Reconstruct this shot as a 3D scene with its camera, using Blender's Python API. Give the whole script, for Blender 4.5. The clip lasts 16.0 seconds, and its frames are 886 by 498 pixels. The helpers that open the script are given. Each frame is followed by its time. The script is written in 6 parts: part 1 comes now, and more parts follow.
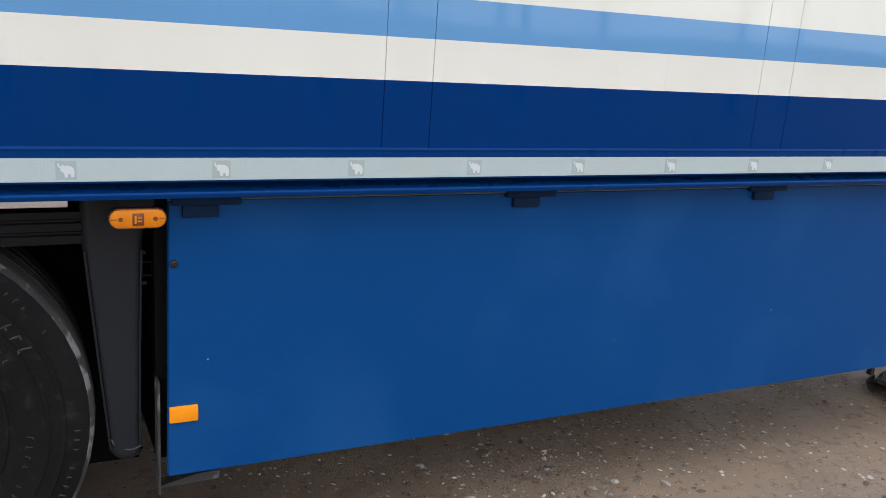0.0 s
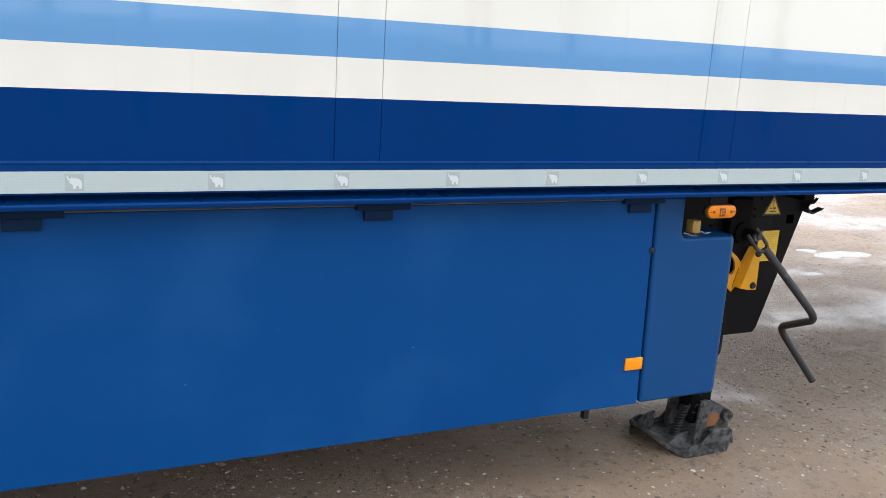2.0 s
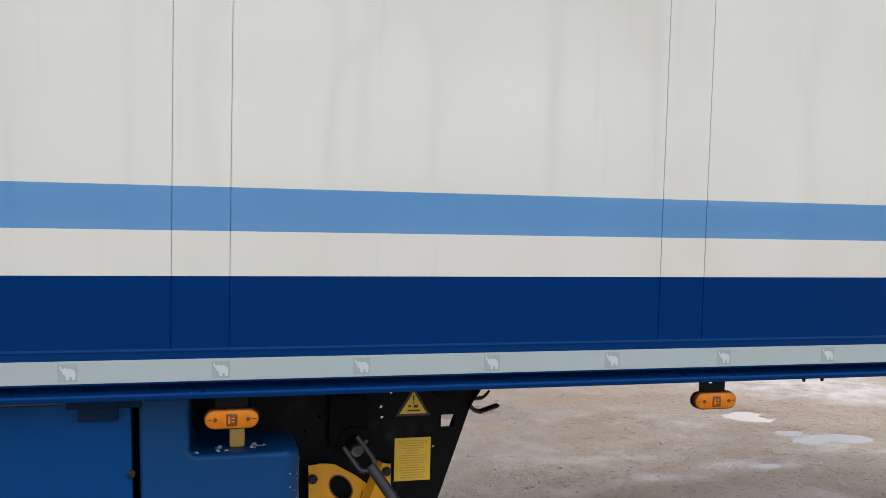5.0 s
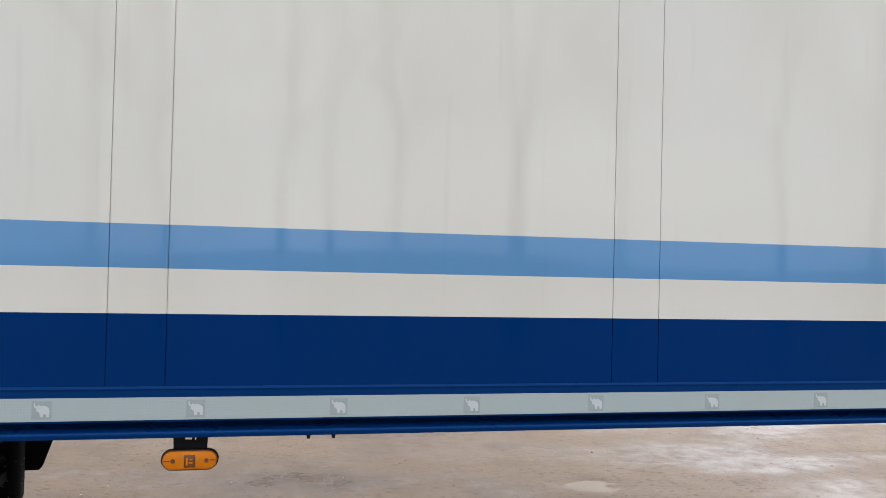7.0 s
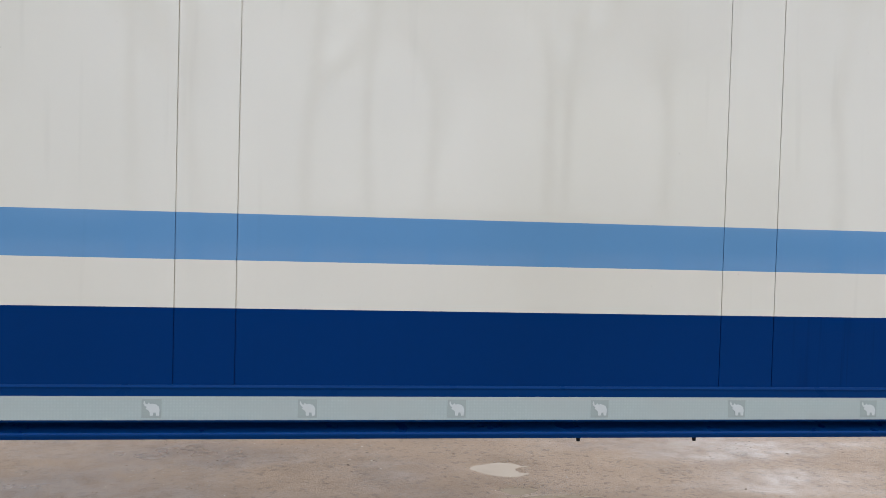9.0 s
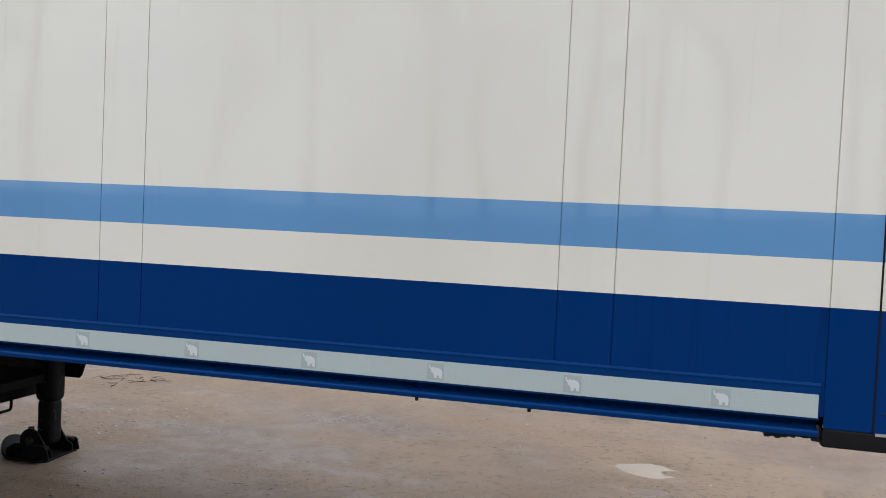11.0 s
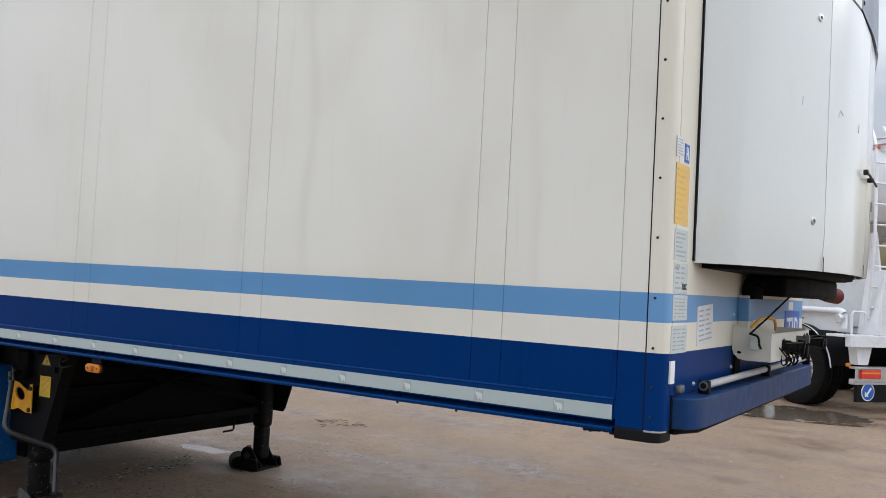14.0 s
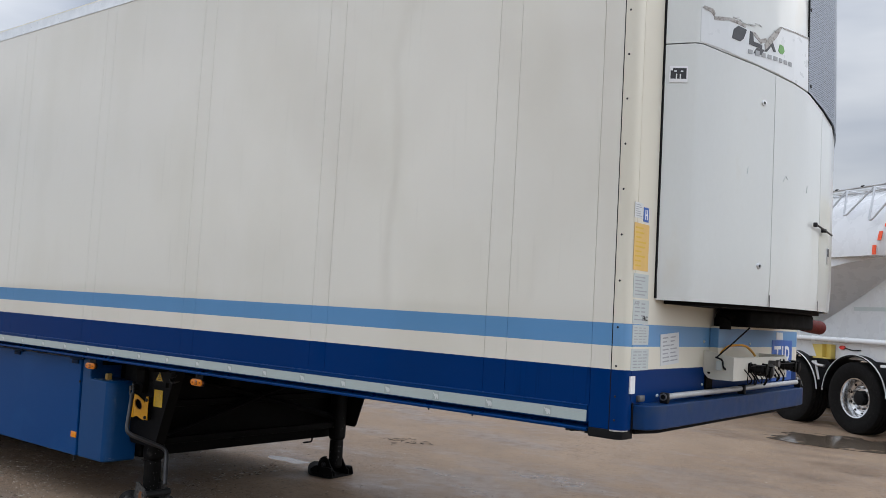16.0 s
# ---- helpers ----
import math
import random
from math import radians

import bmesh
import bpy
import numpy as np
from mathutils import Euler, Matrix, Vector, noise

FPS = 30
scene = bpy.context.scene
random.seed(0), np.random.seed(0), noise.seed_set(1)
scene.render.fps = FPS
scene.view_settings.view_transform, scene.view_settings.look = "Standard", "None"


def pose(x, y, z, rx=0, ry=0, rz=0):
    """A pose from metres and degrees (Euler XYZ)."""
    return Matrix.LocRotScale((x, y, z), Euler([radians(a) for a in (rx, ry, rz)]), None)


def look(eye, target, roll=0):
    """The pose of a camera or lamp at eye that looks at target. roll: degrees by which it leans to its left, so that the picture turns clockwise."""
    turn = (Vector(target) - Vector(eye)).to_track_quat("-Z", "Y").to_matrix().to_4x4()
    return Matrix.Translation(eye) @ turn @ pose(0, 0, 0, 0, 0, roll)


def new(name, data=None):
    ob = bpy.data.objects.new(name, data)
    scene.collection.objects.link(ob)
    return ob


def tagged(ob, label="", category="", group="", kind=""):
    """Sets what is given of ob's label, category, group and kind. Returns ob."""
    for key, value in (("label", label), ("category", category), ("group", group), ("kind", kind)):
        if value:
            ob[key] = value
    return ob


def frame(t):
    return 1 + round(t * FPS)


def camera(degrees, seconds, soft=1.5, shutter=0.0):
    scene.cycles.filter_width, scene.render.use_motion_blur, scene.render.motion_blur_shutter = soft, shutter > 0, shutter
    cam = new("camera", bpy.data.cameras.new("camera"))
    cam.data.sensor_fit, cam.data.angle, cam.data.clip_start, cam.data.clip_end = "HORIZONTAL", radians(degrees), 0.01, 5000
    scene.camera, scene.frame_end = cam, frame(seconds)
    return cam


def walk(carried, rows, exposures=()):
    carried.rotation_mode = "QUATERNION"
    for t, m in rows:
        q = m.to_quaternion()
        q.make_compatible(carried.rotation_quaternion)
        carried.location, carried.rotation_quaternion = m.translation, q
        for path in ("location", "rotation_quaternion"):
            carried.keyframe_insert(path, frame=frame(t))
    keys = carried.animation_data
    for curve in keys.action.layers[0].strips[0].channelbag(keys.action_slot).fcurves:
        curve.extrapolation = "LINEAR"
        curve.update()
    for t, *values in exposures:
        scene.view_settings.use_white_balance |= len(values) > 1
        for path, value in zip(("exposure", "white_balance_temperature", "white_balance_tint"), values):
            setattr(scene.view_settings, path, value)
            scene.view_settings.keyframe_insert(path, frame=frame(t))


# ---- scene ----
cam = camera(53.9, 16.0, 0.55)

PATH = [
    (0, (-2.097, -2.029, 1.582), (-1.225, -0.299, 1.086), 4.1),
    (0.5, (-1.755, -2.033, 1.547), (-0.885, -0.294, 1.076), 4.0),
    (1, (-1.415, -2.029, 1.576), (-0.548, -0.286, 1.115), 4.0),
    (1.5, (-1.066, -2.125, 1.585), (-0.212, -0.376, 1.126), 3.8),
    (2, (-0.743, -2.232, 1.59), (0.092, -0.472, 1.138), 3.5),
    (2.5, (-0.371, -2.183, 1.581), (0.448, -0.413, 1.142), 3.2),
    (3, (-0.026, -2.198, 1.598), (0.706, -0.383, 1.184), 2.6),
    (3.5, (0.328, -2.257, 1.618), (0.976, -0.395, 1.285), 2.1),
    (4, (0.656, -2.179, 1.61), (1.268, -0.29, 1.375), 1.9),
    (4.5, (0.971, -2.07, 1.635), (1.547, -0.166, 1.427), 1.7),
    (5, (1.309, -2.086, 1.637), (1.823, -0.156, 1.52), 1.5),
    (7.5, (3.089, -2.117, 1.564), (3.537, -0.168, 1.601), 1.4),
    (8, (3.401, -2.059, 1.643), (3.828, -0.105, 1.621), 1.6),
    (10.5, (4.952, -1.882, 1.624), (4.648, 0.093, 1.541), 2.1),
    (11, (5.201, -2.052, 1.605), (4.701, -0.117, 1.528), 2.6),
    (11.5, (5.448, -2.201, 1.639), (4.88, -0.285, 1.58), 2.7),
    (12, (5.741, -2.301, 1.627), (5.027, -0.433, 1.605), 2.8),
    (12.5, (5.955, -2.439, 1.645), (5.146, -0.61, 1.671), 2.6),
    (13, (6.176, -2.644, 1.637), (5.282, -0.856, 1.687), 2.6),
    (13.5, (6.384, -2.802, 1.66), (5.402, -1.061, 1.727), 2.7),
    (14, (6.648, -2.939, 1.646), (5.585, -1.246, 1.723), 3.0),
    (14.5, (6.83, -3.079, 1.662), (5.697, -1.434, 1.75), 3.0),
    (15, (7.015, -3.285, 1.659), (5.844, -1.666, 1.759), 3.2),
    (15.5, (7.197, -3.438, 1.684), (5.995, -1.845, 1.808), 3.2),
    (16, (7.457, -3.569, 1.665), (6.226, -1.999, 1.804), 3.2),
]
walk(cam, [(t, look(eye, target, roll)) for t, eye, target, roll in PATH],
     [(0, 0.90), (1.0, 1.10), (1.6, 1.14), (2.5, 1.03), (3.2, 0.87), (3.6, 0.76), (4.0, 0.70), (5.0, 0.55), (7.5, 0.45), (12.0, 0.39), (13.0, 0.35), (14.5, 0.32), (15.2, 0.27), (16, 0.09)])

# ---------------------------------------------------------------- light
world = bpy.data.worlds.new("sky")
scene.world = world
world.use_nodes = True
_n, _l = world.node_tree.nodes, world.node_tree.links
_bg = _n["Background"]
_sky = _n.new("ShaderNodeTexSky")
_sky.sky_type, _sky.sun_disc = "NISHITA", False
_sky.sun_elevation, _sky.sun_rotation = radians(32), radians(42)
_sc = _n.new("ShaderNodeVectorMath")
_sc.operation = "SCALE"
_sc.inputs["Scale"].default_value = 0.10
_l.new(_sky.outputs[0], _sc.inputs[0])
_tc = _n.new("ShaderNodeTexCoord")
_mp = _n.new("ShaderNodeMapping")
_mp.inputs["Scale"].default_value = (1.0, 1.0, 2.6)
_l.new(_tc.outputs["Generated"], _mp.inputs[0])
_cl = _n.new("ShaderNodeTexNoise")
_cl.inputs["Scale"].default_value, _cl.inputs["Detail"].default_value = 2.2, 5
_cl.inputs["Distortion"].default_value = 0.4
_l.new(_mp.outputs[0], _cl.inputs["Vector"])
_rp = _n.new("ShaderNodeValToRGB")
_rp.color_ramp.elements[0].position, _rp.color_ramp.elements[0].color = 0.32, (0.37, 0.435, 0.57, 1)
_rp.color_ramp.elements[1].position, _rp.color_ramp.elements[1].color = 0.66, (0.94, 0.98, 1.05, 1)
_l.new(_cl.outputs[0], _rp.inputs[0])
_mx = _n.new("ShaderNodeMix")
_mx.data_type = "RGBA"
_mx.inputs[0].default_value = 0.86
_l.new(_sc.outputs[0], _mx.inputs[6])
_l.new(_rp.outputs[0], _mx.inputs[7])
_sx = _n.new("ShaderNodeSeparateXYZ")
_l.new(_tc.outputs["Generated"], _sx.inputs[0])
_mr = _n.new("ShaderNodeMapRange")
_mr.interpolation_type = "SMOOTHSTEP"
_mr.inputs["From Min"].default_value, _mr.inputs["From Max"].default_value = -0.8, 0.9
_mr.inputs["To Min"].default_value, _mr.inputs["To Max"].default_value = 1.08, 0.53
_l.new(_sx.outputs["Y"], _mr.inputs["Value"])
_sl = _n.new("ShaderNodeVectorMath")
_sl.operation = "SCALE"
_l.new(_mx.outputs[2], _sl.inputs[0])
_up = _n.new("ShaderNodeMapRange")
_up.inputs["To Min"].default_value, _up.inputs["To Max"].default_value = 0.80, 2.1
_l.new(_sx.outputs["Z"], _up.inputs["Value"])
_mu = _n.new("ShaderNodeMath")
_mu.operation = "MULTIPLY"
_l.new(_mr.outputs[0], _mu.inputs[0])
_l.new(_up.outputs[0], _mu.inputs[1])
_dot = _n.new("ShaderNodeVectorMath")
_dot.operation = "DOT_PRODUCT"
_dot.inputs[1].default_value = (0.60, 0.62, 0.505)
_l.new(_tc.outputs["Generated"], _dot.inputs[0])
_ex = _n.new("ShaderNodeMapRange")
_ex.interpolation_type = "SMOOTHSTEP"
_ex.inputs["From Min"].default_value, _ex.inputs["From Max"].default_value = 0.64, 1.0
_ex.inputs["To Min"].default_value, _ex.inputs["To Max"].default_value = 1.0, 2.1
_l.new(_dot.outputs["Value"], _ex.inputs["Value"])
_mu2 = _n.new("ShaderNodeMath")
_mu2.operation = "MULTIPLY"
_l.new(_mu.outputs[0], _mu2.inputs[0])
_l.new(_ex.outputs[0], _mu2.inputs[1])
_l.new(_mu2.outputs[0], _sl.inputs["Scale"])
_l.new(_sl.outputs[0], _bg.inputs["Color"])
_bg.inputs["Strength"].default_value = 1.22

sun = new("sun", bpy.data.lights.new("sun", "SUN"))
sun.data.energy, sun.data.angle, sun.data.color = 0.30, radians(30), (1.0, 0.96, 0.9)
sun.matrix_world = look((15, 12, 11), (4, 0, 1))


# ---------------------------------------------------------------- materials
def base_nodes(name, rough=0.5, metal=0.0, coat=0.0):
    m = bpy.data.materials.new(name)
    m.use_nodes = True
    b = m.node_tree.nodes["Principled BSDF"]
    b.inputs["Roughness"].default_value = rough
    b.inputs["Metallic"].default_value = metal
    b.inputs["Coat Weight"].default_value = coat
    b.inputs["Coat Roughness"].default_value = 0.06
    return m, m.node_tree.nodes, m.node_tree.links, b


def noise_node(n, l, scale, detail=4, stretch=(1, 1, 1)):
    g = n.new("ShaderNodeNewGeometry")
    mp = n.new("ShaderNodeMapping")
    mp.inputs["Scale"].default_value = stretch
    t = n.new("ShaderNodeTexNoise")
    t.inputs["Scale"].default_value, t.inputs["Detail"].default_value = scale, detail
    l.new(g.outputs["Position"], mp.inputs[0])
    l.new(mp.outputs[0], t.inputs["Vector"])
    return t.outputs[0]


def ramp(n, l, src, p0, p1, c0=(0, 0, 0, 1), c1=(1, 1, 1, 1)):
    r = n.new("ShaderNodeValToRGB")
    e = r.color_ramp.elements
    e[0].position, e[0].color, e[1].position, e[1].color = p0, c0, p1, c1
    l.new(src, r.inputs[0])
    return r.outputs[0]


def mix(n, l, fac, a, b, mode="MIX"):
    m = n.new("ShaderNodeMix")
    m.data_type, m.blend_type = "RGBA", mode
    for sock, v in ((m.inputs[0], fac), (m.inputs[6], a), (m.inputs[7], b)):
        if isinstance(v, (int, float)):
            sock.default_value = v
        elif isinstance(v, tuple):
            sock.default_value = (*v[:3], 1)
        else:
            l.new(v, sock)
    return m.outputs[2]


def bump(n, l, b, src, strength, dist=0.002):
    k = n.new("ShaderNodeBump")
    k.inputs["Strength"].default_value, k.inputs["Distance"].default_value = strength, dist
    l.new(src, k.inputs["Height"])
    l.new(k.outputs[0], b.inputs["Normal"])


def surface(name, col, col2=None, rough=0.5, metal=0.0, coat=0.0, big=2.0, fine=60.0, amount=0.5,
            dirt=None, dirt_at=(0.55, 0.75), stretch=(1, 1, 1), relief=0.15, dist=0.001, rough_var=0.12, spec=0.5):
    """Two colours mottled at two scales, with optional dirt patches and a fine relief."""
    m, n, l, b = base_nodes(name, rough, metal, coat)
    b.inputs["Specular IOR Level"].default_value = spec
    col2 = col2 or tuple(c * 0.8 for c in col)
    a = ramp(n, l, noise_node(n, l, big, 5, stretch), 0.35, 0.7)
    f = noise_node(n, l, fine, 3, stretch)
    mm = n.new("ShaderNodeMath")
    mm.operation = "MULTIPLY"
    mm.inputs[1].default_value = amount
    l.new(a, mm.inputs[0])
    c = mix(n, l, mm.outputs[0], col, col2)
    c = mix(n, l, ramp(n, l, f, 0.3, 0.75, (0, 0, 0, 1), (amount * 0.5,) * 3 + (1,)), c, col2)
    if dirt:
        d = ramp(n, l, noise_node(n, l, big * 2.3, 7, stretch), *dirt_at)
        c = mix(n, l, d, c, dirt)
    l.new(c, b.inputs["Base Color"])
    r = n.new("ShaderNodeMapRange")
    r.inputs["To Min"].default_value, r.inputs["To Max"].default_value = max(0.02, rough - rough_var), min(1, rough + rough_var)
    l.new(noise_node(n, l, big * 4, 5), r.inputs["Value"])
    l.new(r.outputs[0], b.inputs["Roughness"])
    if relief:
        bump(n, l, b, f, relief, dist)
    return m


CREAM, DARK_BLUE, LIGHT_BLUE = (0.697, 0.668, 0.580), (0.0004, 0.0270, 0.128), (0.112, 0.273, 0.488)
Z_DARK, Z_WHITE, Z_LIGHT = 1.442, 1.547, 1.649


def livery(name, rough, wave=0.02, cream=CREAM, gloss_top=1.0):
    """Painted bands: dark blue, cream, light blue and cream, each edge straight and level; thin dirt and drips."""
    m, n, l, b = base_nodes(name, rough, 0, 0.0)
    g = n.new("ShaderNodeNewGeometry")
    s = n.new("ShaderNodeSeparateXYZ")
    l.new(g.outputs["Position"], s.inputs[0])

    def above(z):
        k = n.new("ShaderNodeMath")
        k.operation = "GREATER_THAN"
        k.inputs[1].default_value = z
        l.new(s.outputs["Z"], k.inputs[0])
        return k.outputs[0]
    gloss = n.new("ShaderNodeMapRange")
    gloss.inputs["To Min"].default_value, gloss.inputs["To Max"].default_value = 0.05, gloss_top
    l.new(above(Z_DARK), gloss.inputs["Value"])
    l.new(gloss.outputs[0], b.inputs["Specular IOR Level"])
    clear = n.new("ShaderNodeMath")
    clear.operation = "MULTIPLY"
    clear.inputs[1].default_value = max(0.0, gloss_top - 0.5)
    l.new(above(Z_DARK), clear.inputs[0])
    l.new(clear.outputs[0], b.inputs["Coat Weight"])
    c = mix(n, l, above(Z_DARK), DARK_BLUE, cream)
    c = mix(n, l, above(Z_WHITE), c, LIGHT_BLUE)
    c = mix(n, l, above(Z_LIGHT), c, cream)
    stain = ramp(n, l, noise_node(n, l, 1.4, 6, (1, 1, 0.5)), 0.45, 0.85, (1, 1, 1, 1), (0.90, 0.89, 0.85, 1))
    c = mix(n, l, 1.0, c, stain, "MULTIPLY")
    drip = ramp(n, l, noise_node(n, l, 22, 3, (1, 1, 0.06)), 0.62, 0.80, (1, 1, 1, 1), (0.88, 0.88, 0.87, 1))
    c = mix(n, l, 0.6, c, drip, "MULTIPLY")
    run = ramp(n, l, noise_node(n, l, 34, 3, (1, 1, 0.035)), 0.56, 0.66, (1, 1, 1, 1), (0.52, 0.54, 0.60, 1))
    near = n.new("ShaderNodeMapRange")
    near.inputs["From Min"].default_value, near.inputs["From Max"].default_value = 5.05, 5.38
    l.new(s.outputs["X"], near.inputs["Value"])
    upto = n.new("ShaderNodeMath")
    upto.operation = "LESS_THAN"
    upto.inputs[1].default_value = 5.549
    l.new(s.outputs["X"], upto.inputs[0])
    zone = n.new("ShaderNodeMath")
    zone.operation = "MULTIPLY"
    l.new(near.outputs[0], zone.inputs[0])
    l.new(upto.outputs[0], zone.inputs[1])
    c = mix(n, l, zone.outputs[0], c, mix(n, l, above(Z_DARK), mix(n, l, 1.0, c, run, "MULTIPLY"), c))
    speck = ramp(n, l, noise_node(n, l, 90, 2), 0.73, 0.78, (1, 1, 1, 1), (0.80, 0.79, 0.76, 1))
    c = mix(n, l, 0.5, c, speck, "MULTIPLY")
    l.new(c, b.inputs["Base Color"])
    r = n.new("ShaderNodeMapRange")
    r.inputs["To Min"].default_value, r.inputs["To Max"].default_value = max(0.02, rough - 0.02), rough + 0.045
    l.new(noise_node(n, l, 5, 6, (1, 1, 0.4)), r.inputs["Value"])
    l.new(r.outputs[0], b.inputs["Roughness"])
    bump(n, l, b, noise_node(n, l, 1.1, 2, (1, 1, 0.35)), wave, 0.02)
    return m


M_SIDE = livery("painted_panel", 0.035, 0.011, gloss_top=0.60)
M_FRONT = livery("painted_front", 0.38, cream=(0.685, 0.645, 0.530), gloss_top=0.5)
M_RAIL = surface("blue_rail_paint", (0.0005, 0.029, 0.125), (0.0012, 0.036, 0.140), 0.3, 0, 0.0, 3, 70, 0.4,
                 dirt=(0.10, 0.10, 0.10), dirt_at=(0.74, 0.86), relief=0.1, spec=0.06)
M_SKIRT = surface("blue_skirt_paint", (0.0010, 0.047, 0.172), (0.0024, 0.053, 0.186), 0.36, 0, 0.0, 0.9, 220, 0.6,
                  dirt=(0.012, 0.078, 0.225), dirt_at=(0.48, 0.92), relief=0.05, rough_var=0.06, spec=0.09)
M_TANK = surface("blue_plastic", (0.0014, 0.046, 0.148), (0.004, 0.053, 0.162), 0.38, 0, 0.0, 4, 140, 0.6,
                 dirt=(0.35, 0.38, 0.42), dirt_at=(0.78, 0.84), relief=0.15, rough_var=0.1, spec=0.18)
M_BUMPER = surface("blue_bumper_paint", (0.0025, 0.030, 0.108), (0.006, 0.036, 0.112), 0.40, 0, 0.0, 4, 90, 0.7,
                   dirt=(0.020, 0.040, 0.080), dirt_at=(0.52, 0.82), relief=0.2, spec=0.14)
M_BLACK = surface("black_paint", (0.003, 0.003, 0.003), (0.007, 0.0065, 0.006), 0.6, 0, 0, 5, 90, 0.6,
                  dirt=(0.05, 0.045, 0.04), dirt_at=(0.68, 0.84), relief=0.3, spec=0.1)
M_FRAME = surface("black_chassis_paint", (0.0025, 0.0025, 0.0025), (0.005, 0.0045, 0.004), 0.7, 0, 0, 5, 90, 0.6,
                  dirt=(0.014, 0.012, 0.011), dirt_at=(0.68, 0.84), relief=0.3, spec=0.08)
M_PLASTIC = surface("black_plastic", (0.006, 0.006, 0.0065), (0.011, 0.011, 0.012), 0.5, 0, 0, 6, 160, 0.6,
                    dirt=(0.06, 0.06, 0.06), dirt_at=(0.72, 0.9), relief=0.2, spec=0.12)
M_FLAP = surface("grey_flap_plastic", (0.012, 0.013, 0.015), (0.018, 0.019, 0.022), 0.48, 0, 0, 5, 140, 0.6,
                 dirt=(0.14, 0.14, 0.14), dirt_at=(0.70, 0.9), stretch=(1, 1, 0.4), relief=0.2, spec=0.15)
M_RUBBER = surface("tyre_rubber", (0.0040, 0.0037, 0.0035), (0.0085, 0.0077, 0.0070), 0.75, 0, 0, 14, 160, 0.7,
                   dirt=(0.026, 0.024, 0.022), dirt_at=(0.58, 0.86), relief=0.6, dist=0.003, spec=0.14)
M_DUST = surface("dusty_shoulder", (0.020, 0.018, 0.0165), (0.05, 0.047, 0.044), 0.9, 0, 0, 9, 60, 0.9, dirt=(0.19, 0.18, 0.17), dirt_at=(0.44, 0.54), relief=0.9, dist=0.004)
M_TREAD = surface("brown_worn_tread", (0.016, 0.012, 0.010), (0.032, 0.025, 0.020), 0.85, 0, 0, 9, 90, 0.9, relief=0.5, dist=0.003)
M_RAISED = surface("dusty_raised_marks", (0.026, 0.024, 0.022), (0.050, 0.046, 0.042), 0.85, 0, 0, 20, 120, 0.8, relief=0.3)
M_STAY = surface("scraped_stay_steel", (0.030, 0.029, 0.028), (0.055, 0.052, 0.048), 0.6, 0.2, 0, 12, 120, 0.8, dirt=(0.24, 0.225, 0.20), dirt_at=(0.55, 0.70), relief=0.4)
M_STEEL = surface("worn_steel", (0.16, 0.16, 0.165), (0.09, 0.085, 0.08), 0.5, 0.6, 0, 12, 150, 0.8,
                  dirt=(0.13, 0.07, 0.04), dirt_at=(0.68, 0.85), relief=0.4)
M_DKSTEEL = surface("dark_steel", (0.013, 0.013, 0.014), (0.026, 0.025, 0.024), 0.5, 0.2, 0, 12, 150, 0.8,
                    dirt=(0.07, 0.06, 0.055), dirt_at=(0.66, 0.86), relief=0.4, spec=0.3)
M_ALU = surface("aluminium", (0.62, 0.62, 0.61), (0.45, 0.45, 0.45), 0.32, 0.9, 0, 10, 150, 0.6, relief=0.15)
M_CHROME = surface("polished_rim", (0.72, 0.72, 0.72), (0.5, 0.5, 0.5), 0.22, 0.95, 0, 10, 150, 0.6, relief=0.1)
M_YELLOW = surface("yellow_bracket_paint", (0.68, 0.315, 0.006), (0.56, 0.245, 0.006), 0.5, 0, 0, 9, 110, 0.7,
                   dirt=(0.10, 0.06, 0.03), dirt_at=(0.70, 0.82), relief=0.3)
M_YLABEL = surface("yellow_label", (0.70, 0.45, 0.03), (0.62, 0.38, 0.03), 0.45, 0, 0, 9, 110, 0.5, relief=0)
M_YSTICK = surface("faded_yellow_sticker", (0.72, 0.46, 0.13), (0.66, 0.42, 0.14), 0.5, 0, 0, 9, 110, 0.5, relief=0)
M_TAN = surface("tan_plastic_cap", (0.50, 0.30, 0.06), (0.42, 0.26, 0.08), 0.5, 0, 0, 20, 150, 0.7, relief=0.2)
M_AMBER = surface("amber_lens", (0.66, 0.19, 0.004), (0.50, 0.14, 0.005), 0.3, 0, 0.05, 40, 260, 0.5, relief=0.3, spec=0.25)
M_ORANGE = surface("orange_reflector", (0.85, 0.27, 0.006), (0.8, 0.24, 0.006), 0.3, 0, 0.05, 40, 400, 0.4, relief=0.3, spec=0.25)
M_BROWN = surface("brown_lamp_window", (0.10, 0.028, 0.004), (0.20, 0.055, 0.006), 0.3, 0, 0.3, 60, 300, 0.6, relief=0.3)
M_MARK = surface("pale_emblem", (0.57, 0.60, 0.58), (0.52, 0.55, 0.53), 0.4, 0, 0, 40, 300, 0.4, relief=0)
M_WHITE = surface("white_unit_paint", (0.665, 0.680, 0.645), (0.620, 0.634, 0.594), 0.2, 0, 0.3, 1.6, 70, 0.5,
                  dirt=(0.60, 0.55, 0.44), dirt_at=(0.60, 0.90), stretch=(1, 1, 0.4), relief=0.03, rough_var=0.08)
_wt = M_WHITE.node_tree
_dent = _wt.nodes.new("ShaderNodeBump")
_dent.inputs["Strength"].default_value, _dent.inputs["Distance"].default_value = 0.22, 0.03
_wt.links.new(noise_node(_wt.nodes, _wt.links, 2.4, 2, (1, 1, 0.5)), _dent.inputs["Height"])
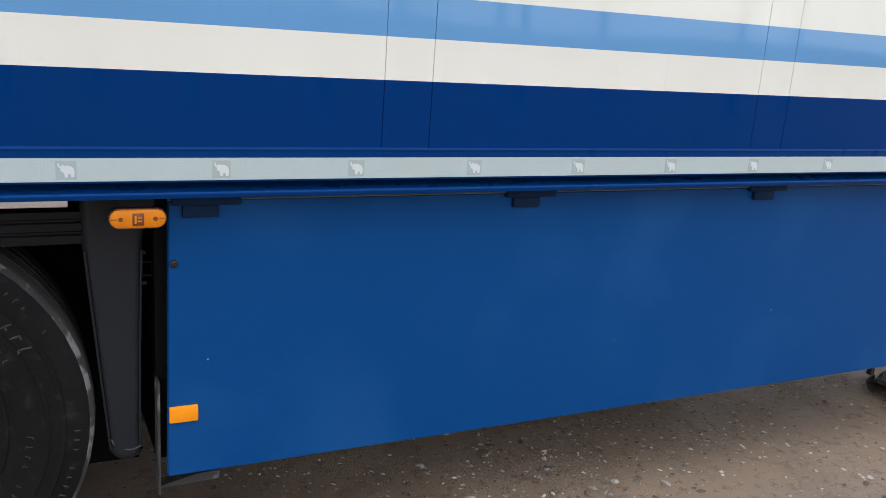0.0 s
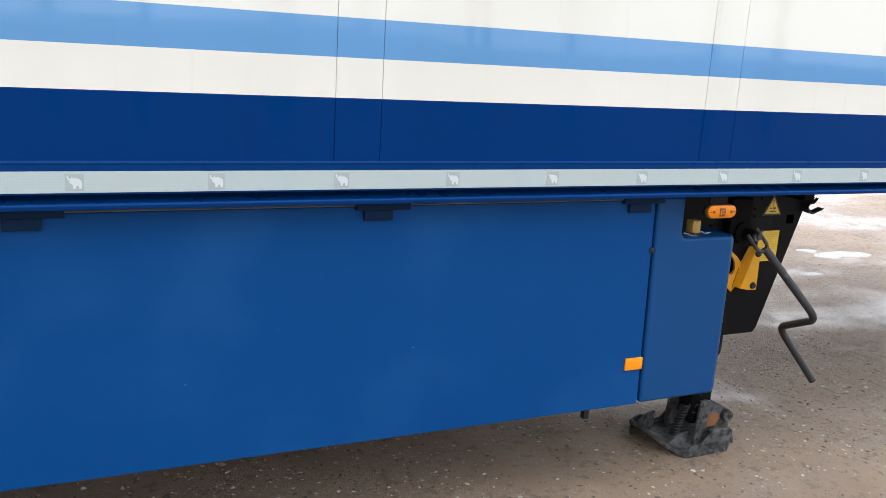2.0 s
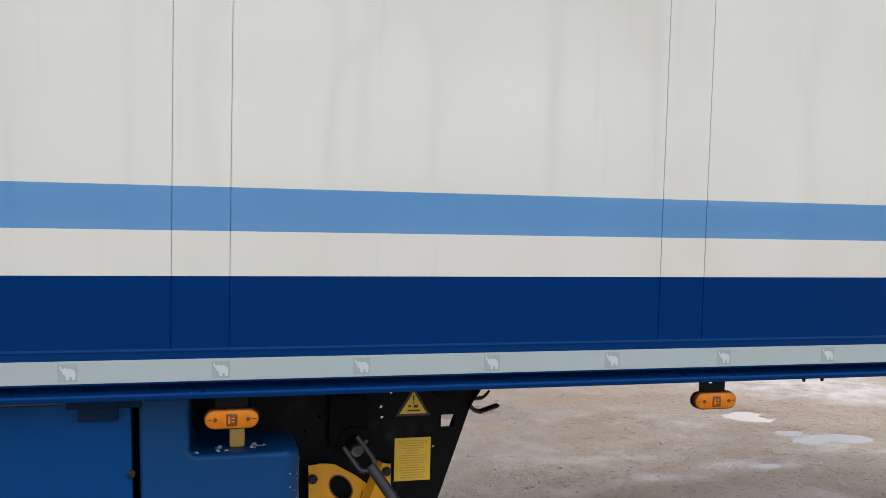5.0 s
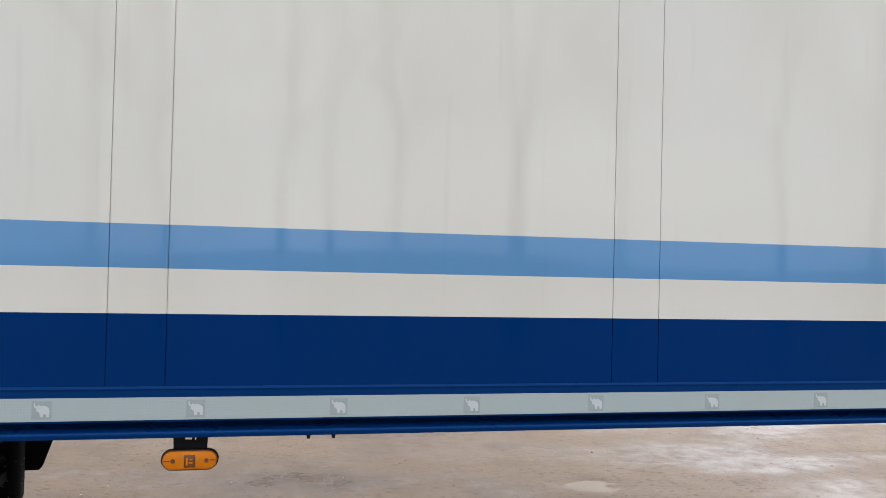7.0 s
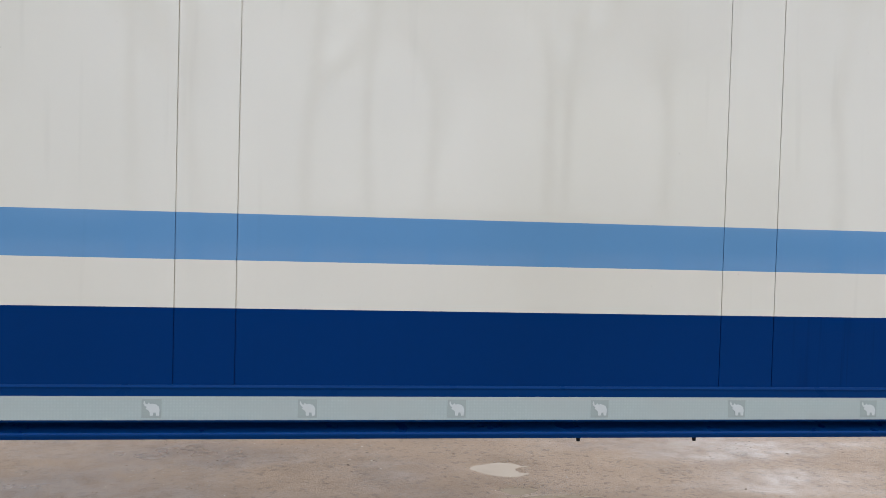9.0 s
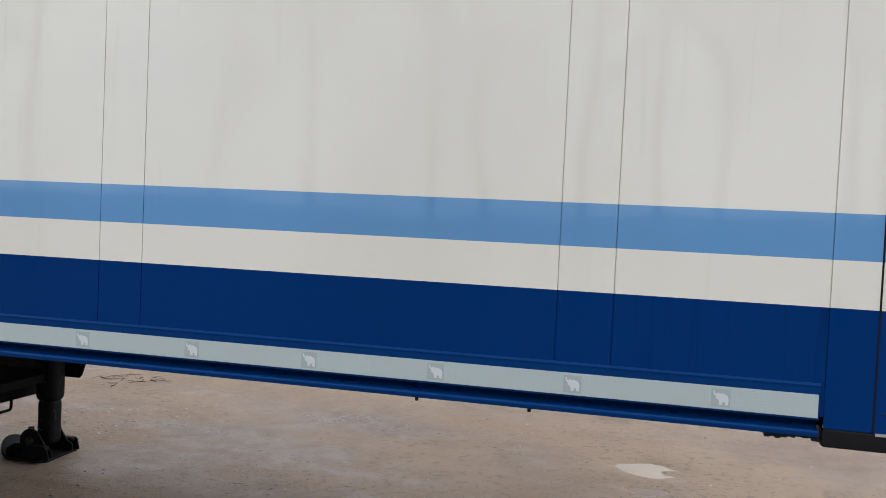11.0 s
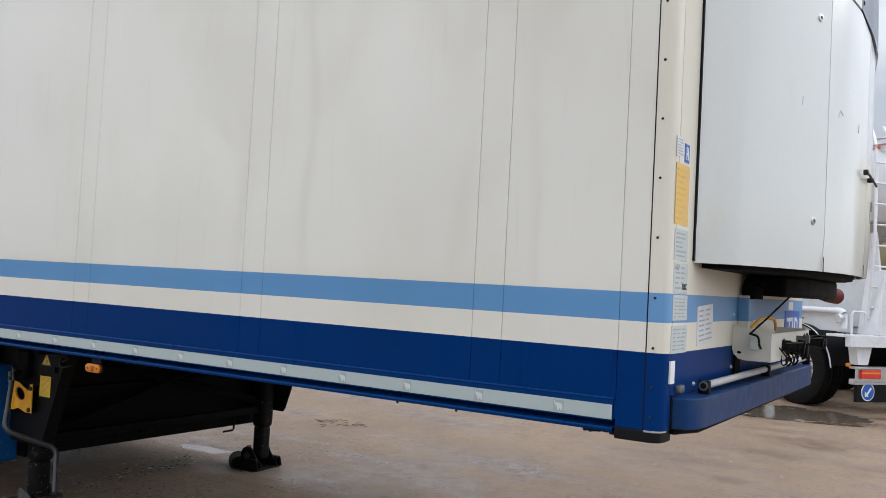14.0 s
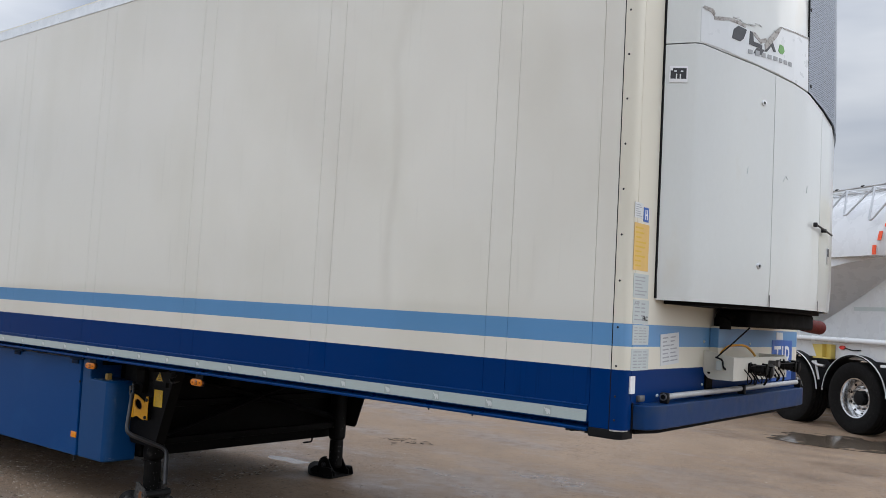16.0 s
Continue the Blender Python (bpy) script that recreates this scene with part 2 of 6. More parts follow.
for _k in list(_wt.nodes):
    if _k.bl_idname == "ShaderNodeBump" and _k != _dent:
        _wt.links.new(_dent.outputs[0], _k.inputs["Normal"])
M_TANKER = surface("white_tanker_paint", (0.72, 0.72, 0.72), (0.66, 0.66, 0.65), 0.28, 0, 0.2, 1.2, 60, 0.5, relief=0.03)
M_BEIGE = surface("beige_tanker_paint", (0.52, 0.45, 0.28), (0.47, 0.40, 0.26), 0.35, 0, 0.2, 1.2, 60, 0.5, relief=0.03)
M_RED = surface("red_chassis_paint", (0.42, 0.045, 0.018), (0.34, 0.035, 0.016), 0.4, 0, 0.1, 2, 60, 0.6,
                dirt=(0.12, 0.03, 0.02), dirt_at=(0.68, 0.9), relief=0.1)
M_REDLAMP = surface("red_lamp", (0.70, 0.025, 0.013), (0.58, 0.018, 0.01), 0.2, 0, 0.4, 20, 200, 0.5, relief=0.2)
M_RUST = surface("red_rusty_pipe", (0.13, 0.012, 0.008), (0.055, 0.010, 0.008), 0.6, 0, 0, 12, 100, 0.7, relief=0.3, spec=0.12)
M_RUST_PATCH = surface("rust", (0.24, 0.09, 0.025), (0.14, 0.06, 0.03), 0.9, 0, 0, 30, 200, 0.9, relief=0.5)
M_PAPER = surface("weathered_paper", (0.66, 0.67, 0.66), (0.58, 0.59, 0.58), 0.7, 0, 0, 14, 110, 0.6, relief=0.1)
M_LABEL = surface("pale_label", (0.51, 0.55, 0.53), (0.46, 0.50, 0.48), 0.5, 0, 0, 12, 110, 0.5, relief=0)
M_INK = surface("grey_print", (0.33, 0.34, 0.34), (0.42, 0.43, 0.43), 0.6, 0, 0, 20, 120, 0.5, relief=0)
M_DKINK = surface("black_print", (0.02, 0.02, 0.02), (0.03, 0.03, 0.03), 0.5, 0, 0, 20, 120, 0.5, relief=0)
M_SIGNBLUE = surface("blue_sign", (0.01, 0.10, 0.42), (0.01, 0.09, 0.36), 0.4, 0, 0, 9, 110, 0.4, relief=0)
M_CLEAN = surface("white_print", (0.78, 0.78, 0.77), (0.7, 0.7, 0.7), 0.4, 0, 0, 9, 110, 0.4, relief=0)
M_ORBOARD = surface("orange_board", (0.88, 0.28, 0.01), (0.80, 0.24, 0.01), 0.4, 0, 0, 9, 110, 0.4, relief=0)
M_GREY = surface("grey_cart_steel", (0.17, 0.205, 0.25), (0.20, 0.235, 0.27), 0.45, 0.2, 0, 3, 80, 0.6, relief=0.1)
M_BARK = surface("bark", (0.075, 0.070, 0.062), (0.12, 0.112, 0.10), 0.9, 0, 0, 6, 60, 0.8, relief=0.8, dist=0.01)
M_HEDGE = surface("far_bank", (0.06, 0.06, 0.045), (0.10, 0.09, 0.06), 0.95, 0, 0, 0.4, 4, 0.8, relief=0.5, dist=0.1)
M_HINGE = surface("dark_hinge_plastic", (0.003, 0.016, 0.044), (0.006, 0.019, 0.049), 0.6, 0, 0, 6, 160, 0.6, relief=0.1, spec=0.08)
M_CHIP = surface("bare_plastic_chip", (0.50, 0.52, 0.54), (0.62, 0.63, 0.64), 0.6, relief=0)
M_SKIRTCHIP = surface("pale_chip", (0.25, 0.32, 0.42), (0.2, 0.27, 0.38), 0.6, relief=0)


def tape_material():
    m, n, l, b = base_nodes("reflective_tape", 0.33)
    g = n.new("ShaderNodeNewGeometry")
    v = n.new("ShaderNodeTexVoronoi")
    v.inputs["Scale"].default_value = 150
    v.inputs["Randomness"].default_value = 0.12
    l.new(g.outputs["Position"], v.inputs["Vector"])
    c = ramp(n, l, v.outputs["Distance"], 0.15, 0.6, (0.465, 0.535, 0.515, 1), (0.395, 0.465, 0.448, 1))
    c = mix(n, l, ramp(n, l, noise_node(n, l, 7, 5), 0.4, 0.8), c, (0.41, 0.46, 0.44))
    l.new(c, b.inputs["Base Color"])
    b.inputs["Metallic"].default_value = 0.15
    bump(n, l, b, v.outputs["Distance"], 0.03, 0.001)
    return m


def ground_material():
    """Packed dirt: pale and dark earth at three scales, grit, and damp places that shine."""
    m, n, l, b = base_nodes("packed_dirt", 0.85)
    c = ramp(n, l, noise_node(n, l, 0.6, 6), 0.35, 0.68, (0.272, 0.181, 0.113, 1), (0.336, 0.234, 0.153, 1))
    c = mix(n, l, ramp(n, l, noise_node(n, l, 3.0, 9), 0.48, 0.66, (0, 0, 0, 1), (0.50, 0.50, 0.50, 1)), c, (0.218, 0.147, 0.094))
    c = mix(n, l, ramp(n, l, noise_node(n, l, 24, 6), 0.55, 0.66, (0, 0, 0, 1), (0.62, 0.62, 0.62, 1)), c, (0.140, 0.092, 0.058))
    grit = n.new("ShaderNodeTexVoronoi")
    grit.inputs["Scale"].default_value = 75
    pos = n.new("ShaderNodeNewGeometry")
    l.new(pos.outputs["Position"], grit.inputs["Vector"])
    bits = mix(n, l, 1.0, ramp(n, l, grit.outputs["Distance"], 0.22, 0.36, (1, 1, 1, 1), (0, 0, 0, 1)), ramp(n, l, noise_node(n, l, 2.2, 6), 0.44, 0.60), "MULTIPLY")
    tone = n.new("ShaderNodeSeparateColor")
    l.new(grit.outputs["Color"], tone.inputs[0])
    c = mix(n, l, bits, c, ramp(n, l, tone.outputs[0], 0.1, 0.9, (0.075, 0.054, 0.038, 1), (0.33, 0.285, 0.235, 1)))
    c = mix(n, l, ramp(n, l, noise_node(n, l, 85, 4), 0.56, 0.70, (0, 0, 0, 1), (0.8, 0.8, 0.8, 1)), c, (0.26, 0.215, 0.175))
    at = n.new("ShaderNodeAttribute")
    at.attribute_name = "damp"
    broken = mix(n, l, 1.0, at.outputs["Fac"], ramp(n, l, noise_node(n, l, 2.6, 8, (0.7, 1.3, 1)), 0.34, 0.60, (0, 0, 0, 1), (0.55, 0.55, 0.55, 1)), "MULTIPLY")
    film = ramp(n, l, noise_node(n, l, 0.75, 9, (0.7, 1.4, 1)), 0.48, 0.62, (0, 0, 0, 1), (0.72, 0.72, 0.72, 1))
    wet = mix(n, l, 1.0, film, broken, "ADD")
    c = mix(n, l, wet, c, mix(n, l, 1.0, c, (0.62, 0.58, 0.56), "MULTIPLY"))
    l.new(c, b.inputs["Base Color"])
    fine = ramp(n, l, noise_node(n, l, 7, 6), 0.28, 0.62)
    patch = mix(n, l, 0.6, wet, fine, "MULTIPLY")
    l.new(ramp(n, l, patch, 0.0, 0.95, (0.63, 0.63, 0.63, 1), (0.17, 0.17, 0.17, 1)), b.inputs["Roughness"])
    l.new(ramp(n, l, patch, 0.0, 0.9, (0.36, 0.36, 0.36, 1), (0.80, 0.80, 0.80, 1)), b.inputs["Specular IOR Level"])
    h = mix(n, l, 0.55, noise_node(n, l, 45, 8), noise_node(n, l, 230, 4))
    k = n.new("ShaderNodeBump")
    k.inputs["Distance"].default_value = 0.014
    l.new(ramp(n, l, patch, 0.0, 0.8, (0.9, 0.9, 0.9, 1), (0.10, 0.10, 0.10, 1)), k.inputs["Strength"])
    l.new(h, k.inputs["Height"])
    l.new(k.outputs[0], b.inputs["Normal"])
    return m


def water_material(name, dark, light, rough, spec):
    m, n, l, b = base_nodes(name, rough)
    l.new(ramp(n, l, noise_node(n, l, 3, 5), 0.3, 0.7, dark + (1,), light + (1,)), b.inputs["Base Color"])
    b.inputs["IOR"].default_value = 1.33
    b.inputs["Specular IOR Level"].default_value = spec
    bump(n, l, b, noise_node(n, l, 6, 2), 0.03, 0.01)
    return m


def stone_material():
    m, n, l, b = base_nodes("pebbles", 0.85)
    g = n.new("ShaderNodeNewGeometry")
    l.new(ramp(n, l, g.outputs["Random Per Island"], 0.2, 1.0, (0.12, 0.085, 0.058, 1), (0.60, 0.53, 0.44, 1)), b.inputs["Base Color"])
    return m


def grille_material():
    m, n, l, b = base_nodes("perforated_sheet", 0.5, 0.2)
    b.inputs["Base Color"].default_value = (0.30, 0.335, 0.385, 1)
    return m


M_TAPE, M_GROUND, M_STONE, M_GRILLE = tape_material(), ground_material(), stone_material(), grille_material()
M_WATER = water_material("muddy_water", (0.20, 0.15, 0.11), (0.26, 0.20, 0.15), 0.06, 1.0)
M_SILT = water_material("silty_water", (0.36, 0.29, 0.225), (0.42, 0.345, 0.27), 0.22, 0.4)
M_DEEP = water_material("dark_water", (0.10, 0.076, 0.055), (0.125, 0.096, 0.07), 0.10, 0.3)


# ---------------------------------------------------------------- mesh helpers
def ground_z(y):
    return 0.055 + 0.017 * max(-30.0, min(30.0, y))


def box(x0, x1, y0, y1, z0, z1, bev=0.0, seg=2):
    bm = bmesh.new()
    bmesh.ops.create_cube(bm, size=1)
    for v in bm.verts:
        v.co = Vector(((x0 + x1) / 2 + v.co.x * (x1 - x0), (y0 + y1) / 2 + v.co.y * (y1 - y0), (z0 + z1) / 2 + v.co.z * (z1 - z0)))
    if bev:
        bmesh.ops.bevel(bm, geom=bm.edges[:], offset=bev, segments=seg, affect="EDGES", profile=0.5)
    return bm


def prism(outline, axis, a, b, holes=(), bev=0.0, seg=2):
    """A flat outline drawn in the plane across an axis, with holes, made solid from a to b along the axis."""
    def at(p, d):
        return {"x": (d, p[0], p[1]), "y": (p[0], d, p[1]), "z": (p[0], p[1], d)}[axis]
    bm = bmesh.new()
    edges = []
    for loop in (outline, *holes):
        vs = [bm.verts.new(at(p, a)) for p in loop]
        edges += [bm.edges.new((vs[i], vs[(i + 1) % len(vs)])) for i in range(len(vs))]
    bmesh.ops.triangle_fill(bm, use_beauty=True, use_dissolve=not holes, edges=edges)
    faces = bm.faces[:]
    out = bmesh.ops.extrude_face_region(bm, geom=faces)
    move = Vector(at((0, 0), b - a)) - Vector(at((0, 0), 0))
    bmesh.ops.translate(bm, verts=[g for g in out["geom"] if isinstance(g, bmesh.types.BMVert)], vec=move)
    bmesh.ops.recalc_face_normals(bm, faces=bm.faces[:])
    if bev:
        es = [e for e in bm.edges if e.is_manifold and e.calc_face_angle(0) > 0.6]
        bmesh.ops.bevel(bm, geom=es, offset=bev, segments=seg, affect="EDGES", profile=0.5)
    return bm


def arc(cx, cz, rx, rz, n=12, a0=0.0, a1=360.0, turn=0.0):
    full = abs(a1 - a0) >= 360
    pts = []
    for i in range(n if full else n + 1):
        t = radians(a0 + (a1 - a0) * i / n)
        px, pz = rx * math.cos(t), rz * math.sin(t)
        k = radians(turn)
        pts.append((cx + px * math.cos(k) - pz * math.sin(k), cz + px * math.sin(k) + pz * math.cos(k)))
    return pts


def tube(points, radius, sides=10, closed_ends=True, radii=None):
    """A round bar along a line of points."""
    bm = bmesh.new()
    pts = [Vector(p) for p in points]
    rings = []
    for i, p in enumerate(pts):
        d = (pts[min(i + 1, len(pts) - 1)] - pts[max(i - 1, 0)]).normalized()
        ref = Vector((0, 0, 1)) if abs(d.z) < 0.9 else Vector((1, 0, 0))
        u = d.cross(ref).normalized()
        w = d.cross(u)
        r = radii[i] if radii else radius
        rings.append([bm.verts.new(p + u * (r * math.cos(2 * math.pi * k / sides)) + w * (r * math.sin(2 * math.pi * k / sides))) for k in range(sides)])
    for a, b in zip(rings, rings[1:]):
        for k in range(sides):
            bm.faces.new((a[k], a[(k + 1) % sides], b[(k + 1) % sides], b[k]))
    if closed_ends:
        bm.faces.new(rings[0][::-1])
        bm.faces.new(rings[-1])
    bmesh.ops.recalc_face_normals(bm, faces=bm.faces[:])
    return bm


def bend(points, radius=0.03, steps=5):
    """Rounds the corners of a line of points."""
    pts = [Vector(p) for p in points]
    out = [pts[0]]
    for a, b, c in zip(pts, pts[1:], pts[2:]):
        r = min(radius, (a - b).length * 0.45, (c - b).length * 0.45)
        p, q = b + (a - b).normalized() * r, b + (c - b).normalized() * r
        for i in range(steps + 1):
            t = i / steps
            out.append(p * (1 - t) ** 2 + b * 2 * t * (1 - t) + q * t ** 2)
    return out + [pts[-1]]


def spin(profile, axis="y", segs=48, centre=(0, 0, 0)):
    """A profile of (radius, along) turned round an axis."""
    bm = bmesh.new()
    rings = []
    for r, h in profile:
        ring = []
        for i in range(segs):
            t = 2 * math.pi * i / segs
            c, s = r * math.cos(t), r * math.sin(t)
            ring.append(bm.verts.new(Vector(centre) + Vector({"y": (c, h, s), "z": (c, s, h), "x": (h, c, s)}[axis])))
        rings.append(ring)
    for a, b in zip(rings, rings[1:]):
        for i in range(segs):
            bm.faces.new((a[i], a[(i + 1) % segs], b[(i + 1) % segs], b[i]))
    bmesh.ops.recalc_face_normals(bm, faces=bm.faces[:])
    return bm


def joined(*bms):
    """Several pieces of one part as one bmesh."""
    out = bmesh.new()
    for b in bms:
        me = bpy.data.meshes.new("tmp")
        b.to_mesh(me)
        b.free()
        out.from_mesh(me)
        bpy.data.meshes.remove(me)
    return out


def mesh_of(name, bm, material, smooth=True):
    me = bpy.data.meshes.new(name)
    bm.to_mesh(me)
    bm.free()
    me.materials.append(material)
    if smooth:
        me.shade_smooth()
        me.set_sharp_from_angle(angle=radians(32))
    return me


def part(name, bm, material, parent, label="", smooth=True):
    wide = smooth and len(bm.faces) > 6 and max(f.calc_area() for f in bm.faces) > 0.004
    ob = new(name, mesh_of(name, bm, material, smooth))
    ob.parent = parent
    if wide:
        w = ob.modifiers.new("even_shading", "WEIGHTED_NORMAL")
        w.keep_sharp, w.weight = True, 100
    return tagged(ob, label)


def twin(ob, offset, parent=None):
    """Another object on the same mesh, moved."""
    o = new(ob.name.split(".")[0], ob.data)
    o.parent = parent or ob.parent
    o.location = Vector(ob.location) + Vector(offset)
    if "label" in ob:
        o["label"] = ob["label"]
    return o


def thing(name, label, category, at=None, group="", kind=""):
    ob = new(name)
    ob.empty_display_size = 0.2
    if at is not None:
        ob.matrix_world = at
    return tagged(ob, label, category, group, kind)


def solid(name, bm, material, label, category, group="", kind="", at=None):
    ob = new(name, mesh_of(name, bm, material))
    if at is not None:
        ob.matrix_world = at
    return tagged(ob, label, category, group, kind)


def lettering(text, size, parent, material, m, name="lettering"):
    cu = bpy.data.curves.new("tmp", "FONT")
    cu.body, cu.size, cu.extrude = text, size, 0.0008
    cu.align_x, cu.align_y = "CENTER", "CENTER"
    tmp = new("tmp", cu)
    me = bpy.data.meshes.new_from_object(tmp.evaluated_get(bpy.context.evaluated_depsgraph_get()))
    bpy.data.objects.remove(tmp)
    me.materials.clear()
    me.materials.append(material)
    ob = new(name, me)
    ob.parent = parent
    ob.matrix_basis = m
    return ob


# ---------------------------------------------------------------- ground
HOLLOWS = ((5.16, 3.46, 0.20, 0.13), (5.34, 2.80, 0.26, 0.11), (5.16, 3.02, 0.12, 0.07), (4.55, 2.38, 0.09, 0.04), (0.92, 2.52, 0.30, 0.10), (4.5, 9.4, 0.8, 0.60))


# places where the dirt is soaked: centre and half widths
SOAKED = ((4.45, 2.40, 0.40, 0.16), (5.35, 2.72, 0.5, 0.20), (3.65, 2.25, 0.50, 0.16), (4.45, 3.25, 0.45, 0.35), (1.15, 2.40, 0.45, 0.20), (2.95, 2.60, 0.6, 0.16),
          (0.9, 3.3, 1.1, 0.35), (3.4, 3.7, 1.0, 0.30), (4.5, 9.4, 1.9, 0.7), (6.3, 5.2, 0.9, 0.25))


def dampness(x, y):
    d = 0.0
    if -3 < x < 9 and 0 < y < 12:
        wx, wy = x + 0.35 * noise.noise((x * 1.3, y * 1.3, 9.0)), y + 0.25 * noise.noise((x * 1.3, y * 1.3, 17.0))
        for cx, cy, rx, ry in SOAKED:
            d = max(d, math.exp(-0.9 * (((wx - cx) / rx) ** 2 + ((wy - cy) / ry) ** 2) ** 1.5))
    return d


def swell(x, y):
    """The long ups and downs of the yard."""
    return 0.020 * noise.noise((x * 0.45, y * 0.45, 0.3)) + 0.009 * noise.noise((x * 1.7, y * 1.7, 4.1)) - 0.01


def relief(x, y):
    """The yard's surface: long swells, small unevenness, and shallow hollows where water stands."""
    h = swell(x, y) + (0.007 * noise.noise((x * 5.0, y * 5.0, 7.7)) + 0.004 * noise.noise((x * 13.0, y * 13.0, 1.7))) * (1 - 0.4 * dampness(x, y))
    for cx, cy, rx, ry in HOLLOWS:
        d = ((x - cx) / rx) ** 2 + ((y - cy) / ry) ** 2
        if d < 8:
            h += (swell(cx, cy) - swell(x, y)) * math.exp(-d * 0.3) - (0.028 + 0.018 * noise.noise((x * 3.1, y * 7.0, 2.2)) + 0.014 * noise.noise((x * 9.0, y * 21.0, 5.2))) * math.exp(-d * d * 0.5)
    if abs(x - 1.7) < 0.6 and (abs(y - 0.38) < 0.5 or abs(y - 2.4) < 0.5):
        h *= 0.2
    return h


def build_ground():
    def axis(lo, hi, step, far):
        near = list(np.arange(lo, hi + step / 2, step))
        out, d = [], step
        x = hi
        while x < far:
            d *= 1.35
            x += d
            out.append(x)
        back, d, x = [], step, lo
        while x > -far:
            d *= 1.35
            x -= d
            back.append(x)
        return back[::-1] + near + out
    xs, ys = axis(-3.2, 8.6, 0.055, 900), axis(-1.0, 12.0, 0.055, 900)
    verts = []
    for y in ys:
        for x in xs:
            near = max(0.0, 1 - max(0, abs(x - 2) - 12) / 10) * max(0.0, 1 - max(0, abs(y - 5) - 14) / 10)
            h = relief(x, y) if near > 0 else 0.0
            verts.append((x, y, ground_z(y) + h * near))
    w = len(xs)
    faces = [(j * w + i, j * w + i + 1, (j + 1) * w + i + 1, (j + 1) * w + i) for j in range(len(ys) - 1) for i in range(w - 1)]
    me = bpy.data.meshes.new("ground")
    me.from_pydata(verts, [], faces)
    damp = me.attributes.new("damp", "FLOAT", "POINT")
    damp.data.foreach_set("value", [dampness(v[0], v[1]) for v in verts])
    me.materials.append(M_GROUND)
    me.shade_smooth()
    return tagged(new("ground", me), "brown packed dirt yard with damp patches and scattered stones", "ground", kind="structure")


build_ground()


def pebbles(name, label, count, x0, x1, y0, y1, s0, s1, seed, leaf=False, patchy=(-0.35, 0.25)):
    rnd = random.Random(seed)
    verts, faces = [], []
    for _ in range(count):
        cx, cy = rnd.uniform(x0, x1), rnd.uniform(y0, y1)
        if leaf and noise.noise((cx * 0.8, cy * 0.8, 31.0)) < 0.22:
            continue
        if noise.noise((cx * 0.9, cy * 0.9, seed)) < rnd.uniform(*patchy):
            continue
        s = s0 + (s1 - s0) * rnd.random() ** 3.2
        a = rnd.uniform(0, 6.28)
        ex, ey, ez = s * rnd.uniform(0.7, 1.4), s * rnd.uniform(0.5, 1.0), s * (rnd.uniform(0.10, 0.22) if leaf else rnd.uniform(0.25, 0.6))
        if leaf:
            ex *= 1.6
        z = ground_z(cy) + relief(cx, cy) + ez * 0.15
        b = len(verts)
        for px, py, pz in ((1, 0, 0), (0.3, 0.9, 0.1), (-0.8, 0.5, 0), (-0.7, -0.6, 0.1), (0.4, -0.9, 0), (0.1, 0.1, 1), (0, 0, -1)):
            k = rnd.uniform(0.8, 1.15)
            qx, qy = px * ex * k, py * ey * k
            verts.append((cx + qx * math.cos(a) - qy * math.sin(a), cy + qx * math.sin(a) + qy * math.cos(a), z + pz * ez * k))
        for i in range(5):
            faces.append((b + i, b + (i + 1) % 5, b + 5))
            faces.append((b + (i + 1) % 5, b + i, b + 6))
    me = bpy.data.meshes.new(name)
    me.from_pydata(verts, [], faces)
    me.materials.append(M_LEAF if leaf else M_STONE)
    return tagged(new(name, me), label, "leaves" if leaf else "gravel", kind="stuff")


M_LEAF = surface("dark_leaf_litter", (0.030, 0.022, 0.016), (0.075, 0.055, 0.038), 0.8, relief=0)
pebbles("leaf_litter", "dark scraps of leaves and twigs on the dirt", 20000, 2.0, 8.5, 2.2, 10.0, 0.0018, 0.008, 14, True, (-0.5, 0.2))
pebbles("gravel", "small pale stones strewn over the brown dirt", 17000, -3.2, 4.4, -0.4, 4.0, 0.0022, 0.011, 3, patchy=(-0.2, 0.35))
pebbles("gravel", "loose stones lying under the trailer skirt", 22000, -2.8, 1.3, -0.45, 3.0, 0.0025, 0.020, 8, patchy=(-0.15, 0.40))
pebbles("gravel", "fine pale grit along the foot of the trailer", 15000, -2.8, 3.4, -0.7, 1.4, 0.002, 0.011, 11, patchy=(-0.5, 0.25))
pebbles("gravel", "scattered stones on the far dirt yard", 1800, 2.0, 8.5, 1.0, 12.5, 0.003, 0.014, 5)


def twigs(cx, cy, count, seed):
    """A few thin bent twigs lying together."""
    rt = random.Random(seed)
    bits = []
    for i in range(count):
        a, d = rt.uniform(0, 3.14), rt.uniform(0.02, 0.07)
        px, py = cx + rt.gauss(0, 0.16), cy + rt.gauss(0, 0.12)
        pts = []
        for k in range(5):
            t = k / 4 - 0.5
            qx, qy = px + math.cos(a) * d * t * 2 + rt.gauss(0, 0.008), py + math.sin(a) * d * t * 2 + rt.gauss(0, 0.008)
            pts.append((qx, qy, ground_z(qy) + relief(qx, qy) + 0.006 + 0.010 * rt.random()))
        bits.append(tube(pts, rt.uniform(0.0012, 0.0028), 5))
    return tagged(solid("twigs", joined(*bits), M_LEAF, "dry dark twigs lying on the dirt", "twigs"), kind="stuff")


twigs(0.85, 4.3, 26, 5)


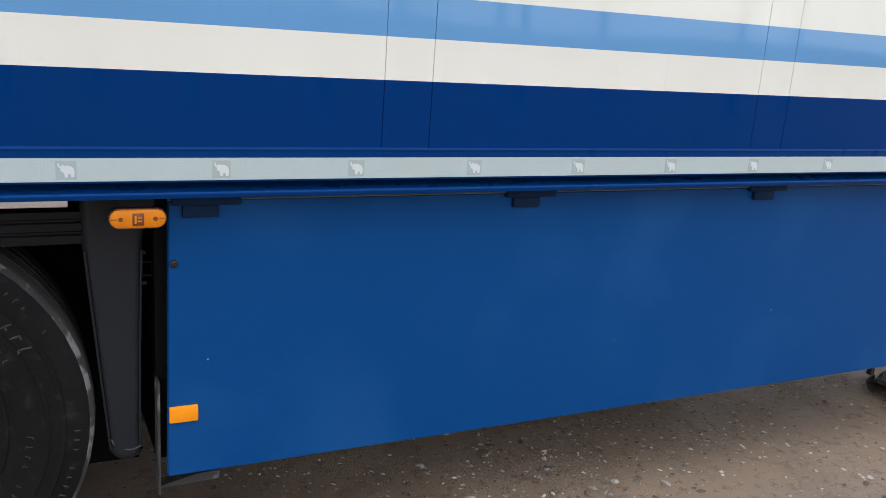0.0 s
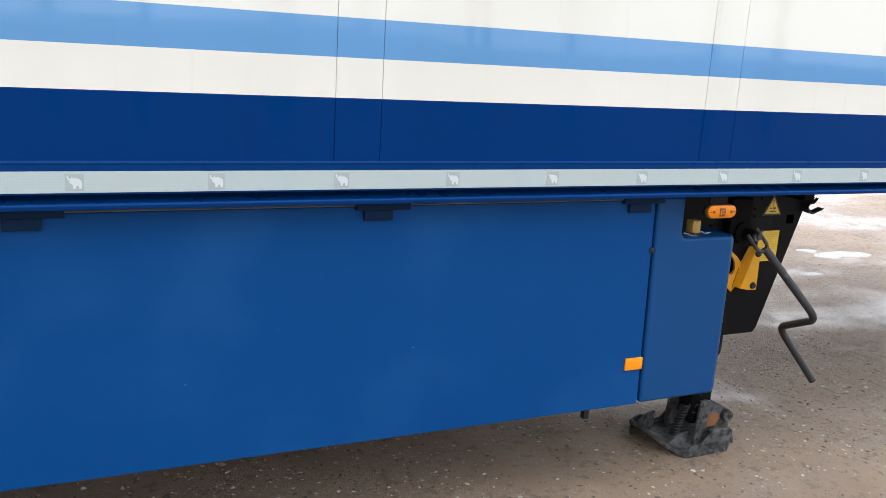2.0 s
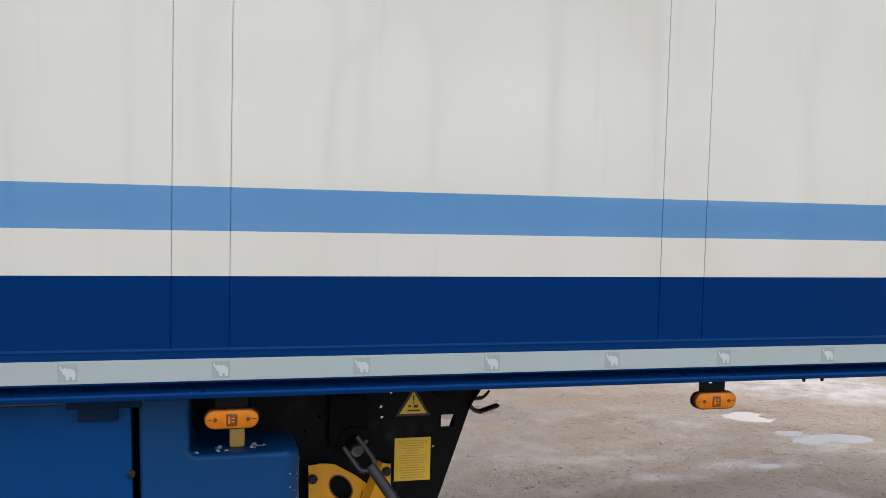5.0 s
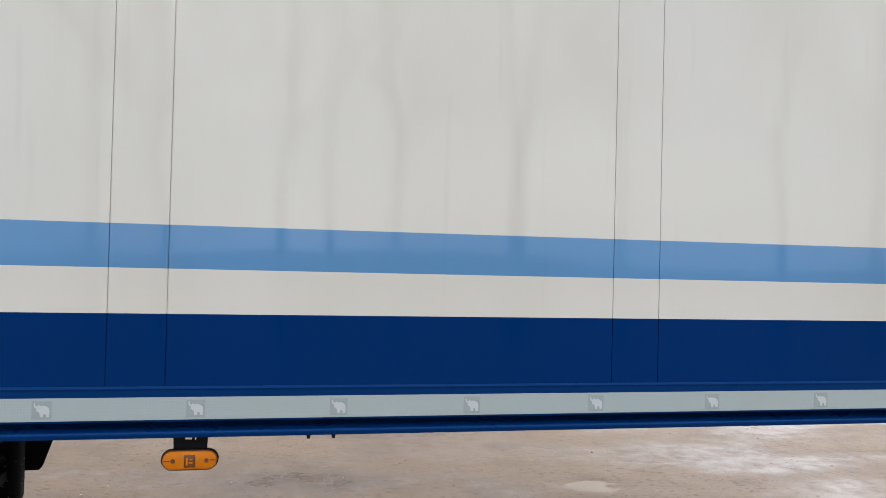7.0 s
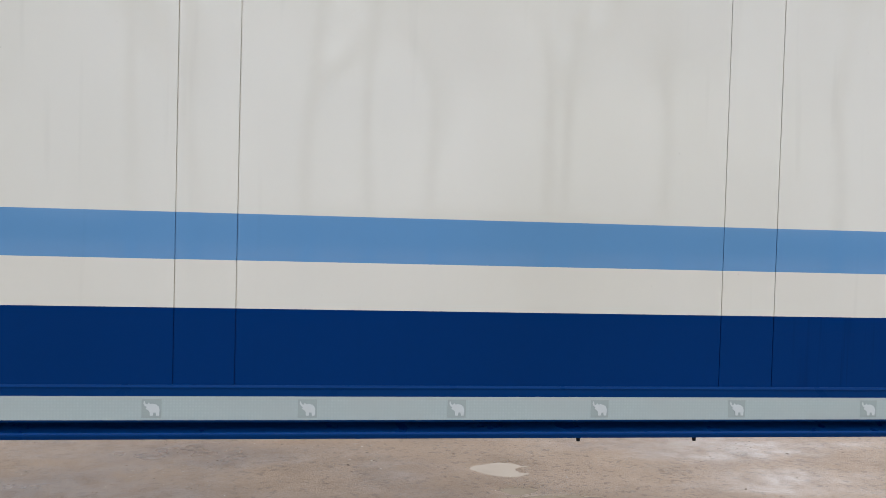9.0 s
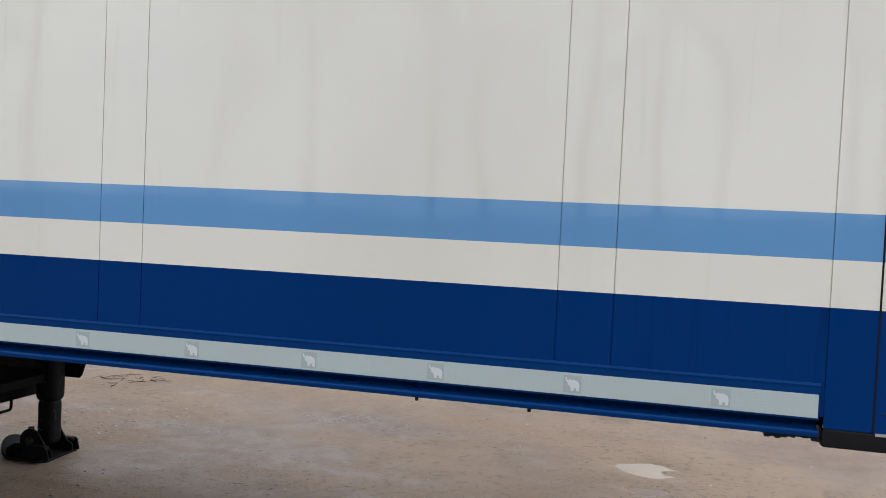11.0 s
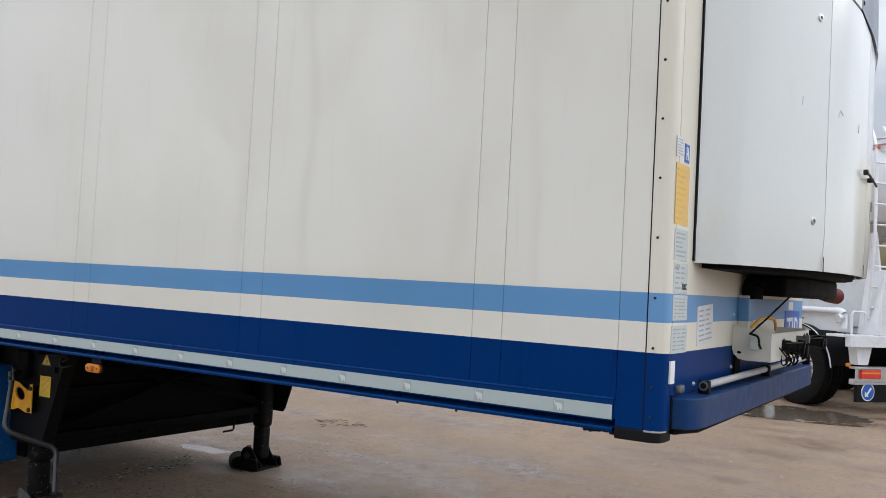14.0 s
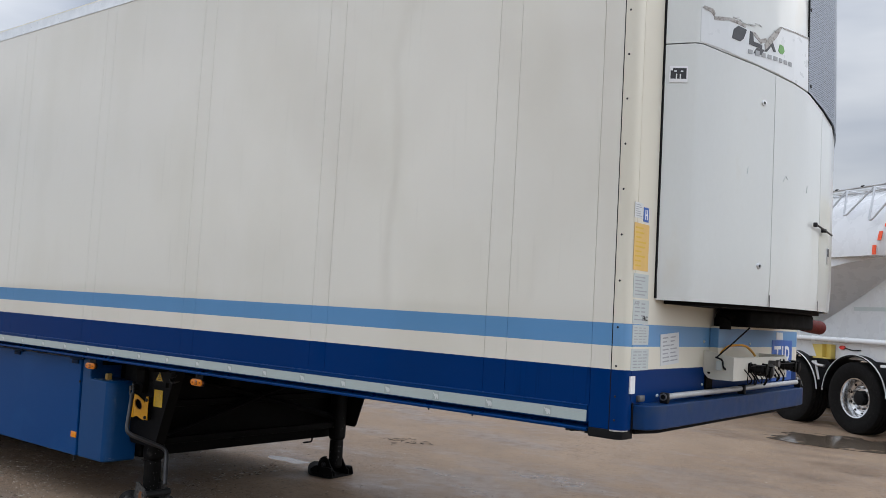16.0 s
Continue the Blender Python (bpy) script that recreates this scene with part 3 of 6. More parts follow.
def puddle(cx, cy, rx, ry, label, water):
    """A level sheet of water in a hollow: the ground itself draws its shore."""
    bm = bmesh.new()
    bm.faces.new([bm.verts.new((cx + 1.7 * rx * math.cos(t), cy + 1.7 * ry * math.sin(t), ground_z(cy) + swell(cx, cy) - 0.015)) for t in np.linspace(0, 2 * math.pi, 40, endpoint=False)])
    return solid("puddle", bm, water, label, "puddle", "puddles in the yard")


for (cx, cy, rx, ry), words, water in zip(HOLLOWS, ("shallow muddy puddle on the packed dirt", "long shallow puddle reflecting the bright sky", "small shallow puddle beside a longer one", "small shallow puddle reflecting the bright sky",
                                             "small puddle beside the trailer's landing leg", "wide dark puddle in front of the tank trailer"), (M_SILT, M_WATER, M_WATER, M_WATER, M_WATER, M_DEEP)):
    puddle(cx, cy, rx, ry, words, water)


# ---------------------------------------------------------------- the refrigerated trailer
TOP, REAR, FRONT, WIDTH = 3.96, -7.90, 5.72, 2.60
trailer = thing("refrigerated_trailer", "blue and cream refrigerated semi-trailer parked on its landing legs", "trailer")

# side wall: wide sheets and narrow joint strips, each with its own edges
side_wall = part("side_wall", box(REAR, 5.64, 0.0035, 0.065, 1.20, TOP - 0.06), M_FRONT, trailer)
xs = []
for k in range(-6, 5):
    x1 = -0.024 + 1.2445 * k
    xs += [x1, x1 + 0.131]
xs = [REAR] + [x for x in xs if x > REAR + 0.05] + [5.549]
for a, b in zip(xs, xs[1:]):
    pb = box(a + 0.0010, b - 0.0010, 0.0, 0.012, 1.268, TOP - 0.06)
    part("panel", pb, M_SIDE, side_wall)
part("post_panel", box(5.5505, 5.6487, 0.0, 0.012, 1.176, TOP - 0.06), M_SIDE, side_wall)

# bottom rail: one long aluminium section with a lip, a flat for the tape, a groove and a foot
rail_profile = [(0.012, 1.276), (-0.001, 1.274), (-0.003, 1.270), (-0.003, 1.267), (-0.001, 1.263), (0.000, 1.193), (0.003, 1.191), (0.044, 1.190), (0.046, 1.186),
                (0.030, 1.174), (0.008, 1.1695), (-0.001, 1.169), (-0.004, 1.166), (-0.005, 1.161), (-0.003, 1.155), (0.05, 1.153), (0.05, 1.276)]
rail = part("bottom_rail", prism(rail_profile, "x", REAR, 5.541), M_RAIL, trailer, "blue painted aluminium bottom rail")
tape = part("reflective_tape", box(REAR + 0.2, 5.538, -0.0022, 0.0, 1.197, 1.249), M_TAPE, trailer, "silver-grey reflective contour tape")
ELEPHANT = [(-0.016, 0.017), (-0.0145, 0.0175), (-0.013, 0.011), (-0.009, 0.009), (-0.006, 0.0135), (-0.003, 0.010), (0.003, 0.011), (0.010, 0.009), (0.015, 0.005), (0.017, -0.002), (0.016, -0.015),
            (0.010, -0.015), (0.009, -0.008), (0.004, -0.008), (0.003, -0.015), (-0.003, -0.015), (-0.004, -0.006), (-0.008, -0.002), (-0.012, 0.000), (-0.010, 0.004), (-0.0145, 0.007), (-0.017, 0.012)]
mark = part("emblem", prism(ELEPHANT, "y", -0.0036, -0.0021), M_MARK, tape, smooth=False)
mark.location = (16 / 3, 0, 1.222)
M_PATCH = surface("tape_patch", (0.335, 0.385, 0.365), (0.305, 0.355, 0.335), 0.35, 0, 0, 20, 200, 0.4, relief=0)
patch = part("emblem_patch", box(-0.021, 0.021, -0.0027, -0.0020, -0.020, 0.021), M_PATCH, tape, smooth=False)
patch.location = (16 / 3, 0, 1.222)
for k in range(-22, 16):
    twin(mark, ((k - 16) / 3, 0, 0))
    twin(patch, ((k - 16) / 3, 0, 0))

# roof, floor, the other walls
part("roof", box(REAR, FRONT - 0.02, 0.0, WIDTH, TOP - 0.06, TOP, 0.01), M_FRONT, trailer)
part("roof_rail", prism([(-0.004, TOP - 0.10), (-0.004, TOP - 0.02), (0.02, TOP + 0.006), (0.06, TOP + 0.006), (0.06, TOP - 0.05), (0.0, TOP - 0.10)], "x", REAR, 5.66), M_ALU, trailer, "aluminium roof edge rail")
part("floor", box(REAR, 5.70, 0.06, WIDTH - 0.06, 1.17, 1.26), M_FRAME, trailer, "black underside of the floor")
part("far_wall", box(REAR, 5.64, WIDTH - 0.06, WIDTH, 1.155, TOP - 0.06), M_FRONT, trailer)
part("rear_door", box(REAR - 0.04, REAR, 0.02, 1.29, 1.2, TOP - 0.08, 0.008), M_FRONT, trailer)
part("rear_door", box(REAR - 0.04, REAR, 1.31, WIDTH - 0.02, 1.2, TOP - 0.08, 0.008), M_FRONT, trailer)

# front corner post: rounded section, black seal, rivets
corner = [(5.6530, 0.0), (5.682, 0.0), (5.694, 0.003), (5.704, 0.009), (5.712, 0.018), (5.718, 0.032), (FRONT, 0.048), (FRONT, 0.06), (5.60, 0.06), (5.6530, 0.012)]
post = part("corner_post", prism(corner, "z", 1.176, TOP - 0.02), M_FRONT, trailer, "cream and blue corner post")
part("corner_post", prism([(x, WIDTH - y) for x, y in corner], "z", 1.176, TOP - 0.02), M_FRONT, trailer)
part("rubber_seal", box(5.6490, 5.6528, -0.001, 0.012, 1.178, TOP - 0.03), M_PLASTIC, post, "black rubber seal strip")
rivet = part("rivet", spin([(0.0, -0.0035), (0.002, -0.0035), (0.0045, -0.002), (0.0055, 0.001)], "y", 12), M_DKSTEEL, post)
rivet.location = (5.675, 0, 1.219)
for z in (1.323, 1.458, 1.631, 1.840, 2.048, 2.255, 2.462, 2.67, 2.877, 3.085, 3.29, 3.5, 3.705):
    twin(rivet, (0, 0, z - 1.219))
front_wall = part("front_wall", box(5.62, FRONT, 0.06, WIDTH - 0.06, 1.176, TOP - 0.02), M_FRONT, trailer)
part("post_flange", box(FRONT - 0.01, FRONT + 0.0014, 0.062, 0.117, 1.292, TOP - 0.03), M_FRONT, post, "folded flange of the corner post")
cap = part("corner_cap", prism([(5.548, -0.004), (5.682, -0.004), (5.708, 0.016), (5.716, 0.05), (5.716, 0.11), (5.548, 0.11)], "z", 1.134, 1.176, bev=0.006), M_PLASTIC, trailer, "black plastic corner cap")
part("cap_lip", prism([(5.655, -0.005), (5.683, -0.005), (5.710, 0.015), (5.718, 0.05), (5.712, 0.05), (5.704, 0.018), (5.680, 0.0), (5.655, 0.0)], "z", 1.170, 1.176), M_ALU, cap, "worn bright metal lip")
rq = random.Random(21)
part("torn_seal", joined(*[box(5.43 + i * 0.011, 5.441 + i * 0.011 + rq.uniform(0, 0.006), 0.002, 0.03, 1.1535 - rq.uniform(0.002, 0.012), 1.1545, 0.0015, 1) for i in range(10)]), M_PLASTIC, rail, "torn scraps of black seal hanging below")
for x in (2.93, 2.99, 4.62, 4.90):
    part("drip_nub", spin([(0.0, -0.008), (0.004, -0.007), (0.005, 0.0), (0.005, 0.004)], "z", 8, (x, 0.004, 1.153)), M_PLASTIC, rail)

# front bumper ledge with its chromed bar
plan = [(5.70, 0.085), (5.738, 0.085), (5.772, 0.10), (5.796, 0.14), (5.808, 0.21), (5.812, 0.4), (5.812, WIDTH - 0.4), (5.808, WIDTH - 0.21), (5.796, WIDTH - 0.14), (5.772, WIDTH - 0.10), (5.738, WIDTH - 0.085), (5.70, WIDTH - 0.085)]
bumper = part("bumper", prism(plan, "z", 1.178, 1.288, bev=0.008), M_BUMPER, trailer, "scuffed blue front bumper ledge")
part("under_tray", prism([(5.60, 0.10), (5.73, 0.10), (5.78, 0.22), (5.78, WIDTH - 0.22), (5.73, WIDTH - 0.10), (5.60, WIDTH - 0.10)], "z", 1.158, 1.178), M_FRAME, trailer)
bar = part("bumper_bar", tube([(5.772, 0.31, 1.318), (5.770, 0.9, 1.319), (5.768, 1.6, 1.320), (5.766, 2.44, 1.322)], 0.0145, 14), surface("dull_bar_paint", (0.50, 0.50, 0.49), (0.36, 0.36, 0.355), 0.45, 0.25, 0, 10, 120, 0.8, dirt=(0.16, 0.15, 0.14), dirt_at=(0.62, 0.84), relief=0.2), trailer, "dull silver tube over the bumper")
for y in (0.315, 1.36, 2.43):
    part("bar_bracket", box(5.750, 5.793, y - 0.014, y + 0.014, 1.288, 1.338, 0.007), M_PLASTIC, bar)
part("bar_socket", spin([(0.011, -0.004), (0.017, -0.004), (0.017, 0.01), (0.011, 0.01), (0.010, 0.006)], "y", 16, (5.772, 0.298, 1.318)), M_STEEL, bar)

# stickers and papers on the front wall
def notice(name, y0, y1, z0, z1, material, rows, ink=M_INK, lift=0.0, label="", cols=1):
    ob = part(name, box(FRONT, FRONT + 0.0022 + lift, y0, y1, z0, z1), material, front_wall, label, smooth=False)
    r = random.Random(int(z0 * 977))
    step = (z1 - z0) / (rows + 1) if rows else 1
    bars = []
    for i in range(rows):
        zc = z1 - step * (i + 1)
        for c in range(cols):
            a = y0 + (y1 - y0) * (0.1 + 0.85 * c / cols)
            e = a + (y1 - y0) * (0.8 / cols) * r.uniform(0.45, 1.0)
            bars.append(box(FRONT + 0.0022 + lift, FRONT + 0.0030 + lift, a, e, zc - step * 0.17, zc + step * 0.17))
    if bars:
        part("print", joined(*bars), ink, ob, smooth=False)
    return ob


notice("sticker", 0.030, 0.113, 2.13, 2.20, M_PAPER, 6, label="small white sticker with grey print")
notice("sticker", 0.122, 0.175, 2.12, 2.186, M_SIGNBLUE, 0, label="small blue sticker with a white letter shape")
part("print", joined(box(FRONT + 0.0024, FRONT + 0.003, 0.136, 0.144, 2.130, 2.176), box(FRONT + 0.0024, FRONT + 0.003, 0.154, 0.162, 2.130, 2.176),
                     box(FRONT + 0.0024, FRONT + 0.003, 0.144, 0.154, 2.148, 2.156)), M_CLEAN, front_wall, smooth=False)
notice("sticker", 0.034, 0.186, 1.893, 2.108, M_YSTICK, 9, M_YLABEL, label="tall faded yellow sticker")
notice("sticker", 0.045, 0.198, 1.768, 1.878, M_LABEL, 6, label="pale grey sticker with printed rows")
notice("sticker", 0.050, 0.212, 1.652, 1.760, M_LABEL, 5, label="pale plate with printed rows", cols=2)
lettering("ATP", 0.03, front_wall, M_INK, Matrix.Translation((FRONT + 0.0024, 0.085, 1.742)) @ pose(0, 0, 0, 90, 0, 90))
lettering("FRC", 0.03, front_wall, M_DKINK, Matrix.Translation((FRONT + 0.0035, 0.175, 1.675)) @ pose(0, 0, 0, 90, 0, 90))
notice("sticker", 0.055, 0.222, 1.556, 1.645, M_LABEL, 6, label="pale sticker with a printed table", cols=3)
notice("sticker", 0.050, 0.230, 1.440, 1.538, M_LABEL, 6, label="pale sticker with a printed table", cols=3)
notice("reflector_strip", 0.044, 0.092, 1.337, 1.415, M_CLEAN, 0, lift=0.004, label="white reflector strip")
paper = notice("paper", 0.362, 0.575, 1.462, 1.612, M_PAPER, 7, lift=0.001, label="weathered printed sheet taped to the wall", cols=2)
_c = Vector((FRONT, 0.468, 1.537))
paper.matrix_basis = Matrix.Translation(_c) @ Matrix.Rotation(radians(3.5), 4, "X") @ Matrix.Translation(-_c)
part("marker_lamp_white", box(FRONT, FRONT + 0.022, 0.115, 0.17, 1.300, 1.328, 0.005), M_STEEL, trailer, "small clear front marker lamp")

# connector bracket with the air and cable couplings
bracket = part("connector_bracket", joined(
    prism([(5.722, 1.43), (5.728, 1.41), (5.750, 1.388), (5.778, 1.383), (5.882, 1.383), (5.882, 1.503), (5.722, 1.533)], "y", 0.905, 0.911, [arc(5.752, 1.415, 0.010, 0.006, 10)], bev=0.0),
    box(5.872, 5.883, 0.904, 1.80, 1.382, 1.503, 0.002), box(5.722, 5.87, 1.794, 1.80, 1.385, 1.51)), surface("cream_bracket_paint", (0.62, 0.60, 0.52), (0.55, 0.53, 0.46), 0.42, 0, 0, 6, 100, 0.6,
                                                                                                     dirt=(0.25, 0.23, 0.2), dirt_at=(0.7, 0.86), relief=0.1), trailer, "cream painted connector bracket")
part("junction_box", box(5.800, 5.835, 0.868, 0.906, 1.432, 1.482, 0.006), M_LABEL, bracket, "pale plastic junction box")
part("cable_tie", tube(bend([(5.842, 0.898, 1.44), (5.842, 0.862, 1.455), (5.84, 0.862, 1.49), (5.80, 0.87, 1.50)], 0.02), 0.005, 8), M_PLASTIC, bracket)
part("stalk", tube([(5.80, 0.88, 1.498), (5.86, 0.93, 1.57), (5.93, 0.99, 1.66)], 0.004, 6), M_PLASTIC, bracket, "thin black wire sticking up")
def coupling_head(y, z, turn):
    """A black cable socket: base flange, barrel with rings, hinged lid and spring clip."""
    head = part("cable_socket", joined(
        box(-0.004, 0.010, -0.045, 0.045, -0.040, 0.040, 0.006),
        spin([(0.0, 0.0), (0.034, 0.0), (0.034, 0.030), (0.038, 0.034), (0.038, 0.046), (0.033, 0.050), (0.033, 0.090), (0.040, 0.094), (0.040, 0.112), (0.034, 0.116), (0.028, 0.116), (0.028, 0.100), (0.0, 0.100)], "x", 22)), M_PLASTIC, bracket, "black round cable socket")
    part("lid", joined(spin([(0.0, 0.122), (0.030, 0.122), (0.041, 0.119), (0.041, 0.130), (0.030, 0.136), (0.0, 0.136)], "x", 20), box(0.088, 0.130, -0.012, 0.012, 0.034, 0.050, 0.004)), M_BLACK, head)
    part("clip", tube(bend([(0.02, -0.036, 0.02), (0.07, -0.048, 0.034), (0.12, -0.036, 0.044)], 0.02), 0.004, 6), M_STEEL, head)
    head.location = (5.880, y, z)
    head.scale = (0.70, 0.70, 0.70)
    head.rotation_euler = (turn, 0.10, 0.15 + 0.2 * turn)


for y, z, turn in ((1.15, 1.448, 0.1), (1.235, 1.432, -0.4), (1.66, 1.458, 0.2), (1.74, 1.452, -0.5)):
    coupling_head(y, z, turn)
part("air_valve", joined(spin([(0.0, 0.0), (0.014, 0.0), (0.014, 0.04), (0.020, 0.045), (0.020, 0.06), (0.0, 0.06)], "x", 14, (5.880, 1.47, 1.470)), box(5.885, 5.91, 1.45, 1.49, 1.40, 1.465, 0.005)), M_STEEL, bracket, "small steel air valve")
hose = [bend([(5.76, 1.0, 1.50), (5.80, 1.05, 1.56), (5.82, 1.25, 1.565), (5.79, 1.45, 1.53), (5.76, 1.6, 1.50)], 0.08)]
part("yellow_hose", tube(hose[0], 0.0065, 8), M_YELLOW, bracket, "yellow air hose")
rk = random.Random(12)
for i in range(9):
    y0 = 1.06 + 0.07 * i + rk.uniform(-0.02, 0.02)
    dz = rk.uniform(0.01, 0.055)
    loop = bend([(5.885, y0, 1.44), (5.90 + rk.uniform(0, 0.04), y0 + 0.02, 1.40 - dz * 0.4), (5.89, y0 + rk.uniform(0.03, 0.12), 1.395 - dz), (5.88, y0 + rk.uniform(0.06, 0.16), 1.41)], 0.03)
    part("cable", tube(loop, rk.uniform(0.0025, 0.0045), 6), M_BLACK, bracket, "hanging black cable loop")
part("conduit", box(FRONT, FRONT + 0.05, 0.985, 1.07, 1.40, 1.66, 0.006), M_FRONT, trailer, "painted cable conduit on the front wall")
part("conduit", box(FRONT, FRONT + 0.012, 0.93, 1.02, 1.288, 1.44, 0.003), M_FRAME, trailer)
nut = part("nut", spin([(0.0, 0.008), (0.005, 0.008), (0.008, 0.005), (0.009, 0.0)], "x", 6), M_LABEL, front_wall, "white plastic nut cap")
nut.location = (FRONT, 0.905, 1.575)
for y, z in ((0.895, 1.352), (1.62, 1.565), (0.34, 1.318)):
    twin(nut, (0, y - 0.905, z - 1.575))
part("gap_seal", box(FRONT - 0.002, FRONT + 0.006, 0.074, 0.084, 1.178, 1.298), M_PLASTIC, trailer)
part("plate", box(FRONT, FRONT + 0.004, 2.035, 2.445, 1.335, 1.590, 0.0), M_SIGNBLUE, front_wall, "blue plate with large white letters", smooth=False)
lettering("TIR", 0.24, front_wall, M_CLEAN, Matrix.Translation((FRONT + 0.0055, 2.24, 1.462)) @ pose(0, 0, 0, 90, 0, 90))

notice("sticker", 2.12, 2.25, 1.594, 1.640, M_PAPER, 0, label="small blank white sticker")

# side skirt under the rail, with hinges, screws and reflectors
skirt = part("side_skirt", prism([(-1.782, 0.407), (1.146, 0.400), (1.128, 1.134), (-1.776, 1.134)], "y", 0.072, 0.100, bev=0.006), M_SKIRT, trailer, "smooth blue side skirt panel")
part("skirt_rod", tube([(-1.78, 0.066, 1.139), (1.16, 0.066, 1.139)], 0.0035, 6), M_STEEL, skirt)
hinge = part("hinge", joined(box(-0.045, 0.042, 0.058, 0.075, 1.094, 1.124, 0.003), box(-0.070, 0.095, 0.055, 0.085, 1.124, 1.148, 0.003)), M_HINGE, skirt, "black plastic hinge")
hinge.location = (-0.785, 0, 0)
for x in (-1.70, 0.137, 1.058):
    twin(hinge, (x + 0.785, 0, 0))
screw = part("screw", spin([(0.0, -0.005), (0.004, -0.005), (0.005, -0.007), (0.0095, -0.005), (0.0105, 0.002)], "y", 14), M_DKSTEEL, skirt)
screw.location = (-1.764, 0.072, 0.978)
twin(screw, (2.894, 0, -0.017))
refl = part("reflector", box(-0.036, 0.036, 0.064, 0.0735, -0.022, 0.022, 0.003), M_ORANGE, skirt, "bright orange reflector")
refl.location = (-1.743, 0, 0.581)
twin(refl, (2.85, 0, -0.025))
part("skirt_stay", joined(box(-1.802, -1.796, 0.10, 0.15, 0.345, 0.66), prism([(-1.802, 0.345), (-1.64, 0.350), (-1.64, 0.374), (-1.70, 0.372), (-1.796, 0.352)], "y", 0.13, 0.17)), M_STAY, skirt, "bent scraped steel stay under the panel")
part("skirt_stay", box(0.98, 1.0, 0.15, 0.17, 0.33, 0.45), M_DKSTEEL, skirt)
# guessed from the hinged skirt, unseen; it also keeps light off the ground
part("pallet_box", box(-1.76, 1.12, 0.12, WIDTH - 0.12, 0.43, 1.10, 0.01), M_FRAME, trailer, "black pallet box behind the skirt")
# unseen black block behind the tank cover, added to darken the ground below
part("inner_light_block", box(1.14, 1.585, 0.345, WIDTH - 0.12, 0.42, 1.12, 0.02), M_FRAME, trailer)

# moulded tank cover with its notch and filler cap
cover = prism([(1.162, 0.398), (1.500, 0.398)] + arc(1.508, 0.423, 0.025, 0.025, 4, -80, -5) + arc(1.508, 0.970, 0.025, 0.025, 5, 5, 85) + [(1.285, 0.995)] + arc(1.280, 1.012, 0.017, 0.017, 4, 265, 185) + [(1.262, 1.142), (1.144, 1.142)], "y", 0.078, 0.34, bev=0.012, seg=3)
CORNER = 0.075
for d in (0.016, 0.022, 0.030, 0.040, 0.052, 0.064, 0.075):
    bmesh.ops.bisect_plane(cover, geom=cover.verts[:] + cover.edges[:] + cover.faces[:], plane_co=(0, 0.078 + d, 0), plane_no=(0, 1, 0))
for xf in (1.44, 1.458):
    bmesh.ops.bisect_plane(cover, geom=cover.verts[:] + cover.edges[:] + cover.faces[:], plane_co=(xf, 0, 0), plane_no=(1, 0, 0))
for v in cover.verts:
    if v.co.x > 1.533 - CORNER:
        d = min(CORNER, v.co.y - 0.078 + 0.006)
        v.co.x = 1.533 - CORNER + (v.co.x - 1.533 + CORNER) * math.sqrt(CORNER ** 2 - (CORNER - d) ** 2) / CORNER
cover_ob = part("tank_cover", cover, M_TANK, trailer, "moulded blue plastic tank cover with chipped edges")
part("filler_cap", box(1.358, 1.396, 0.14, 0.18, 0.994, 1.042, 0.006), M_TAN, cover_ob, "tan filler cap")
rc = random.Random(4)
chips = []


def flake(size, axis):
    """A small uneven chip lying flat across an axis."""
    return prism([(size * rc.uniform(0.4, 1.3) * math.cos(k * 1.2566), size * rc.uniform(0.4, 1.3) * math.sin(k * 1.2566)) for k in range(5)], axis, -0.0006, 0.0007)


for i in range(150):
    t, z, k = rc.choice((rc.uniform(35, 120), rc.gauss(80, 8))), 0.41 + 0.56 * rc.random() ** 1.3, rc.uniform(0.0007, 0.0026)
    q = flake(k, "x")
    if t < 90:
        turn = radians(t)
        bmesh.ops.transform(q, matrix=Matrix.Translation((1.458 + CORNER * math.sin(turn), 0.147 - CORNER * math.cos(turn), z)) @ Matrix.Rotation(turn - math.pi / 2, 4, "Z"), verts=q.verts)
    else:
        bmesh.ops.translate(q, verts=q.verts, vec=(1.533, 0.147 + (t - 90) * 0.005, z))
    chips.append(q)
for cx, cy in ((1.335, 0.13), (1.425, 0.14), (1.275, 0.10)):
    for i in range(9):
        q = flake(rc.uniform(0.002, 0.008), "z")
        bmesh.ops.translate(q, verts=q.verts, vec=(cx + rc.gauss(0, 0.009), cy + rc.gauss(0, 0.012), 0.9952 + 0.00012 * i))
        chips.append(q)
tagged(part("paint_chip", joined(*chips), M_CHIP, cover_ob, "white paint chips", smooth=False), kind="stuff")
rc = random.Random(9)
chips = []
for i in range(4):
    x, z, s = rc.uniform(-1.7, 1.1), rc.uniform(0.44, 1.0), rc.uniform(0.0007, 0.0022)
    chips.append(box(x - s, x + s * rc.uniform(0.5, 2), 0.0714, 0.0722, z - s, z + s))
tagged(part("paint_chip", joined(*chips), M_SKIRTCHIP, skirt, "small pale paint chips", smooth=False), kind="stuff")


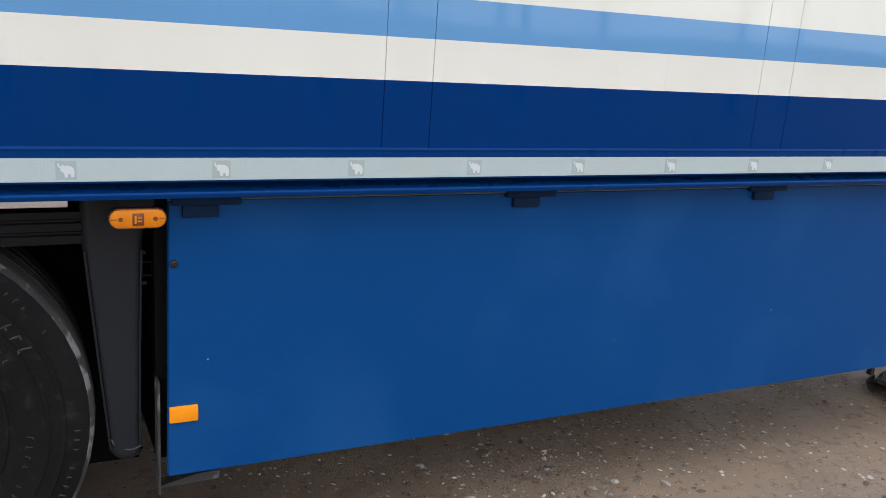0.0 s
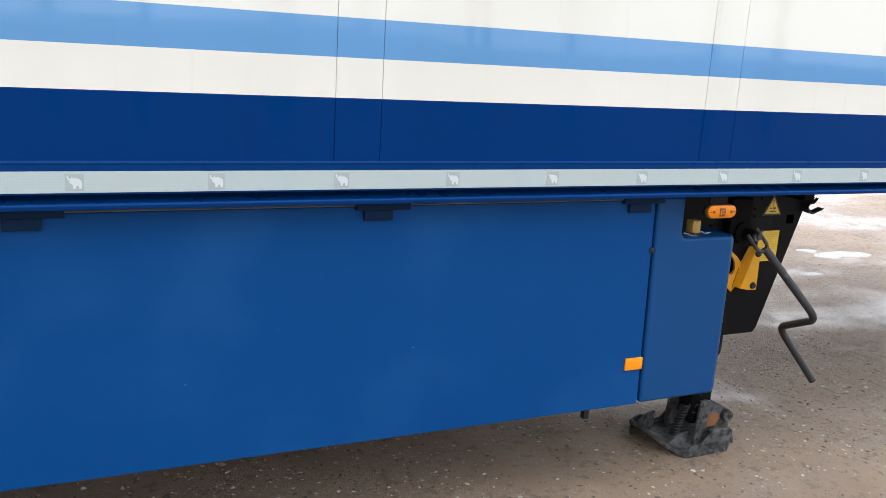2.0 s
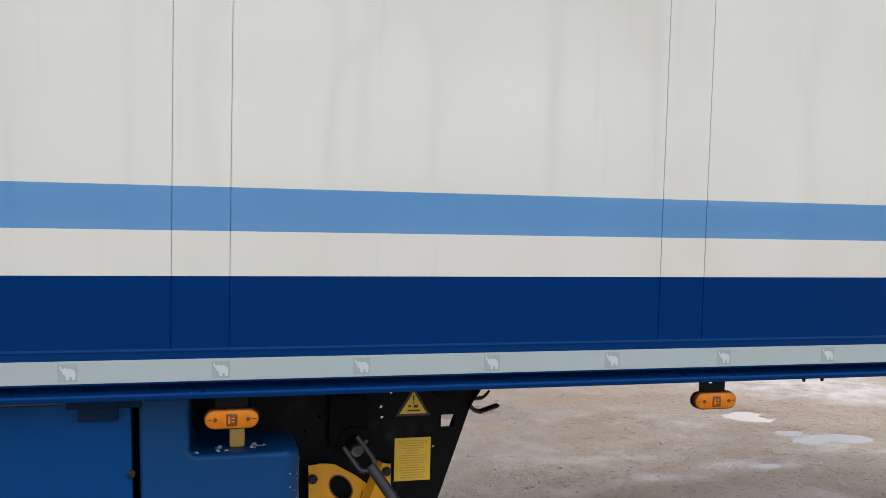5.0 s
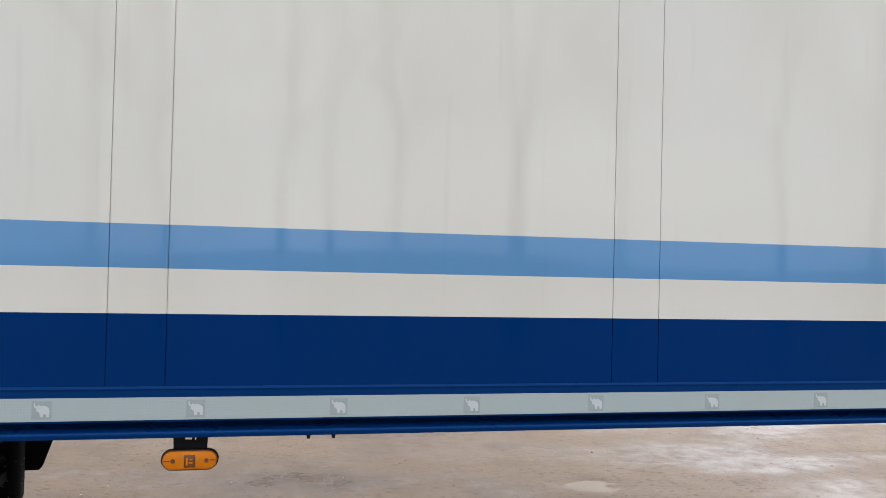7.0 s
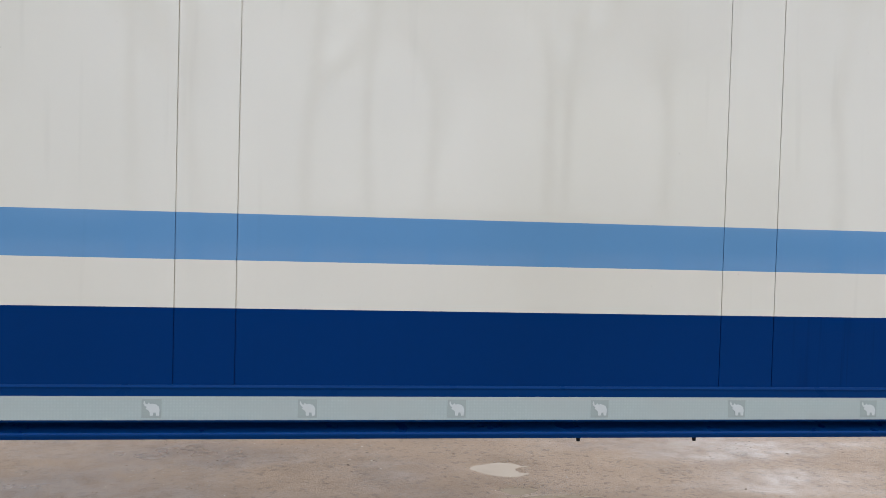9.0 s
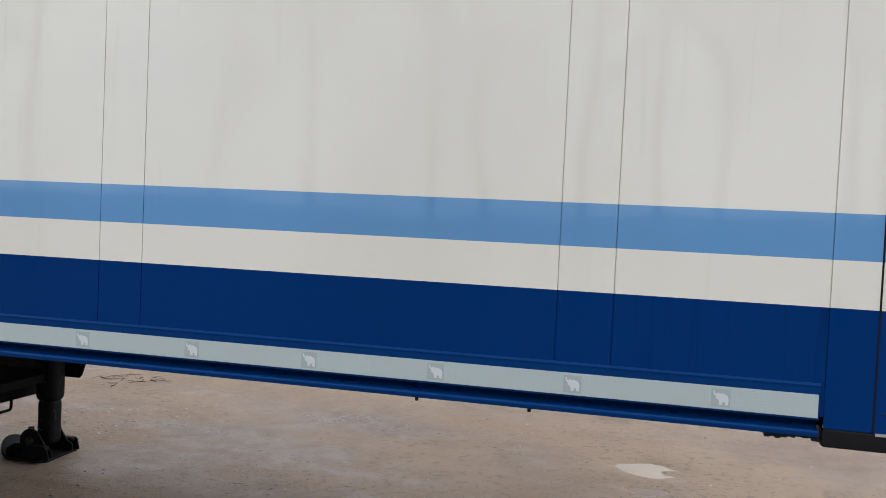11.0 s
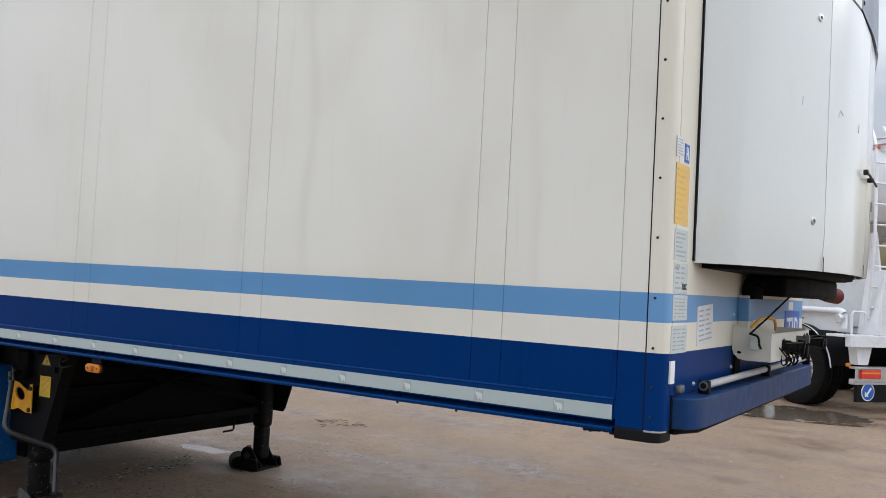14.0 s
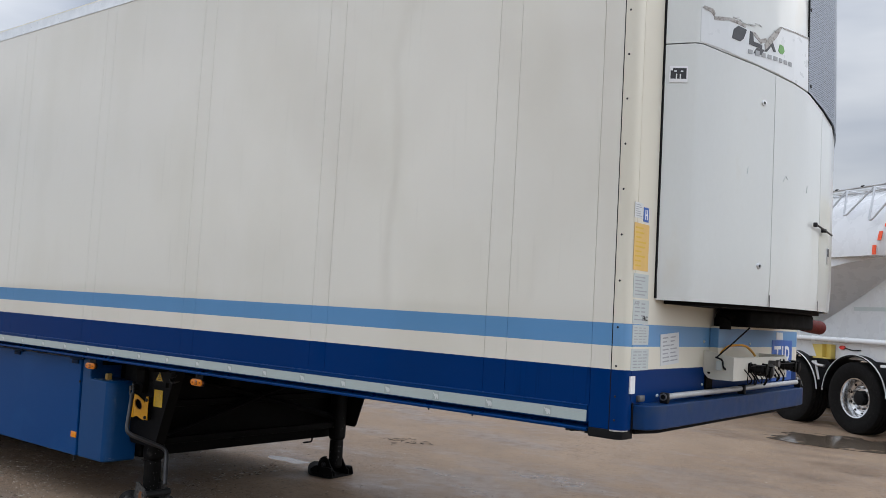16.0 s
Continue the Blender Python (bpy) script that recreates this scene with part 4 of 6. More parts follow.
# side marker lamps on dark brackets
def marker(x, z):
    lamp = part("marker_lamp", prism(arc(0.040, 0, 0.0215, 0.0215, 12, -90, 90) + arc(-0.040, 0, 0.0215, 0.0215, 12, 90, 270), "y", -0.006, 0.016, bev=0.005), M_AMBER, trailer, "amber oval side marker lamp")
    lamp.location = (x, 0.012, z)
    part("window", box(-0.013, 0.013, -0.0075, 0.0, -0.016, 0.014, 0.002), M_BROWN, lamp)
    for dx in (-0.038, 0.038):
        part("screw", spin([(0.0, -0.0075), (0.005, -0.0075), (0.006, -0.004)], "y", 10, (dx, 0, 0)), M_BROWN, lamp)
    part("gasket", prism(arc(0.042, 0, 0.0235, 0.0235, 10, -90, 90) + arc(-0.042, 0, 0.0235, 0.0235, 10, 90, 270), "y", 0.009, 0.022), M_PLASTIC, lamp)
    part("bezel", prism(arc(0.040, 0, 0.0232, 0.0232, 12, -90, 90) + arc(-0.040, 0, 0.0232, 0.0232, 12, 90, 270), "y", -0.001, 0.010,
                        [arc(0.040, 0, 0.0213, 0.0213, 12, -90, 90) + arc(-0.040, 0, 0.0213, 0.0213, 12, 90, 270)]), M_BROWN, lamp, "brown lens rim")
    part("print", joined(box(-0.008, -0.004, -0.0080, -0.0074, -0.010, 0.008), box(-0.001, 0.007, -0.0080, -0.0074, 0.002, 0.005), box(-0.001, 0.007, -0.0080, -0.0074, -0.006, -0.003)), M_AMBER, lamp, smooth=False)
    part("scratch", box(-0.060, -0.046, -0.0066, -0.0058, -0.001, 0.001), M_BROWN, lamp, smooth=False)
    part("scratch", box(0.046, 0.058, -0.0066, -0.0058, 0.0, 0.002), M_BROWN, lamp, smooth=False)
    part("bracket", prism([(-0.038, 0.015), (0.038, 0.015), (0.040, 0.065), (-0.040, 0.065)], "y", 0.018, 0.024,
                          [[(-0.012, 0.044), (0.002, 0.044), (0.004, 0.052), (-0.012, 0.052)], arc(0.011, 0.048, 0.002, 0.005, 8)]), M_PLASTIC, lamp, "black lamp bracket")


for x, z in ((1.360, 1.100), (2.656, 1.099), (-1.852, 1.107)):
    marker(x, z)

# hanging side plates of the landing gear
OUT = [(1.415, 1.165), (2.075, 1.165), (2.050, 1.10), (1.866, 0.56), (1.850, 0.541), (1.56, 0.541), (1.415, 0.75)]
HOLES = [[(1.945, 0.985), (1.985, 0.985), (1.985, 1.022), (1.945, 1.022)]] + [arc(x, z, 0.005, 0.005, 8) for x, z in
         ((1.772, 1.05), (1.775, 1.02), (1.60, 1.03), (1.70, 1.10), (1.80, 1.09), (1.99, 1.10), (1.925, 0.93), (1.56, 0.99))]
M_PLATE = surface("scuffed_black_plate", (0.003, 0.003, 0.0035), (0.007, 0.007, 0.0075), 0.5, 0, 0, 4, 80, 0.7, dirt=(0.024, 0.024, 0.025), dirt_at=(0.60, 0.84), relief=0.3, spec=0.09)
gear_plate = part("mounting_plate", prism(OUT, "y", 0.275, 0.287, HOLES), M_PLATE, trailer, "black steel mounting plate with holes")
part("plate_flange", prism([(2.075, 1.165), (2.050, 1.10), (1.866, 0.56), (1.855, 0.56), (2.039, 1.10), (2.064, 1.165)], "y", 0.287, 0.36), M_BLACK, gear_plate)
part("warning_triangle", prism([(1.812, 1.022), (1.914, 1.022), (1.863, 1.104)], "y", 0.2735, 0.2750), M_DKINK, gear_plate, "black-edged yellow warning triangle", smooth=False)
part("triangle_face", prism([(1.824, 1.029), (1.902, 1.029), (1.863, 1.091)], "y", 0.2722, 0.2735), M_YLABEL, gear_plate, smooth=False)
part("print", joined(box(1.861, 1.865, 0.2714, 0.2722, 1.066, 1.083), box(1.861, 1.865, 0.2714, 0.2722, 1.058, 1.062), box(1.846, 1.882, 0.2714, 0.2722, 1.036, 1.040),
                     box(1.848, 1.856, 0.2714, 0.2722, 1.048, 1.053), box(1.864, 1.876, 0.2714, 0.2722, 1.046, 1.054)), M_DKINK, gear_plate, smooth=False)
ylab = part("instruction_label", box(1.812, 1.916, 0.2732, 0.2750, 0.837, 0.960), M_YLABEL, gear_plate, "yellow instruction label with fine print", smooth=False)
rl = random.Random(2)
bars = []
for i in range(16):
    w = rl.uniform(0.03, 0.043) if i not in (4, 5, 10) else 0.018
    bars.append(box(1.864 - w, 1.864 + w, 0.2725, 0.2733, 0.951 - i * 0.0070 - 0.0011, 0.951 - i * 0.0070 + 0.0011))
part("print", joined(*bars), M_TAN, ylab, smooth=False)

# crank holder: a bolted sheet folded into a valley, with an oval hole in one of its faces
HOLDER = [(1.568, 0.906), (1.600, 0.910), (1.640, 0.904), (1.700, 0.866), (1.735, 0.836), (1.748, 0.872), (1.760, 0.905), (1.794, 0.899), (1.798, 0.733), (1.754, 0.735),
          (1.710, 0.744), (1.701, 0.721), (1.655, 0.750), (1.621, 0.737), (1.572, 0.732)]


def holder_y(x, z):
    """Depth of the folded sheet: flat wings, and a valley between two slanting folds."""
    t = (z - 0.721) / 0.115
    left, deep, right = 1.645 - 0.032 * t, 1.701 + 0.034 * t, 1.708 + 0.040 * t
    return 0.236 + 0.032 * max(0.0, min((x - left) / (deep - left), (right - x) / (right - deep), 1.0))


yb = prism(HOLDER, "y", 0.0, 0.006, [arc(1.659, 0.837, 0.026, 0.041, 22, turn=38)])
for d in (-0.006, 0.0, 0.006):
    for lo, hi in ((1.645, 1.613), (1.701, 1.735), (1.708, 1.748)):
        bmesh.ops.bisect_plane(yb, geom=yb.verts[:] + yb.edges[:] + yb.faces[:], plane_co=(lo + d, 0, 0.721), plane_no=(0.115, 0, lo - hi))
for v in yb.verts:
    v.co.y += holder_y(v.co.x, v.co.z)
bracket_y = part("crank_holder", yb, M_YELLOW, trailer, "worn yellow steel bracket with an oval hole", smooth=False)
lip = []
for k in range(25):
    a = 2 * math.pi * k / 24
    px, pz = 1.659 + 0.027 * math.cos(a) * math.cos(radians(38)) - 0.042 * math.sin(a) * math.sin(radians(38)), 0.837 + 0.027 * math.cos(a) * math.sin(radians(38)) + 0.042 * math.sin(a) * math.cos(radians(38))
    lip.append((px, holder_y(px, pz) - 0.0005, pz))
part("hole_rim", tube(lip, 0.0022, 6, False), M_RUST_PATCH, bracket_y, "worn rusty rim of the hole")
part("scuff", tube([(1.722 - 0.005 * k + 0.002 * (k % 2), holder_y(1.722 - 0.005 * k, 0.82 - 0.016 * k) - 0.0004, 0.82 - 0.016 * k) for k in range(6)], 0.0018, 5), M_RUST_PATCH, bracket_y)
part("spacer", joined(*[box(x - 0.016, x + 0.016, 0.242, 0.275, z - 0.016, z + 0.016) for x, z in ((1.580, 0.870), (1.581, 0.749), (1.782, 0.880), (1.776, 0.752))]), M_FRAME, bracket_y)
for x, z in ((1.580, 0.870), (1.581, 0.749), (1.782, 0.880), (1.776, 0.752)):
    part("bolt", spin([(0.0, -0.008), (0.010, -0.008), (0.0135, -0.003), (0.0135, 0.006)], "y", 10, (x, 0.234, z)), M_DKSTEEL, bracket_y)
part("gearbox", joined(box(1.62, 1.73, 0.235, 0.30, 0.95, 1.10, 0.012), spin([(0.0, -0.05), (0.02, -0.05), (0.026, 0.0), (0.045, 0.01), (0.045, 0.06)], "y", 18, (1.688, 0.215, 0.965))), M_FRAME, trailer, "black gearbox housing")

# folded crank handle hanging in its fork
crank_path = bend([(1.722, 0.150, 0.925), (1.897, 0.012, 0.672), (2.004, 0.285, 0.548), (2.143, 0.193, 0.328)], 0.055, 7)
M_CRANK = surface("worn_crank_steel", (0.026, 0.026, 0.027), (0.044, 0.041, 0.040), 0.45, 0.4, 0, 12, 150, 0.8, dirt=(0.11, 0.085, 0.065), dirt_at=(0.62, 0.82), relief=0.3)
crank = part("crank_handle", tube(crank_path, 0.0150, 12), M_CRANK, trailer, "bent dark steel crank handle")
prongs = []
for k in (-1, 1):
    prongs.append(tube(bend([(1.728, 0.143, 0.914), (1.714 + k * 0.019, 0.150, 0.925 + k * 0.013), (1.670 + k * 0.018, 0.172, 0.986 + k * 0.013)], 0.012, 4), 0.0070, 8))
prongs.append(tube([(1.692 - 0.024, 0.166, 0.972 - 0.017), (1.692 + 0.024, 0.166, 0.972 + 0.017)], 0.0055, 8))
prongs.append(tube([(1.692, 0.19, 0.968), (1.692, 0.150, 0.968)], 0.012, 12))
part("fork", joined(*prongs), M_CRANK, crank, "worn steel clevis with its pin")
part("shaft", tube([(1.686, 0.26, 0.963), (1.686, 0.155, 0.963)], 0.014, 12), M_STEEL, crank)
for path, w in (([(2.050, 1.092), (2.030, 1.070), (2.024, 1.052), (2.036, 1.036), (2.056, 1.030), (2.108, 1.046)], 0.030), ([(2.024, 1.058), (2.036, 1.068), (2.062, 1.070), (2.074, 1.078), (2.080, 1.087)], 0.016)):
    strip = [(x + 0.0028, z + 0.0035) for x, z in path] + [(x - 0.0028, z - 0.0035) for x, z in reversed(path)]
    part("hook", prism(strip, "y", 0.262 - w / 2, 0.262 + w / 2), M_DKSTEEL, gear_plate, "flat black steel hook", smooth=False)



def landing_leg(x, y):
    zg = ground_z(y) - 0.008
    side = -1 if y < 1.3 else 1
    # the far foot's shade is put into its colour: black instead of dusty steel
    steel = M_SHOE if side < 0 else M_BLACK
    leg = part("landing_leg", box(x - 0.070, x + 0.070, y - 0.065, y + 0.065, 0.41, 1.14, 0.045, 4), M_BLACK, trailer, "black telescopic landing leg")
    part("inner_tube", box(x - 0.055, x + 0.055, y - 0.052, y + 0.052, zg + 0.075, 0.43, 0.030, 3), M_BLACK, leg, "black scuffed inner tube")
    outline = arc(x - 0.12, y, 0.155, 0.170, 14, 100, 260) + [(x + 0.05, y - 0.165), (x + 0.095, y - 0.13), (x + 0.095, y + 0.13), (x + 0.05, y + 0.165)]
    sole = prism(outline, "z", zg, zg + 0.020, bev=0.004)
    bmesh.ops.subdivide_edges(sole, edges=[e for e in sole.edges if abs(e.verts[0].co.x - e.verts[1].co.x) > 0.08], cuts=4, use_grid_fill=True)
    for v in sole.verts:
        d = max(0.0, (x - 0.12) - v.co.x)
        v.co.z += d * d * 3.2
    part("shoe", sole, steel, leg, "worn steel foot plate with a curled toe")
    for s in (-1, 1):
        if side < 0:
            cheek = [(x - 0.065, zg + 0.018), (x + 0.092, zg + 0.018), (x + 0.108, zg + 0.060), (x + 0.104, zg + 0.145), (x + 0.070, zg + 0.162), (x - 0.020, zg + 0.208), (x - 0.052, zg + 0.205), (x - 0.062, zg + 0.10)]
        else:
            cheek = [(x - 0.125, zg + 0.018), (x + 0.092, zg + 0.018), (x + 0.092, zg + 0.060), (x + 0.060, zg + 0.075)] + arc(x - 0.050, zg + 0.105, 0.072, 0.072, 14, 20, 195)
        part("cheek", prism(cheek, "y", y + s * 0.085, y + s * 0.097, bev=0.003), steel, leg)
        part("toe_web", prism([(x - 0.225, zg + 0.035), (x - 0.12, zg + 0.018), (x - 0.115, zg + 0.09), (x - 0.15, zg + 0.085)], "y", y + s * 0.100, y + s * 0.108), steel, leg)
        part("guide", joined(prism([(x - 0.135, zg + 0.014), (x - 0.120, zg + 0.030), (x - 0.055, zg + 0.044), (x - 0.015, zg + 0.082), (x + 0.078, zg + 0.092), (x + 0.092, zg + 0.080), (x + 0.104, zg + 0.040), (x + 0.108, zg + 0.018)], "y", y + s * 0.138, y + s * 0.128, bev=0.003),
                             box(x - 0.012, x + 0.082, y + s * 0.118 - 0.022, y + s * 0.118 + 0.022, zg + 0.070, zg + 0.092, 0.009, 3)), steel, leg, "raised side guard of the foot")
    part("toe_wall", prism([(x - 0.12 + 0.150 * math.cos(radians(d)), y + 0.165 * math.sin(radians(d))) for d in range(95, 160, 8)] + [(x - 0.12 + 0.142 * math.cos(radians(d)), y + 0.157 * math.sin(radians(d))) for d in range(151, 90, -8)], "z", zg + 0.012, zg + 0.052), steel, leg)
    part("axle_pin", spin([(0.0, -0.118), (0.014, -0.118), (0.018, -0.110), (0.026, -0.104), (0.026, 0.104), (0.0, 0.112)], "y", 16, (x + 0.082 if side < 0 else x - 0.05, y, zg + (0.132 if side < 0 else 0.105))), M_DKSTEEL, leg, "pivot pin with a worn collar")
    pts = []
    for i in range(150):
        t = i / 149
        a = t * 2 * math.pi * 11
        bx, bz = x - 0.135 + 0.05 * t, zg + 0.05 + 0.125 * t
        pts.append((bx + 0.017 * math.cos(a), y - 0.045 + 0.017 * math.sin(a), bz))
    part("spring", tube(pts, 0.0038, 5), M_DKSTEEL, leg, "coiled return spring")
    if side < 0:
        part("rust_patch", prism([(x - 0.012, zg + 0.092), (x + 0.020, zg + 0.080), (x + 0.055, zg + 0.118), (x + 0.046, zg + 0.140), (x + 0.010, zg + 0.150), (x - 0.006, zg + 0.125)], "y", y - 0.0985, y - 0.0965), M_RUST_PATCH, leg)
        part("pivot_collar", spin([(0.010, -0.122), (0.020, -0.122), (0.024, -0.116), (0.024, -0.098)], "y", 18, (x + 0.082, y, zg + 0.132)), steel, leg)
    rs = random.Random(31)
    spots = []
    for i in range(34):
        a, z, k = rs.uniform(-0.052, 0.052), zg + 0.12 + 0.42 * rs.random() ** 1.4, rs.uniform(0.0004, 0.0015)
        face = 0.0655 if z > 0.455 else 0.0525
        spots.append(box(x + a - k, x + a + k, y - face - 0.0006, y - face + 0.002, z - k, z + k))
        if abs(a) < 0.045:
            f2 = 0.0705 if z > 0.455 else 0.0555
            spots.append(box(x + f2 - 0.002, x + f2 + 0.0006, y + a - k, y + a + k, z + 0.02 - k, z + 0.02 + k))
    tagged(part("mud_splash", joined(*spots), M_CHIP, leg, "dried pale mud spots", smooth=False), kind="stuff")
    return leg


M_SHOE = surface("dusty_steel", (0.022, 0.022, 0.024), (0.125, 0.116, 0.105), 0.65, 0.1, 0, 18, 120, 0.9, dirt=(0.009, 0.0085, 0.008), dirt_at=(0.46, 0.62), relief=0.5)
landing_leg(1.700, 0.385)
landing_leg(1.735, 2.300)

# cross frame between the legs, chassis and braces
part("mounting_plate", prism(OUT, "y", 2.40, 2.412, HOLES), M_BLACK, trailer, "black steel mounting plate with holes")
part("cross_plate", prism([(0.29, 0.60), (1.35, 0.60), (1.55, 0.605), (2.22, 0.68), (2.40, 0.70), (2.40, 1.165), (0.29, 1.165)], "x", 1.60, 1.615), M_FRAME, trailer)
part("cross_beam", box(1.70, 1.75, 0.29, 2.40, 0.533, 0.583, 0.006), M_FRAME, trailer)
part("cross_beam", box(1.60, 1.67, 0.29, 2.40, 0.80, 0.85, 0.006), M_FRAME, trailer)
for a, b in (((1.72, 0.42, 0.60), (1.70, 2.28, 1.10)), ((1.72, 2.28, 0.62), (1.70, 0.42, 1.10))):
    part("brace", tube([a, b], 0.026, 4), M_PLATE, trailer)
part("lug", box(1.70, 1.75, 1.10, 1.20, 0.505, 0.533, 0.004), M_FRAME, trailer)
part("hanger", tube(bend([(1.735, 1.985, 0.54), (1.735, 1.985, 0.425), (1.735, 1.88, 0.425)], 0.02), 0.008, 6), M_FRAME, trailer)
for y in (0.78, 1.72):
    part("chassis_beam", box(REAR, 2.05, y, y + 0.10, 0.98, 1.168, 0.006), M_FRAME, trailer)
for x in np.arange(-7.4, 2.0, 0.62):
    part("cross_member", box(x, x + 0.05, 0.16, WIDTH - 0.16, 1.10, 1.168), M_FRAME, trailer)

# wheel bay: black sheets standing in for its shade, mudguard, flap and wheels
part("bay_shade_sheet", box(-6.7, -1.79, 0.60, 0.64, 0.20, 1.12), M_FRAME, trailer, "black sheet standing in for the shade in the axle bay")
part("bay_shade_sheet", box(-6.7, -1.79, WIDTH - 0.64, WIDTH - 0.60, 0.20, 1.12), M_FRAME, trailer)
part("bay_shade_sheet", box(-1.80, -1.77, 0.14, WIDTH - 0.14, 0.43, 1.12), M_FRAME, trailer)
flap = part("mud_flap", prism([(-1.968, 1.145), (-1.800, 1.145), (-1.826, 1.02), (-1.838, 0.50), (-1.834, 0.456), (-1.845, 0.440), (-1.872, 0.434), (-1.900, 0.440), (-1.913, 0.46), (-1.962, 1.00)], "y", 0.135, 0.215, bev=0.022, seg=4), M_FLAP, trailer, "dark grey plastic mudguard end, scuffed")
# lower lip in a paler colour than the flap
part("flap_edge", tube(bend([(-1.836, 0.140, 0.475), (-1.862, 0.135, 0.466), (-1.898, 0.139, 0.476), (-1.912, 0.142, 0.50)], 0.015), 0.0026, 6), M_STAY, flap, "pale lip along the lower edge")
part("flap_edge", tube([(-1.960, 0.140, 1.0), (-1.936, 0.139, 0.72), (-1.913, 0.141, 0.475)], 0.0030, 6), M_FLAP, flap)
part("flap_edge", tube([(-1.830, 0.138, 1.0), (-1.838, 0.138, 0.72), (-1.841, 0.139, 0.475)], 0.0030, 6), M_FLAP, flap)
part("guard_beam", prism([(0.150, 1.018), (0.150, 1.038), (0.156, 1.042), (0.156, 1.046), (0.150, 1.050), (0.150, 1.068), (0.156, 1.072), (0.156, 1.076), (0.150, 1.080), (0.150, 1.096), (0.200, 1.096), (0.200, 1.018)], "x", -6.6, -1.962), M_PLASTIC, trailer, "ribbed black side guard beam")
for z in (0.895, 0.975):
    part("stud", tube([(-1.832, 0.20, z), (-1.812, 0.20, z)], 0.006, 8), M_DKSTEEL, flap)
part("light_strip", box(-6.6, -1.994, 0.095, 0.14, 1.119, 1.143, 0.003), M_ALU, trailer, "pale aluminium strip")
part("square_tube", prism([(-1.828, 0.915), (-1.796, 0.915), (-1.796, 0.955), (-1.828, 0.955)], "y", 0.19, 0.6, [[(-1.823, 0.920), (-1.801, 0.920), (-1.801, 0.950), (-1.823, 0.950)]]), M_PLASTIC, trailer)


def tyre_profile(R, w, rim):
    s = w / 2
    return [(rim, -s * 0.72), (rim + 0.01, -s * 0.86), (rim + 0.030, -s * 0.93), (rim + 0.033, -s * 0.955), (rim + 0.040, -s * 0.955), (rim + 0.043, -s * 0.94), (rim + (R - rim) * 0.25, -s * 0.985), (rim + (R - rim) * 0.27, -s * 1.0),
            (rim + (R - rim) * 0.50, -s * 1.02), (rim + (R - rim) * 0.515, -s * 1.035), (rim + (R - rim) * 0.54, -s * 1.035), (rim + (R - rim) * 0.555, -s * 1.015),
            (R - 0.085, -s * 1.0), (R - 0.080, -s * 1.015), (R - 0.074, -s * 1.015), (R - 0.070, -s * 0.99),
            (R - 0.045, -s * 0.97), (R - 0.018, -s * 0.92), (R - 0.006, -s * 0.84),
            (R, -s * 0.62), (R, -s * 0.56), (R - 0.012, -s * 0.55), (R - 0.012, -s * 0.49), (R, -s * 0.48), (R, -s * 0.18), (R - 0.012, -s * 0.17), (R - 0.012, -s * 0.11), (R, -s * 0.10),
            (R, s * 0.10), (R - 0.012, s * 0.11), (R - 0.012, s * 0.17), (R, s * 0.18), (R, s * 0.48), (R - 0.012, s * 0.49), (R - 0.012, s * 0.55), (R, s * 0.56), (R, s * 0.62),
            (R - 0.006, s * 0.84), (R - 0.018, s * 0.92), (R - 0.045, s * 0.97), (rim + (R - rim) * 0.5, s * 1.02), (rim + 0.01, s * 0.86), (rim, s * 0.72)]


WHEEL_BITS = {}


